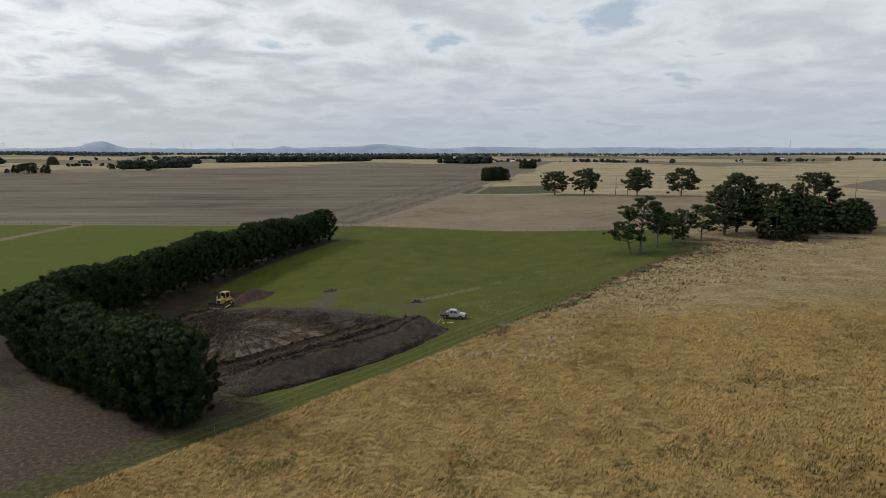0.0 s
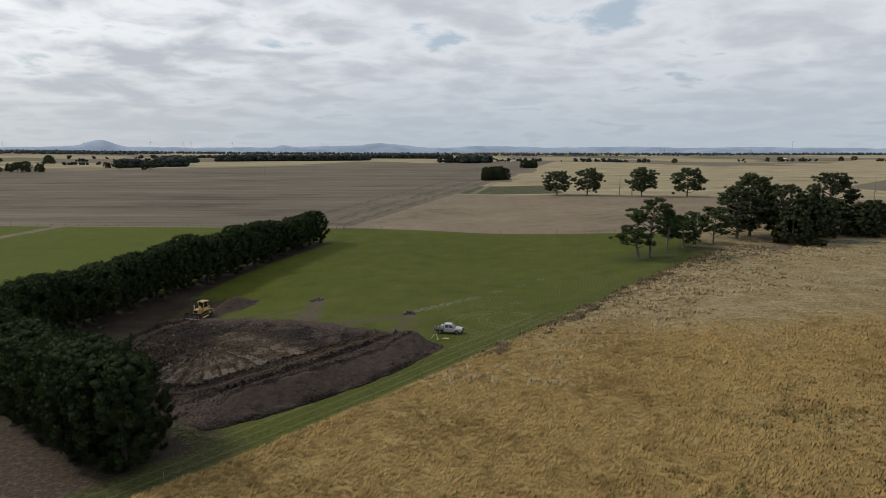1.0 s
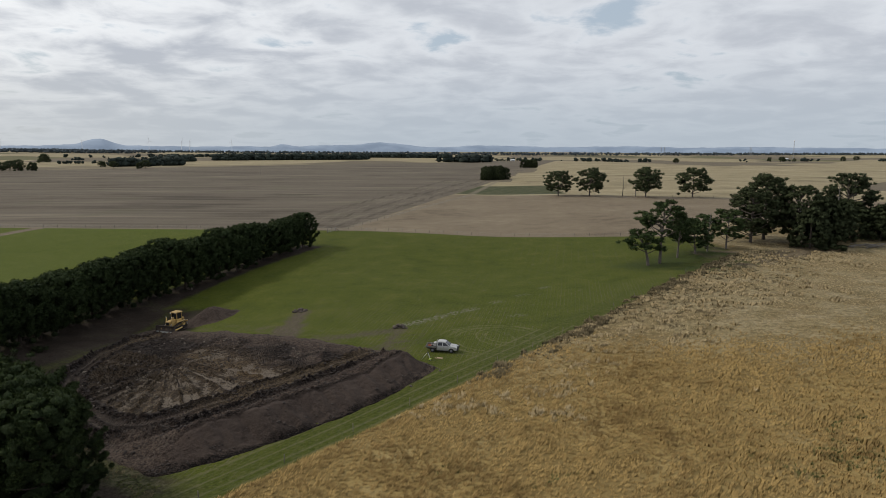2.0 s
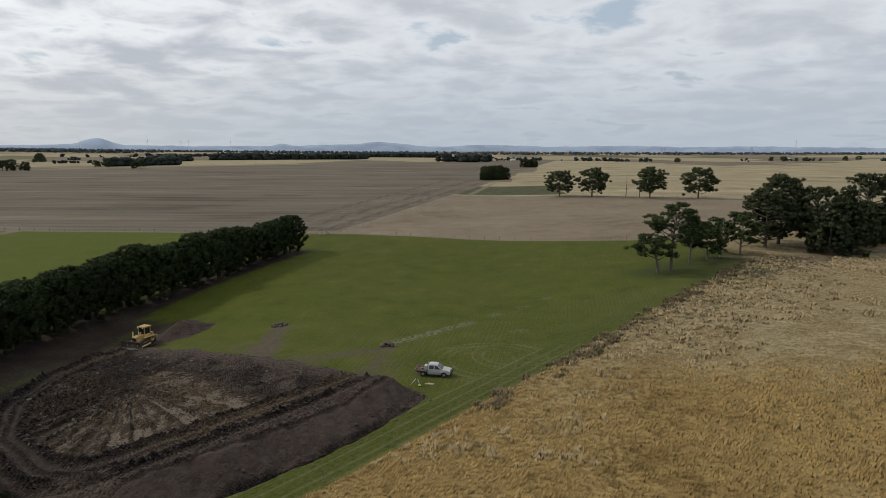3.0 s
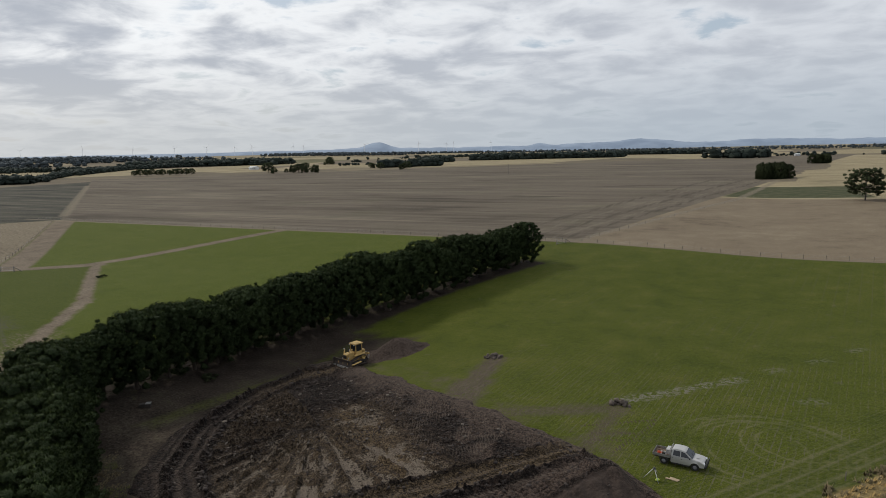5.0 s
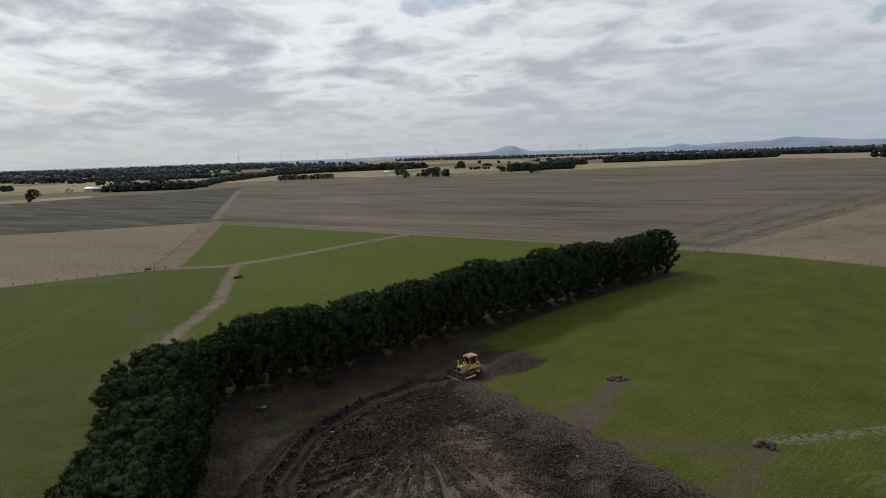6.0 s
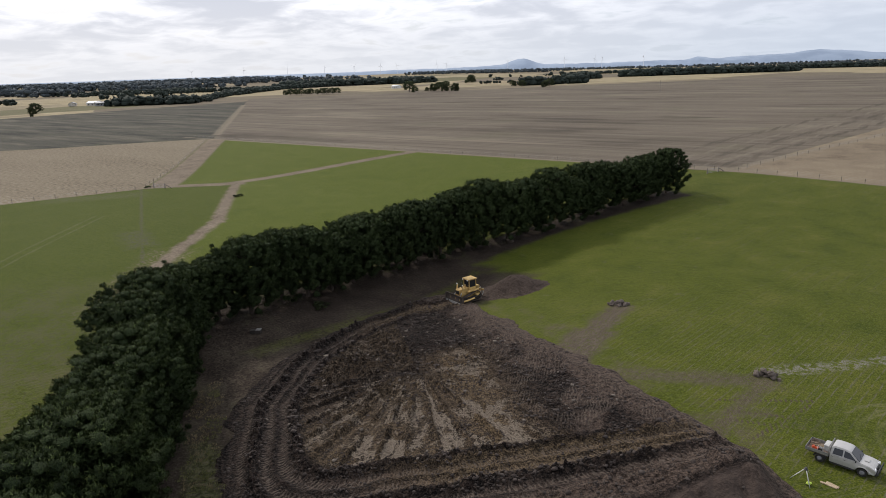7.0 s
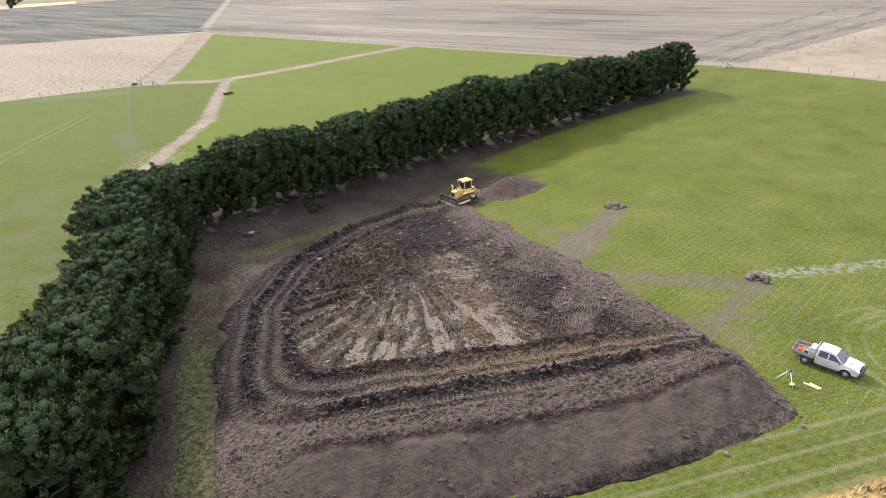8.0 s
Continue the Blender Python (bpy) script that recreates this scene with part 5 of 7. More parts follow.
# ---- distance ----
def build_hills():
    """Hills on the horizon, far beyond everything else; their haze is blue colour plus a glow."""
    material, n, s = surface("haze_tinted_hills")
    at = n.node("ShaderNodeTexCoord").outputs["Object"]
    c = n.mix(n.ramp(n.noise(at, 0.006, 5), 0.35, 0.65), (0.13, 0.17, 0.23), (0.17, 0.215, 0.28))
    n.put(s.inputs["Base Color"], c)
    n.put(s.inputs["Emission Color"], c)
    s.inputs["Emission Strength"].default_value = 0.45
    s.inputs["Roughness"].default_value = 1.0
    az = np.radians(np.arange(-125, 75.1, 0.25))
    px = np.degrees(az)
    rise = 1.3 + 0.35 * np.sin(px * 0.9) + 0.30 * np.sin(px * 2.3 + 1) + 0.22 * np.sin(px * 5.1 + 2) + 0.14 * np.sin(px * 9.7)

    rise = rise * smooth(-46, -36, px) + 0.4

    def hump(mid, half, high, flat=2.0):
        return high * np.exp(-np.abs((px - mid) / half) ** flat)

    # table mountain, a small cone, and the long low range
    rise = rise + hump(-29.9, 1.2, 8.4, 2.4) + hump(-30.3, 2.2, 2.6) + hump(-15.8, 0.75, 4.0, 2.2) + hump(-8.2, 1.7, 5.0) + hump(-6.4, 2.0, 4.5)
    rise = rise + hump(-11.5, 2.6, 2.6) + hump(1.2, 2.4, 3.0) + hump(4.8, 1.8, 2.4) + hump(13, 3.5, 2.6) + hump(24, 5, 1.8)
    R = 4550.0
    top = 31.0 + rise * R / 1134.0
    rows = ((R - 250, -40.0 + 0 * top), (R - 160, top * 0.35), (R - 60, top * 0.8), (R, top), (R + 80, top * 0.2))
    verts = np.concatenate([np.stack((np.sin(az) * r, np.cos(az) * r, z), axis=1) for r, z in rows])
    k = len(az)
    faces = [(i * k + j, i * k + j + 1, (i + 1) * k + j + 1, (i + 1) * k + j) for i in range(len(rows) - 1) for j in range(k - 1)]
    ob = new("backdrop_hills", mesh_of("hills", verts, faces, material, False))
    tagged(ob, "hazy blue hills along the horizon", "hills", kind="structure")


build_hills()

MAT_PALE = plain("pale_painted_steel", (0.70, 0.72, 0.74), 0.5)
MAT_GALV = plain("galvanised_steel", (0.34, 0.35, 0.35), 0.45, 0.6)
MAT_POST = bark_material("weathered_post_timber", (0.10, 0.085, 0.07), (0.25, 0.22, 0.19))


def build_turbines():
    tower = mesh_of("tower", *tube([(0, 0, 0), (0, 0, 62)], (1.1, 0.7), 8), MAT_PALE, False)
    nacelle = bmesh.new()
    bmesh.ops.create_cube(nacelle, size=1, matrix=pose(0, -1.2, 62.6) @ Matrix.Diagonal((2.0, 5.5, 2.2, 1)))
    bmesh.ops.bevel(nacelle, geom=list(nacelle.edges), offset=0.4, segments=1, affect="EDGES")
    nac = bpy.data.meshes.new("nacelle")
    nacelle.to_mesh(nac)
    nacelle.free()
    nac.materials.append(MAT_PALE)
    blade = mesh_of("blade", *tube([(0, 0, 0), (0.3, 0, 5), (0.1, 0, 28)], (0.4, 0.65, 0.10), 5), MAT_PALE, False)
    for k, (deg, r) in enumerate(((-37.0, 4050), (-36.2, 4100), (-31.0, 3900), (-26.3, 3700), (-23.9, 3950), (-23.3, 4100), (-53, 4000), (-49.5, 3900), (-46.5, 4100),
                                  (-44.0, 3800), (-41.8, 3950), (-40.4, 4000), (-57, 4000), (-20.0, 4050))):
        a = radians(deg)
        t = thing("wind_turbine", pose(math.sin(a) * r, math.cos(a) * r, 0, 0, 0, 20 * k), "pale distant wind turbine with three blades", "wind turbine", "wind turbines on the horizon")
        part("tower", tower, None, t)
        part("nacelle", nac, None, t)
        for b in range(3):
            part("blade", blade, None, t, at=pose(0, -4.2, 62.6, 0, 120 * b + 35 * k, 0))


def build_mast():
    x, y = 827, 1692
    mast = thing("lattice_mast", at_ground(x, y), "tall grey lattice radio mast beside a small hut", "mast")
    for k in range(3):
        a = 2 * math.pi * k / 3
        c, s = math.cos(a), math.sin(a)
        part("leg", mesh_of("leg", *tube([(c * 1.3, s * 1.3, 0), (c * 0.7, s * 0.7, 49)], (0.16, 0.12), 5), MAT_GALV), None, mast)
    rungs = []
    for i in range(24):
        for k in range(3):
            r0, r1 = 1.3 - 0.6 * i / 24, 1.3 - 0.6 * (i + 1) / 24
            a, b = 2 * math.pi * k / 3, 2 * math.pi * (k + 1) / 3
            rungs.append(tube([(math.cos(a) * r0, math.sin(a) * r0, i * 2.04), (math.cos(b) * r1, math.sin(b) * r1, (i + 1) * 2.04)], (0.07, 0.07), 4))
    part("bracing", mesh_of("bracing", *join(rungs), MAT_GALV), None, mast)
    part("antenna", mesh_of("antenna", *tube([(0, 0, 46), (0, 0, 47.5), (0, 0, 50)], (1.5, 1.5, 1.3), 10), MAT_PALE), None, mast, "pale drum of panel antennas")


def build_pylons():
    """Far transmission towers on the northern skyline."""
    for x, y, turn in ((812, 2760, 20), (835, 2790, 20), (1160, 2720, 25), (1190, 2775, 25)):
        tower = thing("power_pylon", at_ground(x, y, turn, -1.0), "far grey lattice transmission tower among hazy woods", "pylon", "pylons on the skyline")
        for sx in (-1, 1):
            for sy in (-1, 1):
                part("leg", mesh_of("leg", *tube([(sx * 3.2, sy * 3.2, 0), (sx * 0.9, sy * 0.9, 24), (sx * 0.4, sy * 0.4, 36)], (0.30, 0.24, 0.18), 4), MAT_GALV), None, tower)
        for z, half in ((24, 6.5), (29, 5.5), (34, 4.5)):
            part("cross_arm", mesh_of("cross_arm", *tube([(-half, 0, z + 0.4), (0, 0, z), (half, 0, z + 0.4)], (0.12, 0.35, 0.12), 4), MAT_GALV), None, tower)


def house(x, y, turn, long, wide, wall_h, roof_h, label, wall, roof):
    """A low far farm building with gable roof, door and windows."""
    h = thing("farm_building", at_ground(x, y, turn), label, "building")
    w, l = wide / 2, long / 2
    v = [(-l, -w, 0), (l, -w, 0), (l, w, 0), (-l, w, 0), (-l, -w, wall_h), (l, -w, wall_h), (l, w, wall_h), (-l, w, wall_h), (-l, 0, wall_h + roof_h), (l, 0, wall_h + roof_h)]
    f = [(0, 1, 5), (0, 5, 4), (2, 3, 7), (2, 7, 6), (1, 2, 6), (1, 6, 5), (5, 6, 9), (3, 0, 4), (3, 4, 7), (7, 4, 8)]
    part("wall", mesh_of("wall", v, f, wall), None, h)
    o = 0.5
    rv, rf = [], []
    for sgn in (-1, 1):
        base = len(rv)
        for dz in (0.02, 0.16):
            rv += [(-l - o, sgn * (w + o), wall_h - roof_h * o / w + dz), (l + o, sgn * (w + o), wall_h - roof_h * o / w + dz), (l + o, 0, wall_h + roof_h + dz), (-l - o, 0, wall_h + roof_h + dz)]
        b = base
        rf += [(b, b + 1, b + 2), (b, b + 2, b + 3), (b + 4, b + 6, b + 5), (b + 4, b + 7, b + 6), (b, b + 4, b + 5), (b, b + 5, b + 1), (b + 1, b + 5, b + 6), (b + 1, b + 6, b + 2), (b + 3, b + 2, b + 6), (b + 3, b + 6, b + 7), (b, b + 3, b + 7), (b, b + 7, b + 4)]
    part("roof", mesh_of("roof", rv, rf, roof), None, h)
    for k in range(3):
        bm = bmesh.new()
        bmesh.ops.create_cube(bm, size=1, matrix=pose(-l * 0.6 + k * l * 0.6, -w - 0.02, wall_h * 0.55) @ Matrix.Diagonal((1.4, 0.08, 1.2, 1)))
        part("window", bm, MAT_DARKGLASS, h)


MAT_DARKGLASS = plain("dark_glass", (0.02, 0.022, 0.025), 0.08, 0.0, 0.05)
build_turbines()
build_mast()
build_pylons()
MAT_WALL, MAT_ROOF, MAT_TIN = plain("cream_wall", (0.5, 0.47, 0.41), 0.8), plain("grey_roof", (0.22, 0.23, 0.24), 0.6), plain("pale_tin_roof", (0.62, 0.64, 0.65), 0.4)
house(-822, 446, 20, 18, 9, 3, 2.2, "far cream farmhouse with pale tin roof among trees", MAT_WALL, MAT_TIN)
house(-850, 432, -30, 14, 8, 2.8, 2.0, "far cream farmhouse with grey roof among trees", MAT_WALL, MAT_ROOF)
house(-795, 440, 75, 12, 8, 3.2, 1.6, "far grey farm shed beside dark trees", MAT_ROOF, MAT_ROOF)
house(800, 1675, 10, 12, 8, 3.4, 1.5, "far white shed beside a radio mast", MAT_TIN, MAT_TIN)
house(-735, 905, 0, 14, 9, 3.6, 1.6, "far pale shed in dry paddock", MAT_TIN, MAT_TIN)
house(100, 1420, 30, 9, 6, 2.6, 1.5, "far white shed in front of trees", MAT_TIN, MAT_TIN)


# ---- vehicles ----
def block(sx, sy, sz, x=0.0, y=0.0, z=0.0, bevel=0.03, turn=None, segments=2):
    """A bevelled box, centred at x, y, z."""
    bm = bmesh.new()
    bmesh.ops.create_cube(bm, size=1, matrix=Matrix.Diagonal((sx, sy, sz, 1)))
    if bevel:
        bmesh.ops.bevel(bm, geom=list(bm.edges), offset=min(bevel, 0.45 * min(sx, sy, sz)), segments=segments, affect="EDGES")
    bmesh.ops.transform(bm, matrix=(turn or pose(0, 0, 0)), verts=bm.verts)
    bmesh.ops.translate(bm, vec=(x, y, z), verts=bm.verts)
    return bm


def rod(a, b, r, sides=8):
    return mesh_of("rod", *tube([a, b], (r, r), sides), None, False)


def prism(profile, half, bevel=0.0, taper=None):
    """A side profile (x, z) pulled out across to +-half; taper gives a half width by height."""
    bm = bmesh.new()
    sides = []
    for sgn in (-1, 1):
        sides.append([bm.verts.new((x, sgn * (taper(z) if taper else half), z)) for x, z in profile])
    n = len(profile)
    bm.faces.new(sides[0])
    bm.faces.new(list(reversed(sides[1])))
    for i in range(n):
        j = (i + 1) % n
        bm.faces.new((sides[0][j], sides[0][i], sides[1][i], sides[1][j]))
    bmesh.ops.recalc_face_normals(bm, faces=list(bm.faces))
    if bevel:
        bmesh.ops.bevel(bm, geom=list(bm.edges), offset=bevel, segments=2, affect="EDGES")
    return bm


def disc(radius, width, sides=20, hollow=0.0, y=0.0):
    """A wheel-like ring about the y axis with rounded shoulders."""
    lathe = ((hollow, -0.5), (radius * 0.90, -0.5), (radius, -0.32), (radius, 0.32), (radius * 0.90, 0.5), (hollow, 0.5))
    verts, faces = [], []
    for r, w in lathe:
        for k in range(sides):
            a = 2 * math.pi * k / sides
            verts.append((math.cos(a) * r, y + w * width, math.sin(a) * r))
    for i in range(len(lathe) - (0 if hollow else 1)):
        for k in range(sides):
            a, b = i * sides + k, i * sides + (k + 1) % sides
            j = (i + 1) % len(lathe)
            c, d = j * sides + (k + 1) % sides, j * sides + k
            faces += [(a, c, b), (a, d, c)]
    return mesh_of("disc", verts, faces, None, False)


MAT_SILVER = plain("silver_car_paint", (0.41, 0.402, 0.385), 0.34, 0.25, 0.06, 3, 0.4)
MAT_BLACK = plain("black_plastic", (0.018, 0.018, 0.019), 0.5)
MAT_TYRE = plain("tyre_rubber", (0.022, 0.021, 0.02), 0.85, 0, 0.2)
MAT_RIM = plain("alloy_wheel", (0.16, 0.16, 0.165), 0.45, 0.6)
MAT_ALLOY = plain("dull_aluminium_tray", (0.27, 0.265, 0.25), 0.5, 0.4, 0.2)
MAT_TRAYBED = plain("dusty_tray_floor", (0.16, 0.12, 0.09), 0.85, 0, 0.25)
MAT_LAMP = plain("headlamp_lens", (0.75, 0.77, 0.8), 0.12, 0.0, 0.03)
MAT_REDLENS = plain("red_lamp_lens", (0.35, 0.02, 0.015), 0.25)
MAT_ORANGE = plain("orange_red_plastic", (0.62, 0.10, 0.035), 0.45, 0, 0.1)
MAT_WHITEBOX = plain("white_painted_box", (0.48, 0.475, 0.46), 0.55, 0, 0.12)
MAT_TIMBER = bark_material("sawn_timber", (0.26, 0.19, 0.12), (0.48, 0.38, 0.26))
MAT_YELLOW = plain("machine_yellow", (0.50, 0.335, 0.120), 0.6, 0, 0.25, 2.5)
MAT_STEEL = plain("worn_bright_steel", (0.55, 0.55, 0.54), 0.35, 0.7, 0.12)
MAT_GRIME = plain("greasy_dark_steel", (0.05, 0.042, 0.036), 0.7, 0.3, 0.3)
MAT_MUD = plain("muddy_steel", (0.075, 0.058, 0.048), 0.85, 0, 0.3, 4, 0, 0.02)


def build_ute():
    ute = thing("utility_truck", at_ground(-2.1, 116.42, -7.6, 0.0) @ Matrix.Scale(0.94, 4), "silver dual-cab utility truck with aluminium tray parked on grass", "truck")

    def wide(z):
        return float(np.interp(z, (0.3, 0.55, 0.95, 1.08, 1.80), (0.80, 0.89, 0.90, 0.86, 0.66)))

    lower = [(-0.80, 0.36), (1.12, 0.36), (1.2, 0.62), (1.42, 0.80), (1.72, 0.80), (1.95, 0.62), (2.02, 0.40), (2.46, 0.42), (2.52, 0.70), (2.46, 0.88), (2.28, 0.99), (1.95, 1.07), (1.38, 1.13), (-0.80, 1.10)]
    part("body", prism(lower, 0.9, 0.05, wide), MAT_SILVER, ute)
    upper = [(-0.78, 1.09), (1.36, 1.11), (0.62, 1.72), (0.40, 1.785), (-0.10, 1.81), (-0.52, 1.79), (-0.72, 1.72)]
    part("cabin", prism(upper, 0.8, 0.05, wide), MAT_SILVER, ute)
    bm = bmesh.new()
    for q in ([(1.31, -0.75, 1.16), (1.31, 0.75, 1.16), (0.67, 0.61, 1.69), (0.67, -0.61, 1.69)],):
        vs = [bm.verts.new(Vector(p) + Vector((0.02, 0, 0.012))) for p in q]
        back = [bm.verts.new(Vector(p) + Vector((-0.01, 0, -0.01))) for p in q]
        bm.faces.new(vs)
        for i in range(4):
            bm.faces.new((vs[i], back[i], back[(i + 1) % 4], vs[(i + 1) % 4]))
    part("windscreen", bm, MAT_DARKGLASS, ute, "sloping tinted windscreen")
    part("rear_window", block(0.02, 1.05, 0.36, -0.75, 0, 1.44, 0.01, pose(0, 0, 0, 0, 7, 0)), MAT_DARKGLASS, ute)
    for sgn in (-1, 1):
        for name, pts in (("side_window", [(0.22, 1.17), (1.10, 1.17), (0.60, 1.62), (0.22, 1.68)]), ("side_window", [(-0.60, 1.17), (0.12, 1.17), (0.12, 1.68), (-0.52, 1.67)])):
            bm = bmesh.new()
            outer = [bm.verts.new((x, sgn * (wide(z) + 0.010), z)) for x, z in pts]
            inner = [bm.verts.new((x, sgn * (wide(z) - 0.012), z)) for x, z in pts]
            bm.faces.new(outer if sgn < 0 else list(reversed(outer)))
            for i in range(4):
                j = (i + 1) % 4
                bm.faces.new((outer[i], inner[i], inner[j], outer[j]))
            bmesh.ops.recalc_face_normals(bm, faces=list(bm.faces))
            part(name, bm, MAT_DARKGLASS, ute)
        for x0, x1 in ((0.16, 1.08), (-0.72, 0.12)):
            bm = bmesh.new()
            rings = []
            for off in (0.012, -0.01):
                rings.append([bm.verts.new((x, sgn * (wide(z) + off), z)) for x, z in ((x0, 0.48), (x1, 0.48), (x1, 0.80), (x1, 1.06), (x0, 1.06), (x0, 0.80))])
            bm.faces.new(rings[0])
            for i in range(6):
                j = (i + 1) % 6
                bm.faces.new((rings[0][i], rings[1][i], rings[1][j], rings[0][j]))
            bmesh.ops.recalc_face_normals(bm, faces=list(bm.faces))
            door = part("door", bm, MAT_SILVER, ute)
            part("handle", block(0.16, 0.03, 0.035, x0 + 0.14, sgn * 0.925, 0.97, 0.01), MAT_BLACK, door, "black door handle")
        part("side_mirror", block(0.10, 0.20, 0.17, 1.10, sgn * 1.0, 1.22, 0.03), MAT_BLACK, ute, "black door mirror")
        part("headlight", block(0.14, 0.36, 0.20, 2.42, sgn * 0.66, 0.86, 0.04, pose(0, 0, 0, 0, 0, -sgn * 14)), MAT_LAMP, ute, "clear headlight")
        part("tail_light", block(0.05, 0.26, 0.10, -2.60, sgn * 0.66, 0.72, 0.015), MAT_REDLENS, ute, "red tail light")
        part("side_step", mesh_of("side_step", *tube([(1.0, sgn * 0.9, 0.34), (-0.7, sgn * 0.9, 0.34)], (0.045, 0.045), 8), MAT_BLACK), None, ute)
        for x in (1.60, -1.48):
            wheel = part("wheel", disc(0.36, 0.24, 22, 0.22, 0), MAT_TYRE, ute, at=pose(x, sgn * 0.77, 0.36))
            part("rim", disc(0.215, 0.262, 16, 0, 0), MAT_RIM, wheel, "grey alloy rim")
        arch = [(1.60 + 0.50 * math.cos(a), sgn * 0.905, 0.40 + 0.47 * math.sin(a)) for a in np.linspace(0.15, 2.99, 9)]
        part("wheel_arch", mesh_of("wheel_arch", *tube(arch, [0.04] * 9, 6), MAT_SILVER), None, ute)
        part("mudguard", mesh_of("mudguard", *tube([(-1.48 + 0.46 * math.cos(a), sgn * 0.80, 0.36 + 0.44 * math.sin(a)) for a in np.linspace(0.2, 2.94, 9)], [0.07] * 9, 6), MAT_BLACK), None, ute, "black rear mudguard")
    part("front_bumper", block(0.26, 1.72, 0.28, 2.52, 0, 0.52, 0.08), MAT_BLACK, ute, "black front bumper")
    part("grille", block(0.06, 0.86, 0.20, 2.50, 0, 0.86, 0.03), MAT_BLACK, ute, "black grille")
    part("bull_bar", mesh_of("bull_bar", *join([tube([(2.66, -0.82, 0.55), (2.70, -0.74, 0.98), (2.70, 0.74, 0.98), (2.66, 0.82, 0.55)], [0.045] * 4, 7), tube([(2.70, -0.3, 0.5), (2.71, -0.3, 0.98)], (0.035, 0.035), 6), tube([(2.70, 0.3, 0.5), (2.71, 0.3, 0.98)], (0.035, 0.035), 6)]), MAT_BLACK), None, ute, "black bull bar")
    part("bonnet_scoop", block(0.34, 0.44, 0.05, 1.72, 0, 1.125, 0.02, pose(0, 0, 0, 0, 3, 0)), MAT_SILVER, ute)
    part("windscreen_wiper", mesh_of("wiper", *tube([(1.35, -0.3, 1.16), (1.13, 0.2, 1.37)], (0.012, 0.01), 5), MAT_BLACK), None, ute)
    part("chassis", block(3.2, 0.85, 0.16, -0.9, 0, 0.52, 0.03), MAT_BLACK, ute)
    # tray
    part("tray_floor", block(1.72, 1.80, 0.07, -1.74, 0, 0.80, 0.015), MAT_TRAYBED, ute, "dusty tray floor")
    for sgn in (-1, 1):
        part("tray_side", block(1.72, 0.045, 0.27, -1.74, sgn * 0.905, 0.955, 0.012), MAT_ALLOY, ute, "aluminium drop side")
    part("tail_board", block(0.045, 1.80, 0.27, -2.59, 0, 0.955, 0.012), MAT_ALLOY, ute)
    part("headboard", mesh_of("headboard", *join([tube([(-0.88, -0.86, 0.82), (-0.88, -0.86, 1.62), (-0.88, -0.78, 1.72), (-0.88, 0.78, 1.72), (-0.88, 0.86, 1.62), (-0.88, 0.86, 0.82)], [0.035] * 6, 6)] + [tube([(-0.88, -0.84, 0.95 + 0.13 * k), (-0.88, 0.84, 0.95 + 0.13 * k)], (0.018, 0.018), 5) for k in range(6)]), MAT_ALLOY), None, ute, "aluminium headboard rack")
    part("number_plate", block(0.012, 0.36, 0.12, 2.66, 0, 0.50, 0.004), MAT_WHITEBOX, ute)

    m = ute.matrix_basis
    box = thing("toolbox", m @ pose(-1.15, 0.15, 0.836), "white metal toolbox in the truck tray", "toolbox")
    part("body", block(0.48, 0.95, 0.46, 0, 0.1, 0.23, 0.025), MAT_WHITEBOX, box)
    part("lid", block(0.52, 0.99, 0.06, 0, 0.1, 0.49, 0.02), MAT_WHITEBOX, box)
    part("latch", block(0.02, 0.10, 0.12, -0.26, 0, 0.44, 0.005), MAT_STEEL, box)
    for x, y, turn in ((-2.05, -0.45, 20), (-1.72, -0.55, -10)):
        can = thing("fuel_can", m @ pose(x, y, 0.836, 0, 0, turn), "orange-red plastic fuel can in the truck tray", "fuel can", "fuel cans in the tray")
        part("body", block(0.34, 0.20, 0.26, 0, 0, 0.13, 0.04), MAT_ORANGE, can)
        part("cap", block(0.07, 0.07, 0.06, 0.11, 0, 0.28, 0.02), MAT_BLACK, can)
        part("handle", mesh_of("handle", *tube([(-0.12, 0, 0.25), (-0.10, 0, 0.32), (0.04, 0, 0.32), (0.06, 0, 0.25)], [0.02] * 4, 6), MAT_ORANGE), None, can)
    motor = thing("water_pump", m @ pose(-1.52, -0.62, 0.836), "grey engine pump in the truck tray", "pump")
    part("housing", block(0.34, 0.30, 0.26, 0, 0, 0.20, 0.05), MAT_GRIME, motor)
    part("tank", block(0.28, 0.26, 0.10, 0, 0, 0.38, 0.04), MAT_ALLOY, motor)
    for sx in (-1, 1):
        hoop = tube([(sx * 0.2, -0.18, 0), (sx * 0.2, -0.18, 0.46), (sx * 0.2, 0.18, 0.46), (sx * 0.2, 0.18, 0)], [0.014] * 4, 5)
        part("frame_hoop", mesh_of("frame_hoop", *hoop, MAT_STEEL), None, motor)
    for k, (y, turn) in enumerate(((0.35, 4), (0.52, -3), (0.20, 9))):
        plank = part("timber_stake", block(1.05, 0.07, 0.05, 0, 0, 0.025, 0.006), MAT_TIMBER, None, "weathered timber stake lying in the truck tray", m @ pose(-2.0, y, 0.836, 0, 0, turn))
        tagged(plank, "", "stake", "stakes in the tray")
    hose = [(0.30 * math.cos(a) * (1 + 0.04 * math.sin(3 * a)), 0.30 * math.sin(a), 0.03 + 0.012 * a) for a in np.linspace(0, 15, 60)]
    coil = part("hose_coil", mesh_of("hose_coil", *tube(hose, [0.028] * 60, 6), MAT_TRAYBED), None, None, "coiled brown hose lying in the truck tray", m @ pose(-2.2, 0.42, 0.90))
    tagged(coil, "", "hose")


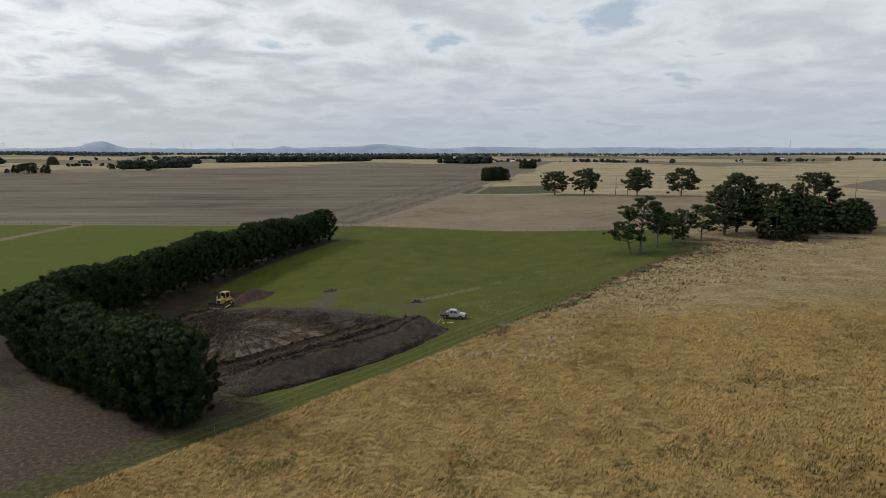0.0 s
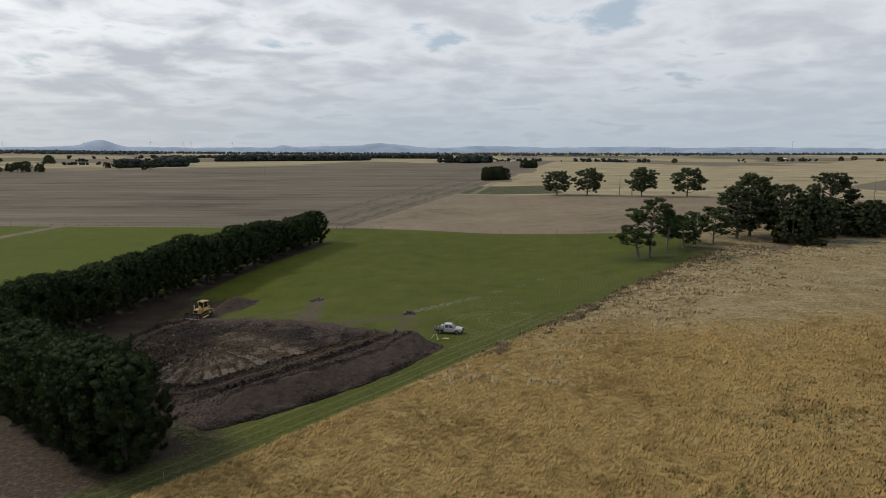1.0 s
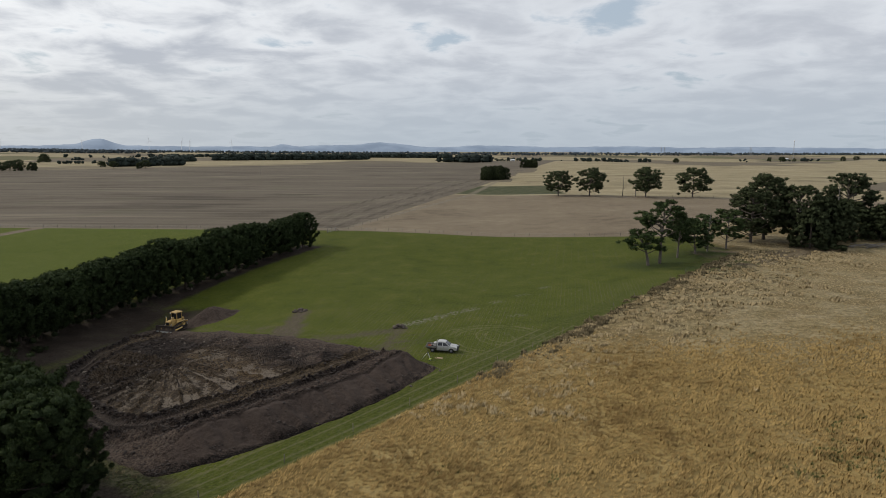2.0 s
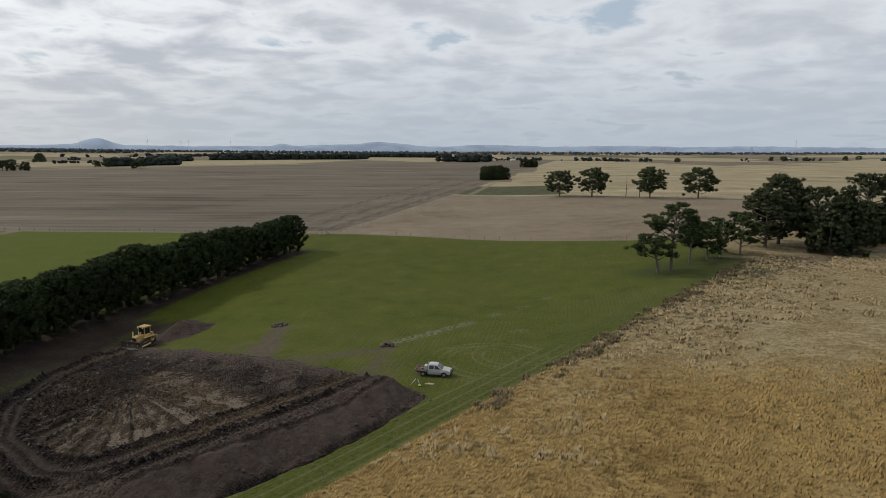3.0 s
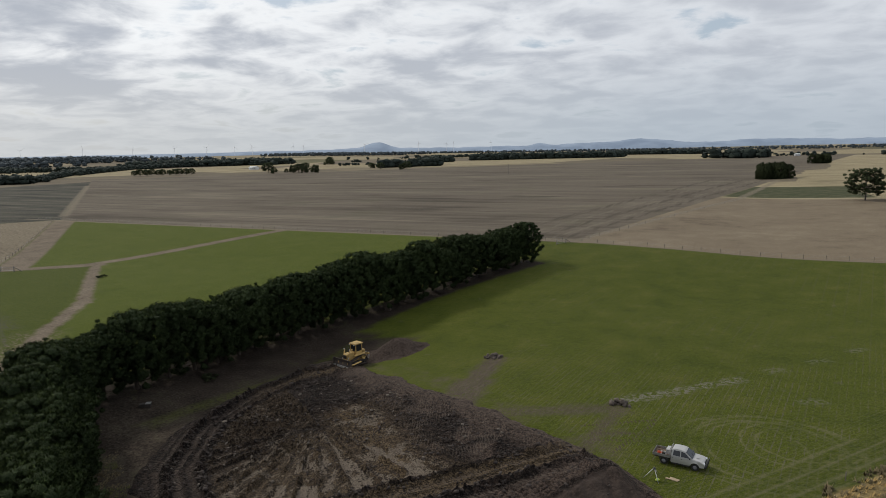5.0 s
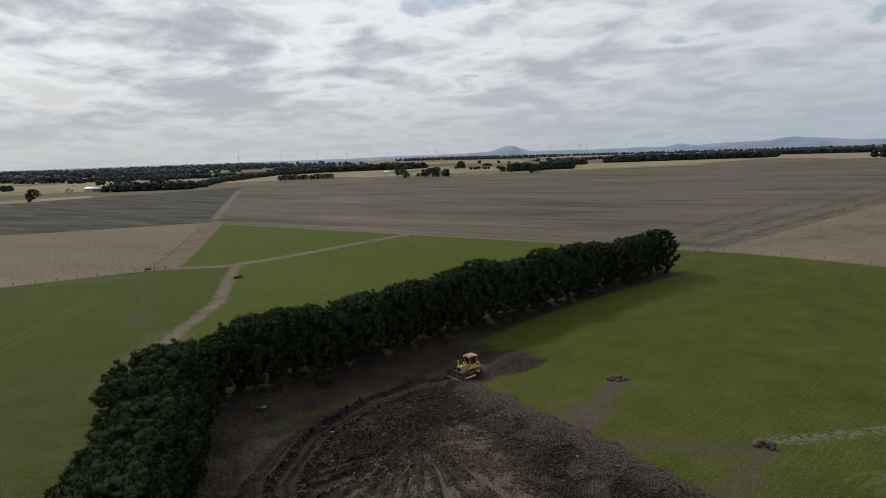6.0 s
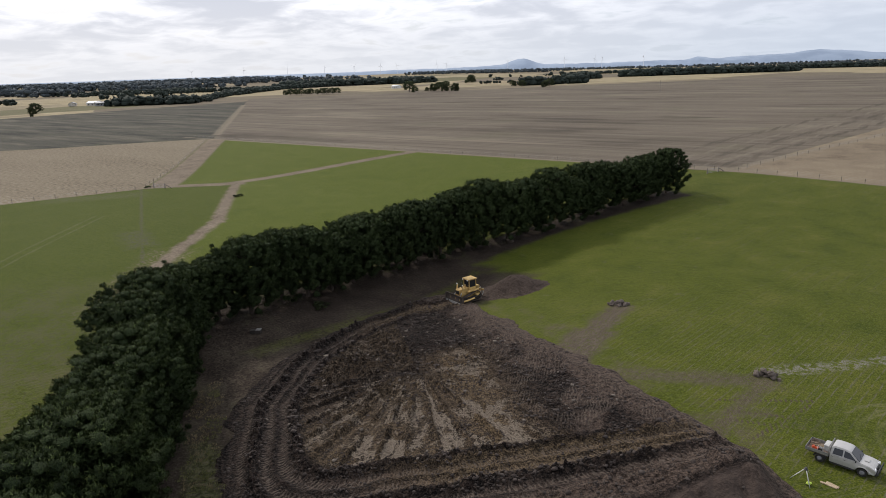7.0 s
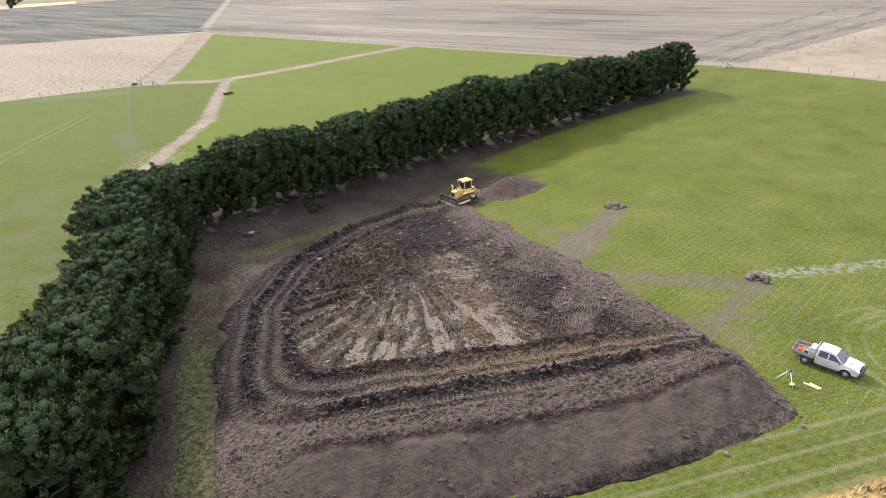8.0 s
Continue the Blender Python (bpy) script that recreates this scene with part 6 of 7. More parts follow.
def belt_loop(long, r_back, r_front, high, width, shoes):
    """Track chain as shoes round an endless belt in the x z plane."""
    path = []
    for k in range(12):
        a = math.pi / 2 + math.pi * k / 11
        path.append((-long / 2 + math.cos(a) * r_back, high + math.sin(a) * r_back if a < math.pi else r_front + math.sin(a) * r_front))
    pts = [(-long / 2 * 0.55, high + r_back), (-long / 2 * 0.85, high + r_back * 0.7), (-long / 2 - r_front * 0.9, r_front * 1.1), (-long / 2, 0.0), (long / 2, 0.0)]
    for k in range(9):
        a = -math.pi / 2 + math.pi * k / 8
        pts.append((long / 2 + math.cos(a) * r_front, r_front + math.sin(a) * r_front))
    pts.append((long * 0.1, r_front * 2 + 0.25))
    loop = [Vector((x, 0, z)) for x, z in pts]
    lengths = [0.0]
    for a, b in zip(loop, loop[1:] + loop[:1]):
        lengths.append(lengths[-1] + (b - a).length)
    closed = loop + loop[:1]
    pieces = []
    unit = block(1, 1, 1, 0, 0, 0, 0)
    uv = np.array([tuple(v.co) for v in unit.verts])
    uf = []
    for f in unit.faces:
        q = [v.index for v in f.verts]
        uf += [(q[0], q[1], q[2]), (q[0], q[2], q[3])]
    unit.free()
    step = lengths[-1] / shoes
    for k in range(shoes):
        d = k * step
        i = max(j for j in range(len(loop)) if lengths[j] <= d)
        way = (closed[i + 1] - closed[i]).normalized()
        at = closed[i] + way * (d - lengths[i])
        up = Vector((-way.z, 0, way.x))
        for size, off in ((Vector((step * 0.9, width, 0.05)), 0.0), (Vector((0.03, width, 0.07)), -0.05)):
            m = np.array((way, (0, 1, 0), up))
            v = (uv * np.array(size)) @ m + np.array(at + up * -off * -1)
            pieces.append((v, uf))
    return mesh_of("chain", *join(pieces), MAT_MUD)


def build_dozer():
    doz = thing("bulldozer", at_ground(-55.6, 141.7, -106, 0.38) @ Matrix.Scale(1.12, 4), "yellow crawler bulldozer with canopy cab and muddy blade", "bulldozer")
    chain = belt_loop(2.7, 0.42, 0.40, 0.95, 0.56, 44)
    for sgn in (-1, 1):
        track = part("track", mesh_of("track_frame", *join([tube([(-1.5, 0, 0.45), (1.4, 0, 0.42)], (0.20, 0.20), 8)]), MAT_GRIME), None, doz, at=pose(0, sgn * 0.98, 0.08))
        part("chain", chain, None, track, "muddy steel track shoes")
        part("sprocket", disc(0.44, 0.16, 20, 0.14), MAT_YELLOW, track, "yellow drive sprocket", pose(-0.98, sgn * 0.10, 1.02))
        part("idler", disc(0.36, 0.20, 18), MAT_GRIME, track, at=pose(1.36, 0, 0.42))
        for k in range(5):
            part("roller", disc(0.15, 0.34, 12), MAT_GRIME, track, at=pose(-1.05 + 0.5 * k, 0, 0.20))
        part("push_arm", mesh_of("push_arm", *tube([(-0.2, sgn * 1.36, 0.52), (1.2, sgn * 1.40, 0.42), (2.15, sgn * 1.34, 0.42)], (0.13, 0.13, 0.15), 6), MAT_YELLOW), None, doz, "yellow blade push arm")
        part("fender", block(2.0, 0.50, 0.10, -0.35, sgn * 0.92, 1.52, 0.03), MAT_YELLOW, doz)
        part("lift_cylinder", mesh_of("lift_cylinder", *tube([(1.42, sgn * 0.62, 0.95), (1.30, sgn * 0.60, 1.9), (1.24, sgn * 0.59, 2.45)], (0.11, 0.11, 0.09), 8), MAT_YELLOW), None, doz, "upright yellow lift cylinder")
        part("headlamp", block(0.12, 0.14, 0.14, 1.34, sgn * 0.60, 2.54, 0.03), MAT_LAMP, doz)
        part("lift_ram", mesh_of("lift_ram", *join([tube([(1.25, sgn * 0.55, 1.55), (1.75, sgn * 0.62, 1.1)], (0.075, 0.075), 7), tube([(1.75, sgn * 0.62, 1.1), (2.15, sgn * 0.66, 0.75)], (0.04, 0.04), 6)]), MAT_STEEL), None, doz)
    part("hull", prism([(-1.7, 0.55), (1.6, 0.55), (1.7, 0.9), (1.65, 1.2), (-1.75, 1.25)], 0.60, 0.04), MAT_YELLOW, doz)
    part("bonnet", prism([(0.25, 1.2), (1.72, 1.15), (1.74, 1.75), (1.66, 1.86), (0.25, 1.95)], 0.46, 0.05), MAT_YELLOW, doz, "yellow engine bonnet")
    part("radiator_grille", block(0.05, 0.74, 0.52, 1.76, 0, 1.46, 0.02), MAT_BLACK, doz)
    part("exhaust_stack", mesh_of("exhaust", *tube([(0.85, -0.18, 1.9), (0.85, -0.18, 2.55), (0.80, -0.18, 2.7)], (0.075, 0.075, 0.06), 8), MAT_GRIME), None, doz, "dark exhaust stack")
    part("air_cleaner", mesh_of("air_cleaner", *tube([(0.55, 0.22, 1.9), (0.55, 0.22, 2.3), (0.55, 0.22, 2.36)], (0.09, 0.09, 0.14), 9), MAT_YELLOW), None, doz)
    part("tank", block(0.55, 1.25, 0.62, -1.52, 0, 1.62, 0.07), MAT_YELLOW, doz, "yellow fuel tank")
    cab = part("cab", block(1.30, 1.30, 0.62, -0.50, 0, 1.62, 0.05), MAT_YELLOW, doz)
    for x in (-1.10, 0.08):
        for y in (-0.58, 0.58):
            part("pillar", block(0.13, 0.13, 1.16, x, y, 2.42, 0.02), MAT_YELLOW, cab)
    part("roof", block(1.62, 1.52, 0.16, -0.50, 0, 3.05, 0.06), MAT_YELLOW, cab, "yellow canopy roof")
    for sx, sy, x, y in ((1.05, 0.03, -0.50, -0.57), (1.05, 0.03, -0.50, 0.57), (0.03, 1.03, 0.07, 0), (0.03, 1.03, -1.08, 0)):
        part("window", block(sx, sy, 0.98, x, y, 2.42, 0.008), MAT_DARKGLASS, cab)
    part("seat", block(0.5, 0.5, 0.7, -0.55, 0, 2.05, 0.08), MAT_BLACK, cab)
    for y in (-0.5, 0.5):
        part("work_lamp", block(0.10, 0.18, 0.13, 0.36, y, 2.98, 0.03), MAT_LAMP, cab)
    # blade: curved plate with bright cutting edge
    v, f = [], []
    ys = np.linspace(-1.85, 1.85, 9)
    arc = [(2.36 - 0.20 * math.sin(math.pi * t), 0.08 + 1.22 * t) for t in np.linspace(0, 1, 8)]
    for off in (0.0, -0.09):
        for x, z in arc:
            for y in ys:
                v.append((x + off, y, z))
    ny, nz = len(ys), len(arc)
    for o in range(2):
        for i in range(nz - 1):
            for j in range(ny - 1):
                a = o * ny * nz + i * ny + j
                f += [(a, a + 1, a + ny + 1), (a, a + ny + 1, a + ny)]
    half = ny * nz
    rim = [j for j in range(ny)] + [i * ny + ny - 1 for i in range(1, nz)] + [(nz - 1) * ny + j for j in range(ny - 2, -1, -1)] + [i * ny for i in range(nz - 2, 0, -1)]
    for a, b in zip(rim, rim[1:] + rim[:1]):
        f += [(a, b, b + half), (a, b + half, a + half)]
    blade = part("blade", mesh_of("blade", v, f, MAT_MUD, False), None, doz, "muddy curved dozer blade")
    part("cutting_edge", block(0.09, 3.72, 0.30, 2.42, 0, 0.17, 0.012, pose(0, 0, 0, 0, -12, 0)), MAT_STEEL, blade, "bright worn steel cutting edge")
    for y in (-1.87, 1.87):
        part("end_plate", block(0.34, 0.05, 1.15, 2.30, y, 0.68, 0.01), MAT_MUD, blade)
    for y in (-1.0, 0.0, 1.0):
        part("rib", block(0.16, 0.10, 0.95, 2.10, y, 0.66, 0.01), MAT_YELLOW, blade)
    # ripper
    rip = part("ripper", block(0.22, 1.60, 0.26, -2.35, 0, 1.10, 0.03), MAT_YELLOW, doz, "yellow ripper beam")
    for y in (-0.62, 0, 0.62):
        part("shank", prism([(-2.52, 1.3), (-2.32, 1.3), (-2.34, 0.55), (-2.18, 0.28), (-2.36, 0.38), (-2.52, 0.7)], 0.05), MAT_STEEL, rip).location.y = y
    for y in (-0.45, 0.45):
        part("link", mesh_of("link", *tube([(-1.75, y, 0.9), (-2.3, y, 1.05)], (0.08, 0.08), 6), MAT_YELLOW), None, rip)
        part("ram", mesh_of("ram", *tube([(-1.75, y, 1.5), (-2.3, y, 1.2)], (0.06, 0.06), 6), MAT_STEEL), None, rip)


build_ute()
build_dozer()


# ---- smaller things on the ground ----
def stone_material(name, dark, light):
    material, n, s = surface(name)
    at = n.node("ShaderNodeTexCoord").outputs["Object"]
    own = n.node("ShaderNodeObjectInfo").outputs["Random"]
    isle = n.node("ShaderNodeNewGeometry").outputs["Random Per Island"]
    f = n.noise(at, 5, 7, 0.7)
    c = n.mix(n.ramp(f, 0.3, 0.7), dark, light)
    c = n.mix(n.math("MULTIPLY", n.math("ADD", own, isle), 0.28), c, tuple(min(1, 1.5 * v) for v in light))
    n.put(s.inputs["Base Color"], c)
    s.inputs["Roughness"].default_value = 0.9
    n.put(s.inputs["Normal"], n.bump(f, 0.7, 0.05))
    return material


MAT_ROCK = stone_material("field_basalt", (0.022, 0.017, 0.014), (0.105, 0.083, 0.068))
MAT_CLOD = stone_material("earth_clod", (0.008, 0.0058, 0.0047), (0.048, 0.0350, 0.0285))
MAT_CLAYLUMP = stone_material("pale_clay_lump", (0.050, 0.040, 0.032), (0.135, 0.112, 0.090))


def rock_mesh(seed, level=2):
    rng = np.random.default_rng(seed)
    v, f = ICO2 if level == 2 else ICO1
    n = np.array([noise.noise(Vector(p) * 1.3 + Vector((seed, 0, 0))) for p in v])
    v = v * (1 + 0.9 * n[:, None]) * rng.uniform(0.7, 1.1, 3) * np.array((1, 1, 0.8))
    return mesh_of("rock", v, f, MAT_ROCK)


ROCKS = [rock_mesh(k + 1) for k in range(5)]


def rock_pile(x, y, count, spread, small, large, seed, label):
    pile = thing("rock_pile", at_ground(x, y), label, "rocks")
    rng = random.Random(seed)
    for k in range(count):
        r = rng.uniform(small, large)
        a, d = rng.uniform(0, 6.28), spread * rng.uniform(0.0, 1.0)
        dx, dy = math.cos(a) * d, math.sin(a) * d * 0.65
        layer = 0.28 if (d < spread * 0.5 and k % 3 == 0) else 0.0
        dz = float(land(x + dx, y + dy) - land(x, y)) + r * 0.45 + layer
        part("rock", ROCKS[k % 5], None, pile, at=pose(dx, dy, dz, rng.uniform(0, 30), rng.uniform(0, 30), rng.uniform(0, 360)) @ Matrix.Scale(r, 4))


rock_pile(-30.9, 142.4, 42, 1.5, 0.15, 0.33, 4, "heap of grey field stones on green pasture")
rock_pile(-10.0, 129.0, 22, 1.3, 0.16, 0.40, 9, "heap of large grey field stones on green pasture")
rock_pile(-64.8, 170.5, 4, 1.0, 0.4, 0.7, 12, "few pale stones at the foot of the windbreak")


for x, y, r in ((-2.5, 108.7, 0.13), (-2.1, 107.7, 0.15), (-5.7, 102.1, 0.17), (-9.8, 98.0, 0.14)):
    stone = part("stone", ROCKS[int(abs(x) * 7) % 5], None, None, "small grey stone lying on mown grass", at_ground(x, y, x * 40, r * 0.4) @ Matrix.Scale(r, 4))
    tagged(stone, "", "stone", "loose stones on the verge")


def build_mound():
    """Heap of dark soil behind the bulldozer."""
    xs, ys = np.arange(-8, 8.01, 0.25), np.arange(-6, 6.01, 0.25)
    gx, gy = np.meshgrid(xs, ys)
    turn = radians(38)
    cx, cy = -52.0, 147.9
    wx, wy = cx + gx * math.cos(turn) - gy * math.sin(turn), cy + gx * math.sin(turn) + gy * math.cos(turn)
    r = np.hypot((gx - 0.4) / 6.6, gy / 5.2) + 0.07 * fbm(wx, wy, 2.4, 61)
    h = 2.9 * (1 - smooth(-0.05, 1.0, r)) * (0.45 + 0.55 * smooth(-6, 3, gx)) + 0.10 * fbm(wx, wy, 0.8, 62) * (r < 0.98)
    h = h - 1.2 * smooth(0.97, 1.12, r)
    keep = r < 1.15
    verts = np.stack((wx, wy, land(wx, wy) + h), axis=2).reshape(-1, 3)
    nx, ny = len(xs), len(ys)
    i = np.arange(ny - 1)[:, None] * nx + np.arange(nx - 1)[None]
    i = i[keep[:-1, :-1] & keep[1:, 1:]].reshape(-1, 1)
    faces = np.concatenate((i, i + 1, i + nx + 1, i + nx), axis=1)
    data = mesh_of("soil_mound", verts, faces, MAT_SOIL, False)
    flow = np.stack((gx * 0.5, gy * 0.5, 0 * gx), axis=2).reshape(-1, 3).astype(np.float32)
    data.attributes.new("flow", "FLOAT_VECTOR", "POINT").data.foreach_set("vector", flow.ravel())
    data.attributes.new("dry", "FLOAT", "POINT").data.foreach_set("value", np.full(nx * ny, 0.8, np.float32))
    data.attributes.new("face", "FLOAT", "POINT").data.foreach_set("value", np.full(nx * ny, 0.6, np.float32))
    tagged(new("soil_mound", data), "heap of dark dug soil beside a bulldozer", "soil heap")


build_mound()


def build_clods():
    """Loose clods and stones strewn over the dug ground, thickest in the windrows."""
    rng = np.random.default_rng(31)
    single = []
    for _ in range(6):
        form = ICO1[0] * (1 + 0.9 * (rng.random((len(ICO1[0]), 1)) - 0.5)) * rng.uniform(0.5, 1.3, 3) * np.array((1, 1, 0.7))
        single.append(mesh_of("clod", form, ICO1[1], MAT_CLOD))
    for name, material, count, lo, hi, label, where in (
            ("soil_clods", MAT_CLOD, 7000, 0.05, 0.17, "loose dark clods strewn over dug earth", 0),
            ("soil_clods", MAT_CLOD, 3000, 0.10, 0.28, "large dark clods along the haul ruts", 1),
            ("clay_lumps", MAT_CLAYLUMP, 800, 0.07, 0.30, "pale clay lumps strewn over dug earth", 2)):
        u, v = rng.uniform(-2, 44, count * 6), rng.uniform(-5, 66, count * 6)
        inset = dig_inset(u, v)
        w = v + 3.0 * np.sin(np.pi * np.clip(u / 42, 0, 1)) ** 0.7
        x, y = DIG_O[0] + u * DIG_D[0] + v * DIG_N[0], DIG_O[1] + u * DIG_D[1] + v * DIG_N[1]
        h, clay, ochre, dry, tread, _, _, _ = dig_shape(x, y)
        ok = (inset > 0.1) & (rng.random(len(u)) > 0.9 * tread) & (rng.random(len(u)) > 0.85 * clay)
        patchy = smooth(-0.3, 0.5, fbm(x, y, 3.0, 71))
        ok &= rng.random(len(u)) < 0.15 + 0.85 * patchy
        face = (w < 4.8) & (u > 3)
        ok &= ~(face & (rng.random(len(u)) < 0.97 - 0.7 * (fbm(x, y, 4.0, 72) > 0.25) * (w < 3.0) - 0.85 * (w < 2.0) * (fbm(x, y, 2.0, 75) > -0.2)))
        if where == 1:
            left = np.interp(v, (0, 20, 30, 40, 52, 60), (0.4, -0.9, -1.1, 2.2, 10.7, 18.7))
            bend = np.minimum(u - left, (v - 6.0) * np.interp(u, (0, 14, 38), (0.78, 0.74, 1.0)))
            ok &= ((w > 0.2) & (w < 1.6) & (rng.random(len(u)) < 0.5)) | (np.abs(bend - 3.0) < 0.8) | (np.abs(bend - 0.1) < 0.6) | (np.abs(bend - 6.5) < 0.7) | ((w > 5) & (w < 9.5) & (rng.random(len(u)) < 0.35)) | ((np.abs(u - 28.5) < 1.6) & (v > 18) & (v < 36)) | ((u > 27) & (u < 35) & (v > 14) & (v < 33) & (fbm(x, y, 2.5, 73) > 0.15)) | ((u > 14) & (u < 30) & (v > 38) & (v < 56) & (fbm(x, y, 2.5, 74) > 0.2))
        if where == 2:
            ok &= (np.hypot(u - 22, v - 32) < 20) & ((np.hypot(u - 28, v - 33) < 5) | (rng.random(len(u)) < 0.3))
        pick = np.flatnonzero(ok)[:count]
        x, y = x[pick], y[pick]
        z = land(x, y) + h[pick]
        r = rng.uniform(lo, hi, len(x)) * rng.uniform(0.55, 1.0, len(x))
        if where == 1:
            # the clods of the southern ring stand singly
            near = np.flatnonzero(v[pick] < 16)[:280]
            for k in near:
                lump = single[int(k) % 6]
                part("clod", lump, None, DIG, at=pose(float(x[k]), float(y[k]), float(z[k] + r[k] * 0.15), 0, 0, float(k * 37 % 360)) @ Matrix.Scale(float(r[k]), 4))
            rest = np.setdiff1d(np.arange(len(x)), near)
            x, y, z, r = x[rest], y[rest], z[rest], r[rest]
        iv, jf = ICO1
        lump = 1 + 0.9 * (rng.random((len(x), len(iv), 1)) - 0.5)
        form = rng.uniform(0.35, 1.45, (len(x), 1, 3)) * np.array((1, 1, 0.7))
        vv = np.stack((x, y, z + r * 0.15), axis=1)[:, None] + iv[None] * lump * r[:, None, None] * form
        ff = (jf[None] + (np.arange(len(x)) * len(iv))[:, None, None]).reshape(-1, 3)
        tagged(new(name, mesh_of(name, vv.reshape(-1, 3), ff, material)), label, "soil", kind="stuff")


build_clods()


def build_survey_gear():
    x, y = -4.1, 112.6
    tri = thing("tripod", at_ground(x, y) @ Matrix.Diagonal((1.25, 1.25, 0.66, 1)), "low-set pale survey tripod with dark head standing on grass", "tripod")
    for a in (200, 300, 75):
        c, s = math.cos(radians(a)), math.sin(radians(a))
        part("leg", mesh_of("leg", *tube([(c * 0.10, s * 0.10, 1.42), (c * 0.46, s * 0.46, 0.70), (c * 0.80, s * 0.80, 0.0)], (0.034, 0.030, 0.022), 6), MAT_WHITEBOX), None, tri)
    part("head", mesh_of("head", *tube([(0, 0, 1.40), (0, 0, 1.48), (0, 0, 1.50), (0, 0, 1.68)], (0.12, 0.12, 0.08, 0.07), 10), MAT_BLACK), None, tri, "dark instrument head")
    board = thing("survey_case", at_ground(-2.55, 112.9, -12), "open pale flat case lying on grass", "case")
    part("tray", block(1.15, 0.20, 0.08, 0, 0, 0.04, 0.02), MAT_TIMBER, board)
    part("lid", block(0.9, 0.20, 0.04, 0.22, 0.14, 0.09, 0.015, pose(0, 0, 0, 24, 0, -6)), MAT_TIMBER, board, "pale open lid")
    bag = rock_mesh(40)
    bag.materials[0] = plain("lime_green_fabric", (0.42, 0.56, 0.08), 0.7)
    ob = part("bag", bag, None, None, "small lime green bag lying on grass", at_ground(-3.75, 112.15, 30, 0.17) @ Matrix.Diagonal((0.17, 0.15, 0.15, 1)))
    tagged(ob, "", "bag")
    # a dark steel bin near the foot of the trees
    box = thing("water_trough", at_ground(-70.0, 112.0, 35), "small dark trough with pale lid beside the windbreak", "trough")
    part("body", block(1.5, 0.8, 0.5, 0, 0, 0.25, 0.05), MAT_GRIME, box)
    part("lid", block(0.7, 0.82, 0.06, 0.42, 0, 0.53, 0.02), MAT_ALLOY, box, "pale metal lid")


build_survey_gear()


def build_fence(name, line, gap, label, tall=1.15, wires=3, thick=0.85):
    fence = thing(name, pose(0, 0, 0), label, "fence")
    post = mesh_of("post", *tube([(0, 0, -0.3), (0.01, 0, tall * 0.6), (0, 0.01, tall)], (0.085, 0.08, 0.07), 6), MAT_POST)
    rng = random.Random(len(line) * 17 + int(line[0][0]))
    spots = []
    for (x0, y0), (x1, y1) in zip(line, line[1:]):
        n = max(1, int(math.hypot(x1 - x0, y1 - y0) / gap))
        for k in range(n + 1):
            f = k / n
            x, y = x0 + (x1 - x0) * f, y0 + (y1 - y0) * f
            spots.append((x, y))
            part("post", post, None, fence, at=at_ground(x, y, rng.uniform(0, 360), 0, rng.uniform(-4, 4), rng.uniform(-4, 4)) @ Matrix.Diagonal((thick, thick, rng.uniform(0.9, 1.15), 1)))
    for k in range(wires):
        h = tall * (0.35 + 0.28 * k)
        pts = [(x, y, float(land(x, y)) + h) for x, y in spots]
        part("wire", mesh_of("wire", *tube(pts, [0.006] * len(pts), 4), MAT_GALV), None, fence)


build_fence("boundary_fence", [(-292, 244.6), (-150, 244.4), (-46, 244.6)], 5.2, "grey timber post and wire fence along a paddock edge")
build_fence("boundary_fence", [(-40, 244.6), (8, 236.3), (56, 228), (78, 224)], 4.6, "grey timber post and wire fence along a paddock edge")
build_fence("track_fence", [(-185, 160), (-279, 243.6)], 5.0, "grey timber post and wire fence beside a farm track")
build_fence("track_fence", [(-183.5, 156), (-196, 123), (-214, 78)], 5.0, "grey timber post and wire fence beside a green paddock")
build_fence("diagonal_fence", [(-39, 250), (6, 419)], 7.0, "grey timber post and wire fence beside a farm track")
build_fence("far_fence", [(6, 419), (140, 387)], 7.0, "grey timber post and wire fence below old trees")
build_fence("verge_fence", [(-34, 60), (52, 169)], 9.0, "old grey post and wire fence on the edge of dry grass", 0.95, 0, 0.6)


def build_gates():
    for x, y, turn, label in ((-46.0, 238.5, 62, "pale pipe farm gate at the paddock corner"), (-181.0, 160.5, 20, "pale pipe farm gate beside a track")):
        gate = thing("farm_gate", at_ground(x, y, turn), label, "gate")
        frame_pts = [(0, 0, 0.25), (0, 0, 1.2), (3.6, 0, 1.2), (3.6, 0, 0.25), (0, 0, 0.25)]
        part("gate_frame", mesh_of("gate_frame", *tube(frame_pts, [0.03] * 5, 6), MAT_GALV), None, gate)
        for k in range(3):
            part("rail", mesh_of("rail", *tube([(0, 0, 0.48 + 0.24 * k), (3.6, 0, 0.48 + 0.24 * k)], (0.018, 0.018), 5), MAT_GALV), None, gate)
        for px in (-0.2, 3.8):
            part("gate_post", mesh_of("gate_post", *tube([(px, 0, -0.3), (px, 0, 1.5)], (0.14, 0.13), 8), MAT_POST), None, gate)
        part("stay", mesh_of("stay", *tube([(3.8, 0, 1.2), (6.0, 0.1, 0.05)], (0.09, 0.08), 6), MAT_POST), None, gate)


build_gates()


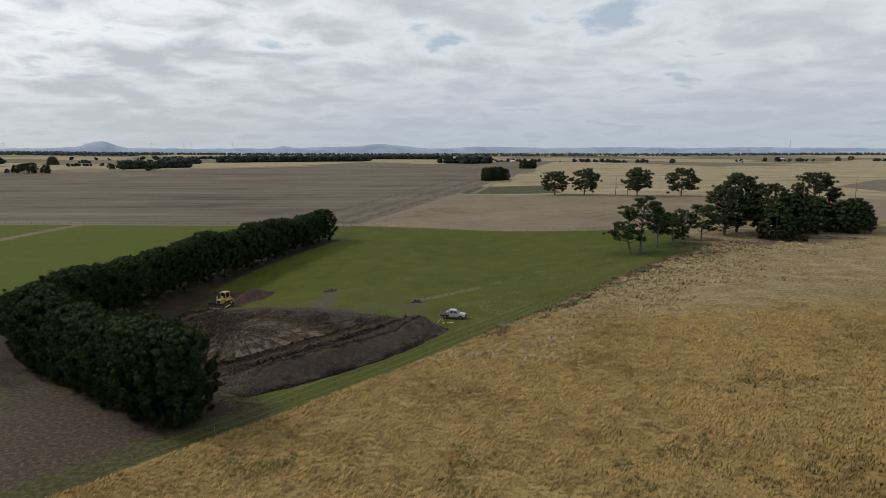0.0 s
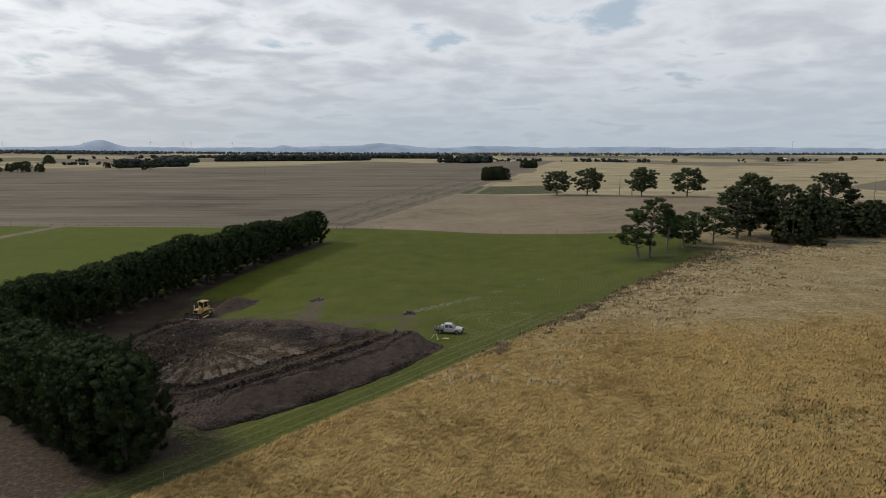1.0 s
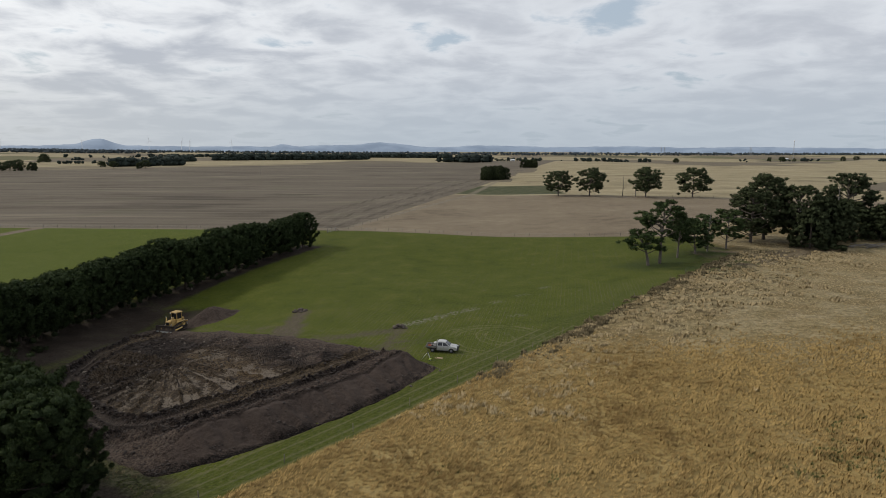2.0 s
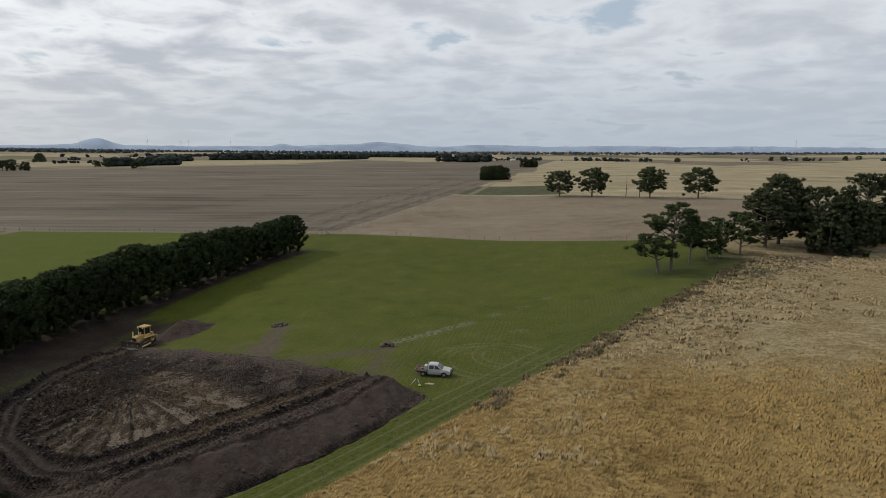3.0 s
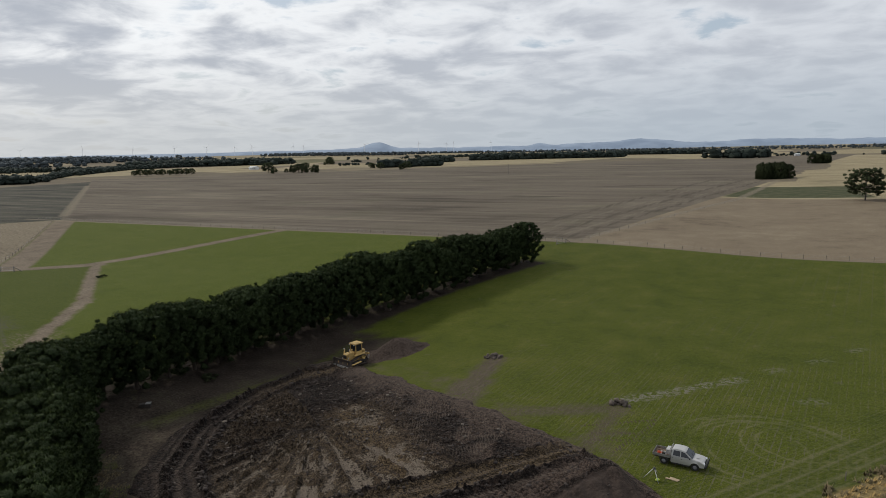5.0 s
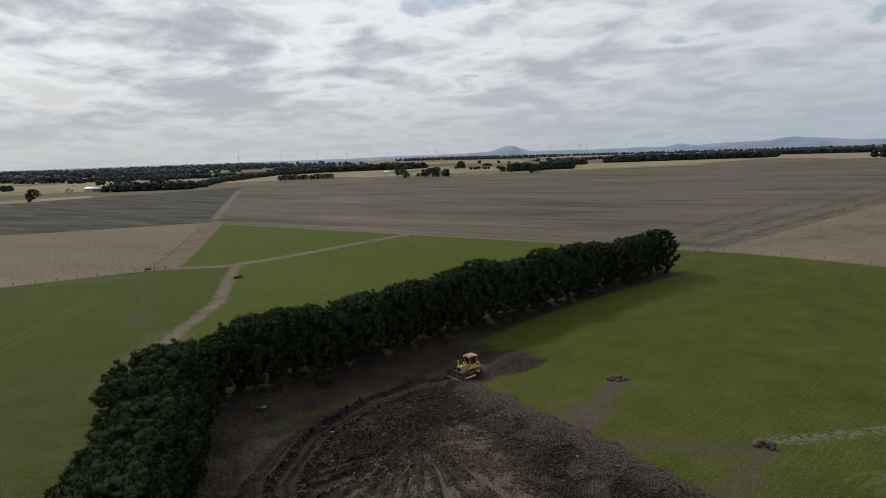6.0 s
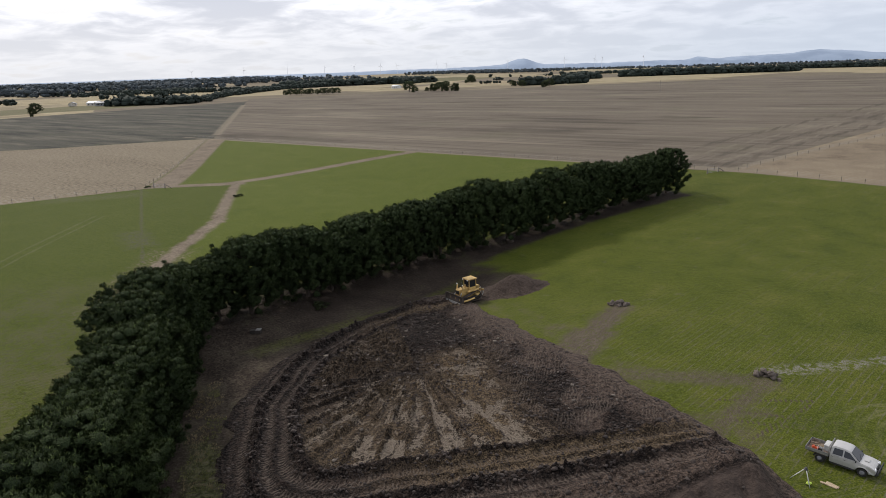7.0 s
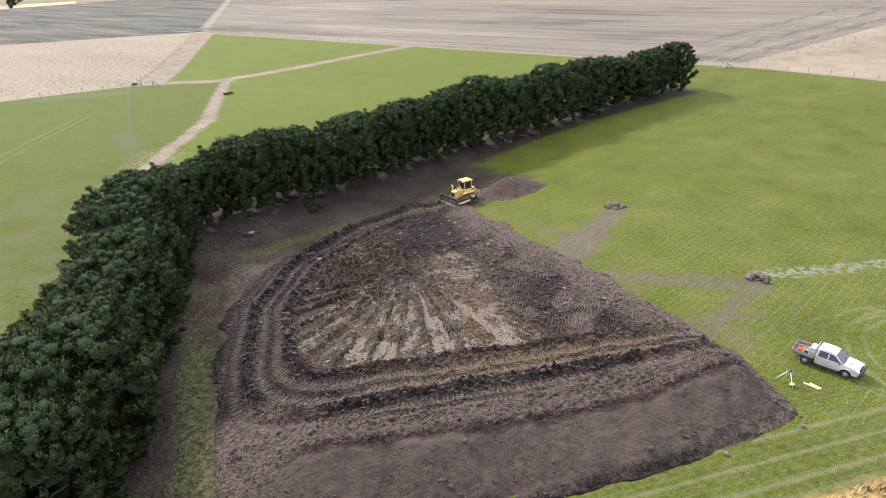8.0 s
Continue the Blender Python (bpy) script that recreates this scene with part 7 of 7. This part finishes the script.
def build_shrubs():
    rng = np.random.default_rng(55)
    shrub = crown_mesh(MAT_CYPRESS, rng, rng.normal(size=(14, 3)) * np.array((0.8, 0.5, 0.2)) + np.array((0, 0, 0.5)), rng.uniform(0.3, 0.6, 14), 40, 0.3, 0.7, 0.8)
    stem = mesh_of("trunk", *tube([(0, 0, -0.2), (0, 0, 0.6)], (0.08, 0.04), 5), MAT_BARK)
    for x, y, s, label in ((-146.0, 164.4, 0.75, "low dark shrub beside a track junction"), (-183.5, 159.5, 0.6, "small dark shrub beside a gate post"), (-71.5, 125.0, 0.9, "low green shrub at the foot of pines"),
                           (104.5, 203.5, 2.2, "low dark shrub beside a grove")):
        plant("shrub", (stem, shrub), x, y, x * 13, (s, s, s * 0.6), label, "low shrubs", category="shrub")
    # heap of dead branches beside the grove
    heap = thing("branch_heap", at_ground(117, 207), "long heap of grey dead branches and logs on dry grass", "branches")
    for k in range(46):
        x, y = rng.normal() * 4.8, rng.normal() * 1.1
        a, long = rng.normal() * 0.5, rng.uniform(1.5, 4.5)
        h = max(0.1, 1.0 - abs(x) * 0.1) * rng.uniform(0.1, 1.1)
        d = Vector((math.cos(a), math.sin(a), rng.normal() * 0.14)) * long * 0.5
        c = Vector((x, y, h + 0.1))
        r = rng.uniform(0.05, 0.17)
        part("branch", mesh_of("branch", *tube([c - d, c + Vector((0, 0, 0.1)), c + d], (r, r * 0.8, r * 0.4), 5), MAT_DEADWOOD), None, heap)
    pole = thing("power_pole", at_ground(-218, 700), "lone far timber power pole in a fallow paddock", "pole")
    part("pole", mesh_of("pole", *tube([(0, 0, -0.5), (0, 0, 11)], (0.22, 0.16), 8), MAT_POST), None, pole)
    part("cross_arm", block(2.2, 0.14, 0.14, 0, 0, 10.3, 0.02), MAT_POST, pole)


build_shrubs()


# ---- grass ----
def straw_material(name, a, b, c):
    material, n, s = surface(name)
    geo = n.node("ShaderNodeNewGeometry")
    wide = n.math("ADD", n.math("MULTIPLY", n.noise(geo.outputs["Position"], 0.07, 4, 0.55), 0.60), n.math("MULTIPLY", n.noise(geo.outputs["Position"], 0.45, 4, 0.6), 0.40))
    isle = geo.outputs["Random Per Island"]
    col = n.mix(n.ramp(n.math("ADD", n.math("MULTIPLY", isle, 0.12), n.math("MULTIPLY", wide, 0.88)), 0.40, 0.58), a, b)
    col = n.mix(n.ramp(isle, 0.72, 1.0, 0, 0.25), col, c)
    n.put(s.inputs["Base Color"], col)
    s.inputs["Roughness"].default_value = 0.8
    s.inputs["Specular IOR Level"].default_value = 0.15
    return material


MAT_STRAW = straw_material("dry_straw", (0.205, 0.130, 0.047), (0.395, 0.268, 0.102), (0.455, 0.330, 0.145))
MAT_PALESTRAW = straw_material("bleached_straw", (0.290, 0.218, 0.112), (0.400, 0.312, 0.176), (0.45, 0.360, 0.212))
MAT_WEED = straw_material("brown_weed", (0.105, 0.084, 0.044), (0.175, 0.138, 0.078), (0.225, 0.180, 0.106))
MAT_GREENTUFT = straw_material("green_tuft", (0.072, 0.078, 0.024), (0.122, 0.122, 0.042), (0.175, 0.165, 0.07))


def dry_side(x, y):
    """Metres into the dry grass from its straight western edge."""
    return (1.262 * x - y + 101.84) / 1.61


def tufts(name, rng, x, y, high, blades, wide, lean, material, label):
    """Tussocks of bent blades as one mesh."""
    m = len(x)
    root = np.stack((x, y, land(x, y) - 0.03), axis=1)[:, None]
    a = rng.uniform(0, 2 * np.pi, (m, blades))
    out = np.stack((np.cos(a), np.sin(a), 0 * a), axis=2)
    tall = high[:, None, None] * rng.uniform(0.6, 1.15, (m, blades, 1))
    foot = root + out * wide * rng.uniform(0.2, 1.6, (m, blades, 1)) * np.array((1, 1, 0))
    side = np.stack((-np.sin(a), np.cos(a), 0 * a), axis=2) * wide * 0.5 * rng.uniform(0.6, 1.3, (m, blades, 1))
    bend = out * tall * 0.35 + np.array(lean) * tall
    tip = foot + bend + np.array((0, 0, 1.0)) * tall
    quad = np.stack((foot - side, foot + side, tip), axis=2)
    face = np.cross(quad[:, :, 1] - quad[:, :, 0], quad[:, :, 2] - quad[:, :, 0])
    turn = (face * np.array((0.4, -0.7, 0.6))).sum(axis=2) < 0
    quad[turn] = quad[turn][:, [1, 0, 2]]
    face[turn] *= -1
    shade = face / (np.linalg.norm(face, axis=2, keepdims=True) + 1e-9) * 0.24 + np.array((0, 0, 0.85))
    # the tops of the tussocks swell and dip together
    sx = fbm(x + 0.3, y, 1.9, 93, 2) - fbm(x - 0.3, y, 1.9, 93, 2)
    sy = fbm(x, y + 0.3, 1.9, 93, 2) - fbm(x, y - 0.3, 1.9, 93, 2)
    shade = shade - np.stack((sx, sy, 0 * sx), axis=1)[:, None] * 0.9
    shade /= np.linalg.norm(shade, axis=2, keepdims=True)
    f = np.arange(m * blades * 3).reshape(-1, 3)
    data = mesh_of(name, quad.reshape(-1, 3), f, material, True, np.repeat(shade.reshape(-1, 3), 3, axis=0))
    tagged(new(name, data), label, "grass", kind="stuff")


def build_grass():
    rng = np.random.default_rng(91)

    def scatter(count, x0, x1, y0, y1, keep):
        x, y = rng.uniform(x0, x1, count), rng.uniform(y0, y1, count)
        ok = keep(x, y)
        return x[ok], y[ok]

    def in_view(x, y):
        loose = rng.normal(size=len(x)) * 5
        return (np.abs(x) < 0.80 * (y + 9) + loose) & (y + loose < 215) & (rng.random(len(x)) < smooth(34, 51, y))

    # the near slope, thick and bent by the wind
    x, y = scatter(92000, -45, 72, 34, 130, lambda x, y: (dry_side(x, y) > 0.2) & in_view(x, y) & (rng.random(len(x)) > smooth(98, 126, y + 9 * fbm(x, y, 12, 69))))
    thick = np.maximum(0.12, 0.34 + 0.12 * fbm(x, y, 5, 71) + 0.20 * fbm(x, y, 1.9, 93, 2))
    tufts("dry_grass", rng, x, y, thick, 6, 0.12, (0.55, 0.22, 0), MAT_STRAW, "tall dry golden grass bent by wind")
    x, y = scatter(52000, -6, 150, 96, 215, lambda x, y: (dry_side(x, y) > 0.2) & (rng.random(len(x)) < smooth(96, 120, y + 9 * fbm(x, y, 12, 69))) & in_view(x, y) & (np.hypot(x - 112, y - 216) > 14) & (np.abs((x - 58) * 0.589 - (y - 174) * 0.808) > 4.5 + 1.5 * fbm(x, y, 3, 89)))
    pale = fbm(x, y, 14, 70) + 0.6 * (rng.random(len(x)) - 0.5) + 1.3 * smooth(100, 140, y) > 0.35
    high = 0.17 + 0.07 * fbm(x, y, 6, 72)
    tufts("dry_grass", rng, x[~pale], y[~pale], high[~pale], 5, 0.13, (0.5, 0.2, 0), MAT_STRAW, "dry golden grass on a gentle rise")
    tufts("dry_grass", rng, x[pale], y[pale], high[pale], 5, 0.13, (0.5, 0.2, 0), MAT_PALESTRAW, "pale dry grass on a gentle rise")
    # bleached seed heads and dark weeds beyond, thickest along the edge
    x, y = scatter(26000, -10, 130, 92, 200, lambda x, y: (dry_side(x, y) > 0.4) & (fbm(x, y, 7, 73) + 0.55 - dry_side(x, y) / 42 + smooth(110, 150, y) * 0.35 > 0.35) & in_view(x, y))
    clump = fbm(x, y, 1.5, 84) > 0.05
    x, y = x[clump], y[clump]
    tufts("bleached_tussocks", rng, x, y, 0.48 + 0.16 * fbm(x, y, 3, 74), 10, 0.26, (0.25, 0.08, 0), MAT_PALESTRAW, "pale bleached tussocks among dry grass")
    x, y = scatter(17000, -5, 125, 100, 200, lambda x, y: (dry_side(x, y) > 0.2) & (0.55 * fbm(x, y, 6, 75) + 0.9 * (rng.random(len(x)) - 0.5) + 0.46 - dry_side(x, y) / 27 + smooth(115, 150, y) * 0.35 > 0.60) & in_view(x, y))
    tufts("dark_weeds", rng, x, y, 0.30 + 0.10 * fbm(x, y, 3, 76), 9, 0.26, (0.05, 0.0, 0), MAT_WEED, "dark dead weeds among bleached tussocks")
    x, y = scatter(60000, -5, 75, 95, 195, lambda x, y: (np.abs(dry_side(x, y) - 1.0) < 1.5 + 1.2 * fbm(x, y, 4, 77)) & (fbm(x, y, 2.2, 80) > -0.1) & (y > 106 + 6 * fbm(x, y, 9, 78)))
    tufts("dark_weeds", rng, x, y, 0.42 + 0.25 * fbm(x, y, 1.6, 79), 9, 0.26, (0.0, 0.0, 0), MAT_WEED, "dark weeds along the edge of green pasture")
    # green tussocks in the near slope and short tufts in the pasture
    x, y = scatter(30000, -30, 60, 44, 92, lambda x, y: (dry_side(x, y) > 5) & (0.6 * fbm(x, y, 9, 81) + 0.5 * fbm(x, y, 2.0, 94) + 0.36 * (1 - smooth(55, 67, y)) + 0.42 * np.exp(-((x - 41) / 8) ** 2 - ((y - 81) / 6) ** 2) > 0.52) & in_view(x, y))
    tufts("green_tussocks", rng, x, y, 0.30 + 0.05 * fbm(x, y, 3, 82), 6, 0.10, (0.15, 0.05, 0), MAT_GREENTUFT, "dull green tussocks among dry grass")
    x, y = scatter(26000, -62, -20, 68, 106, lambda x, y: (np.abs((x + 50) * 0.56 + (y - 91.0) * 0.83) < 1.6 + 1.0 * fbm(x, y, 3, 85)) & (fbm(x, y, 1.4, 86) > -0.25) & (x < -27))
    hue = fbm(x, y, 2.2, 87) > 0.0
    tufts("green_tufts", rng, x[hue], y[hue], 0.17 + 0.05 * fbm(x[hue], y[hue], 2, 88), 5, 0.09, (0.1, 0.05, 0), MAT_GREENTUFT, "short green weeds beside dug earth")
    tufts("dry_tufts", rng, x[~hue], y[~hue], 0.17 + 0.05 * fbm(x[~hue], y[~hue], 2, 88), 5, 0.09, (0.1, 0.05, 0), MAT_WEED, "short brown weeds beside dug earth")


build_grass()
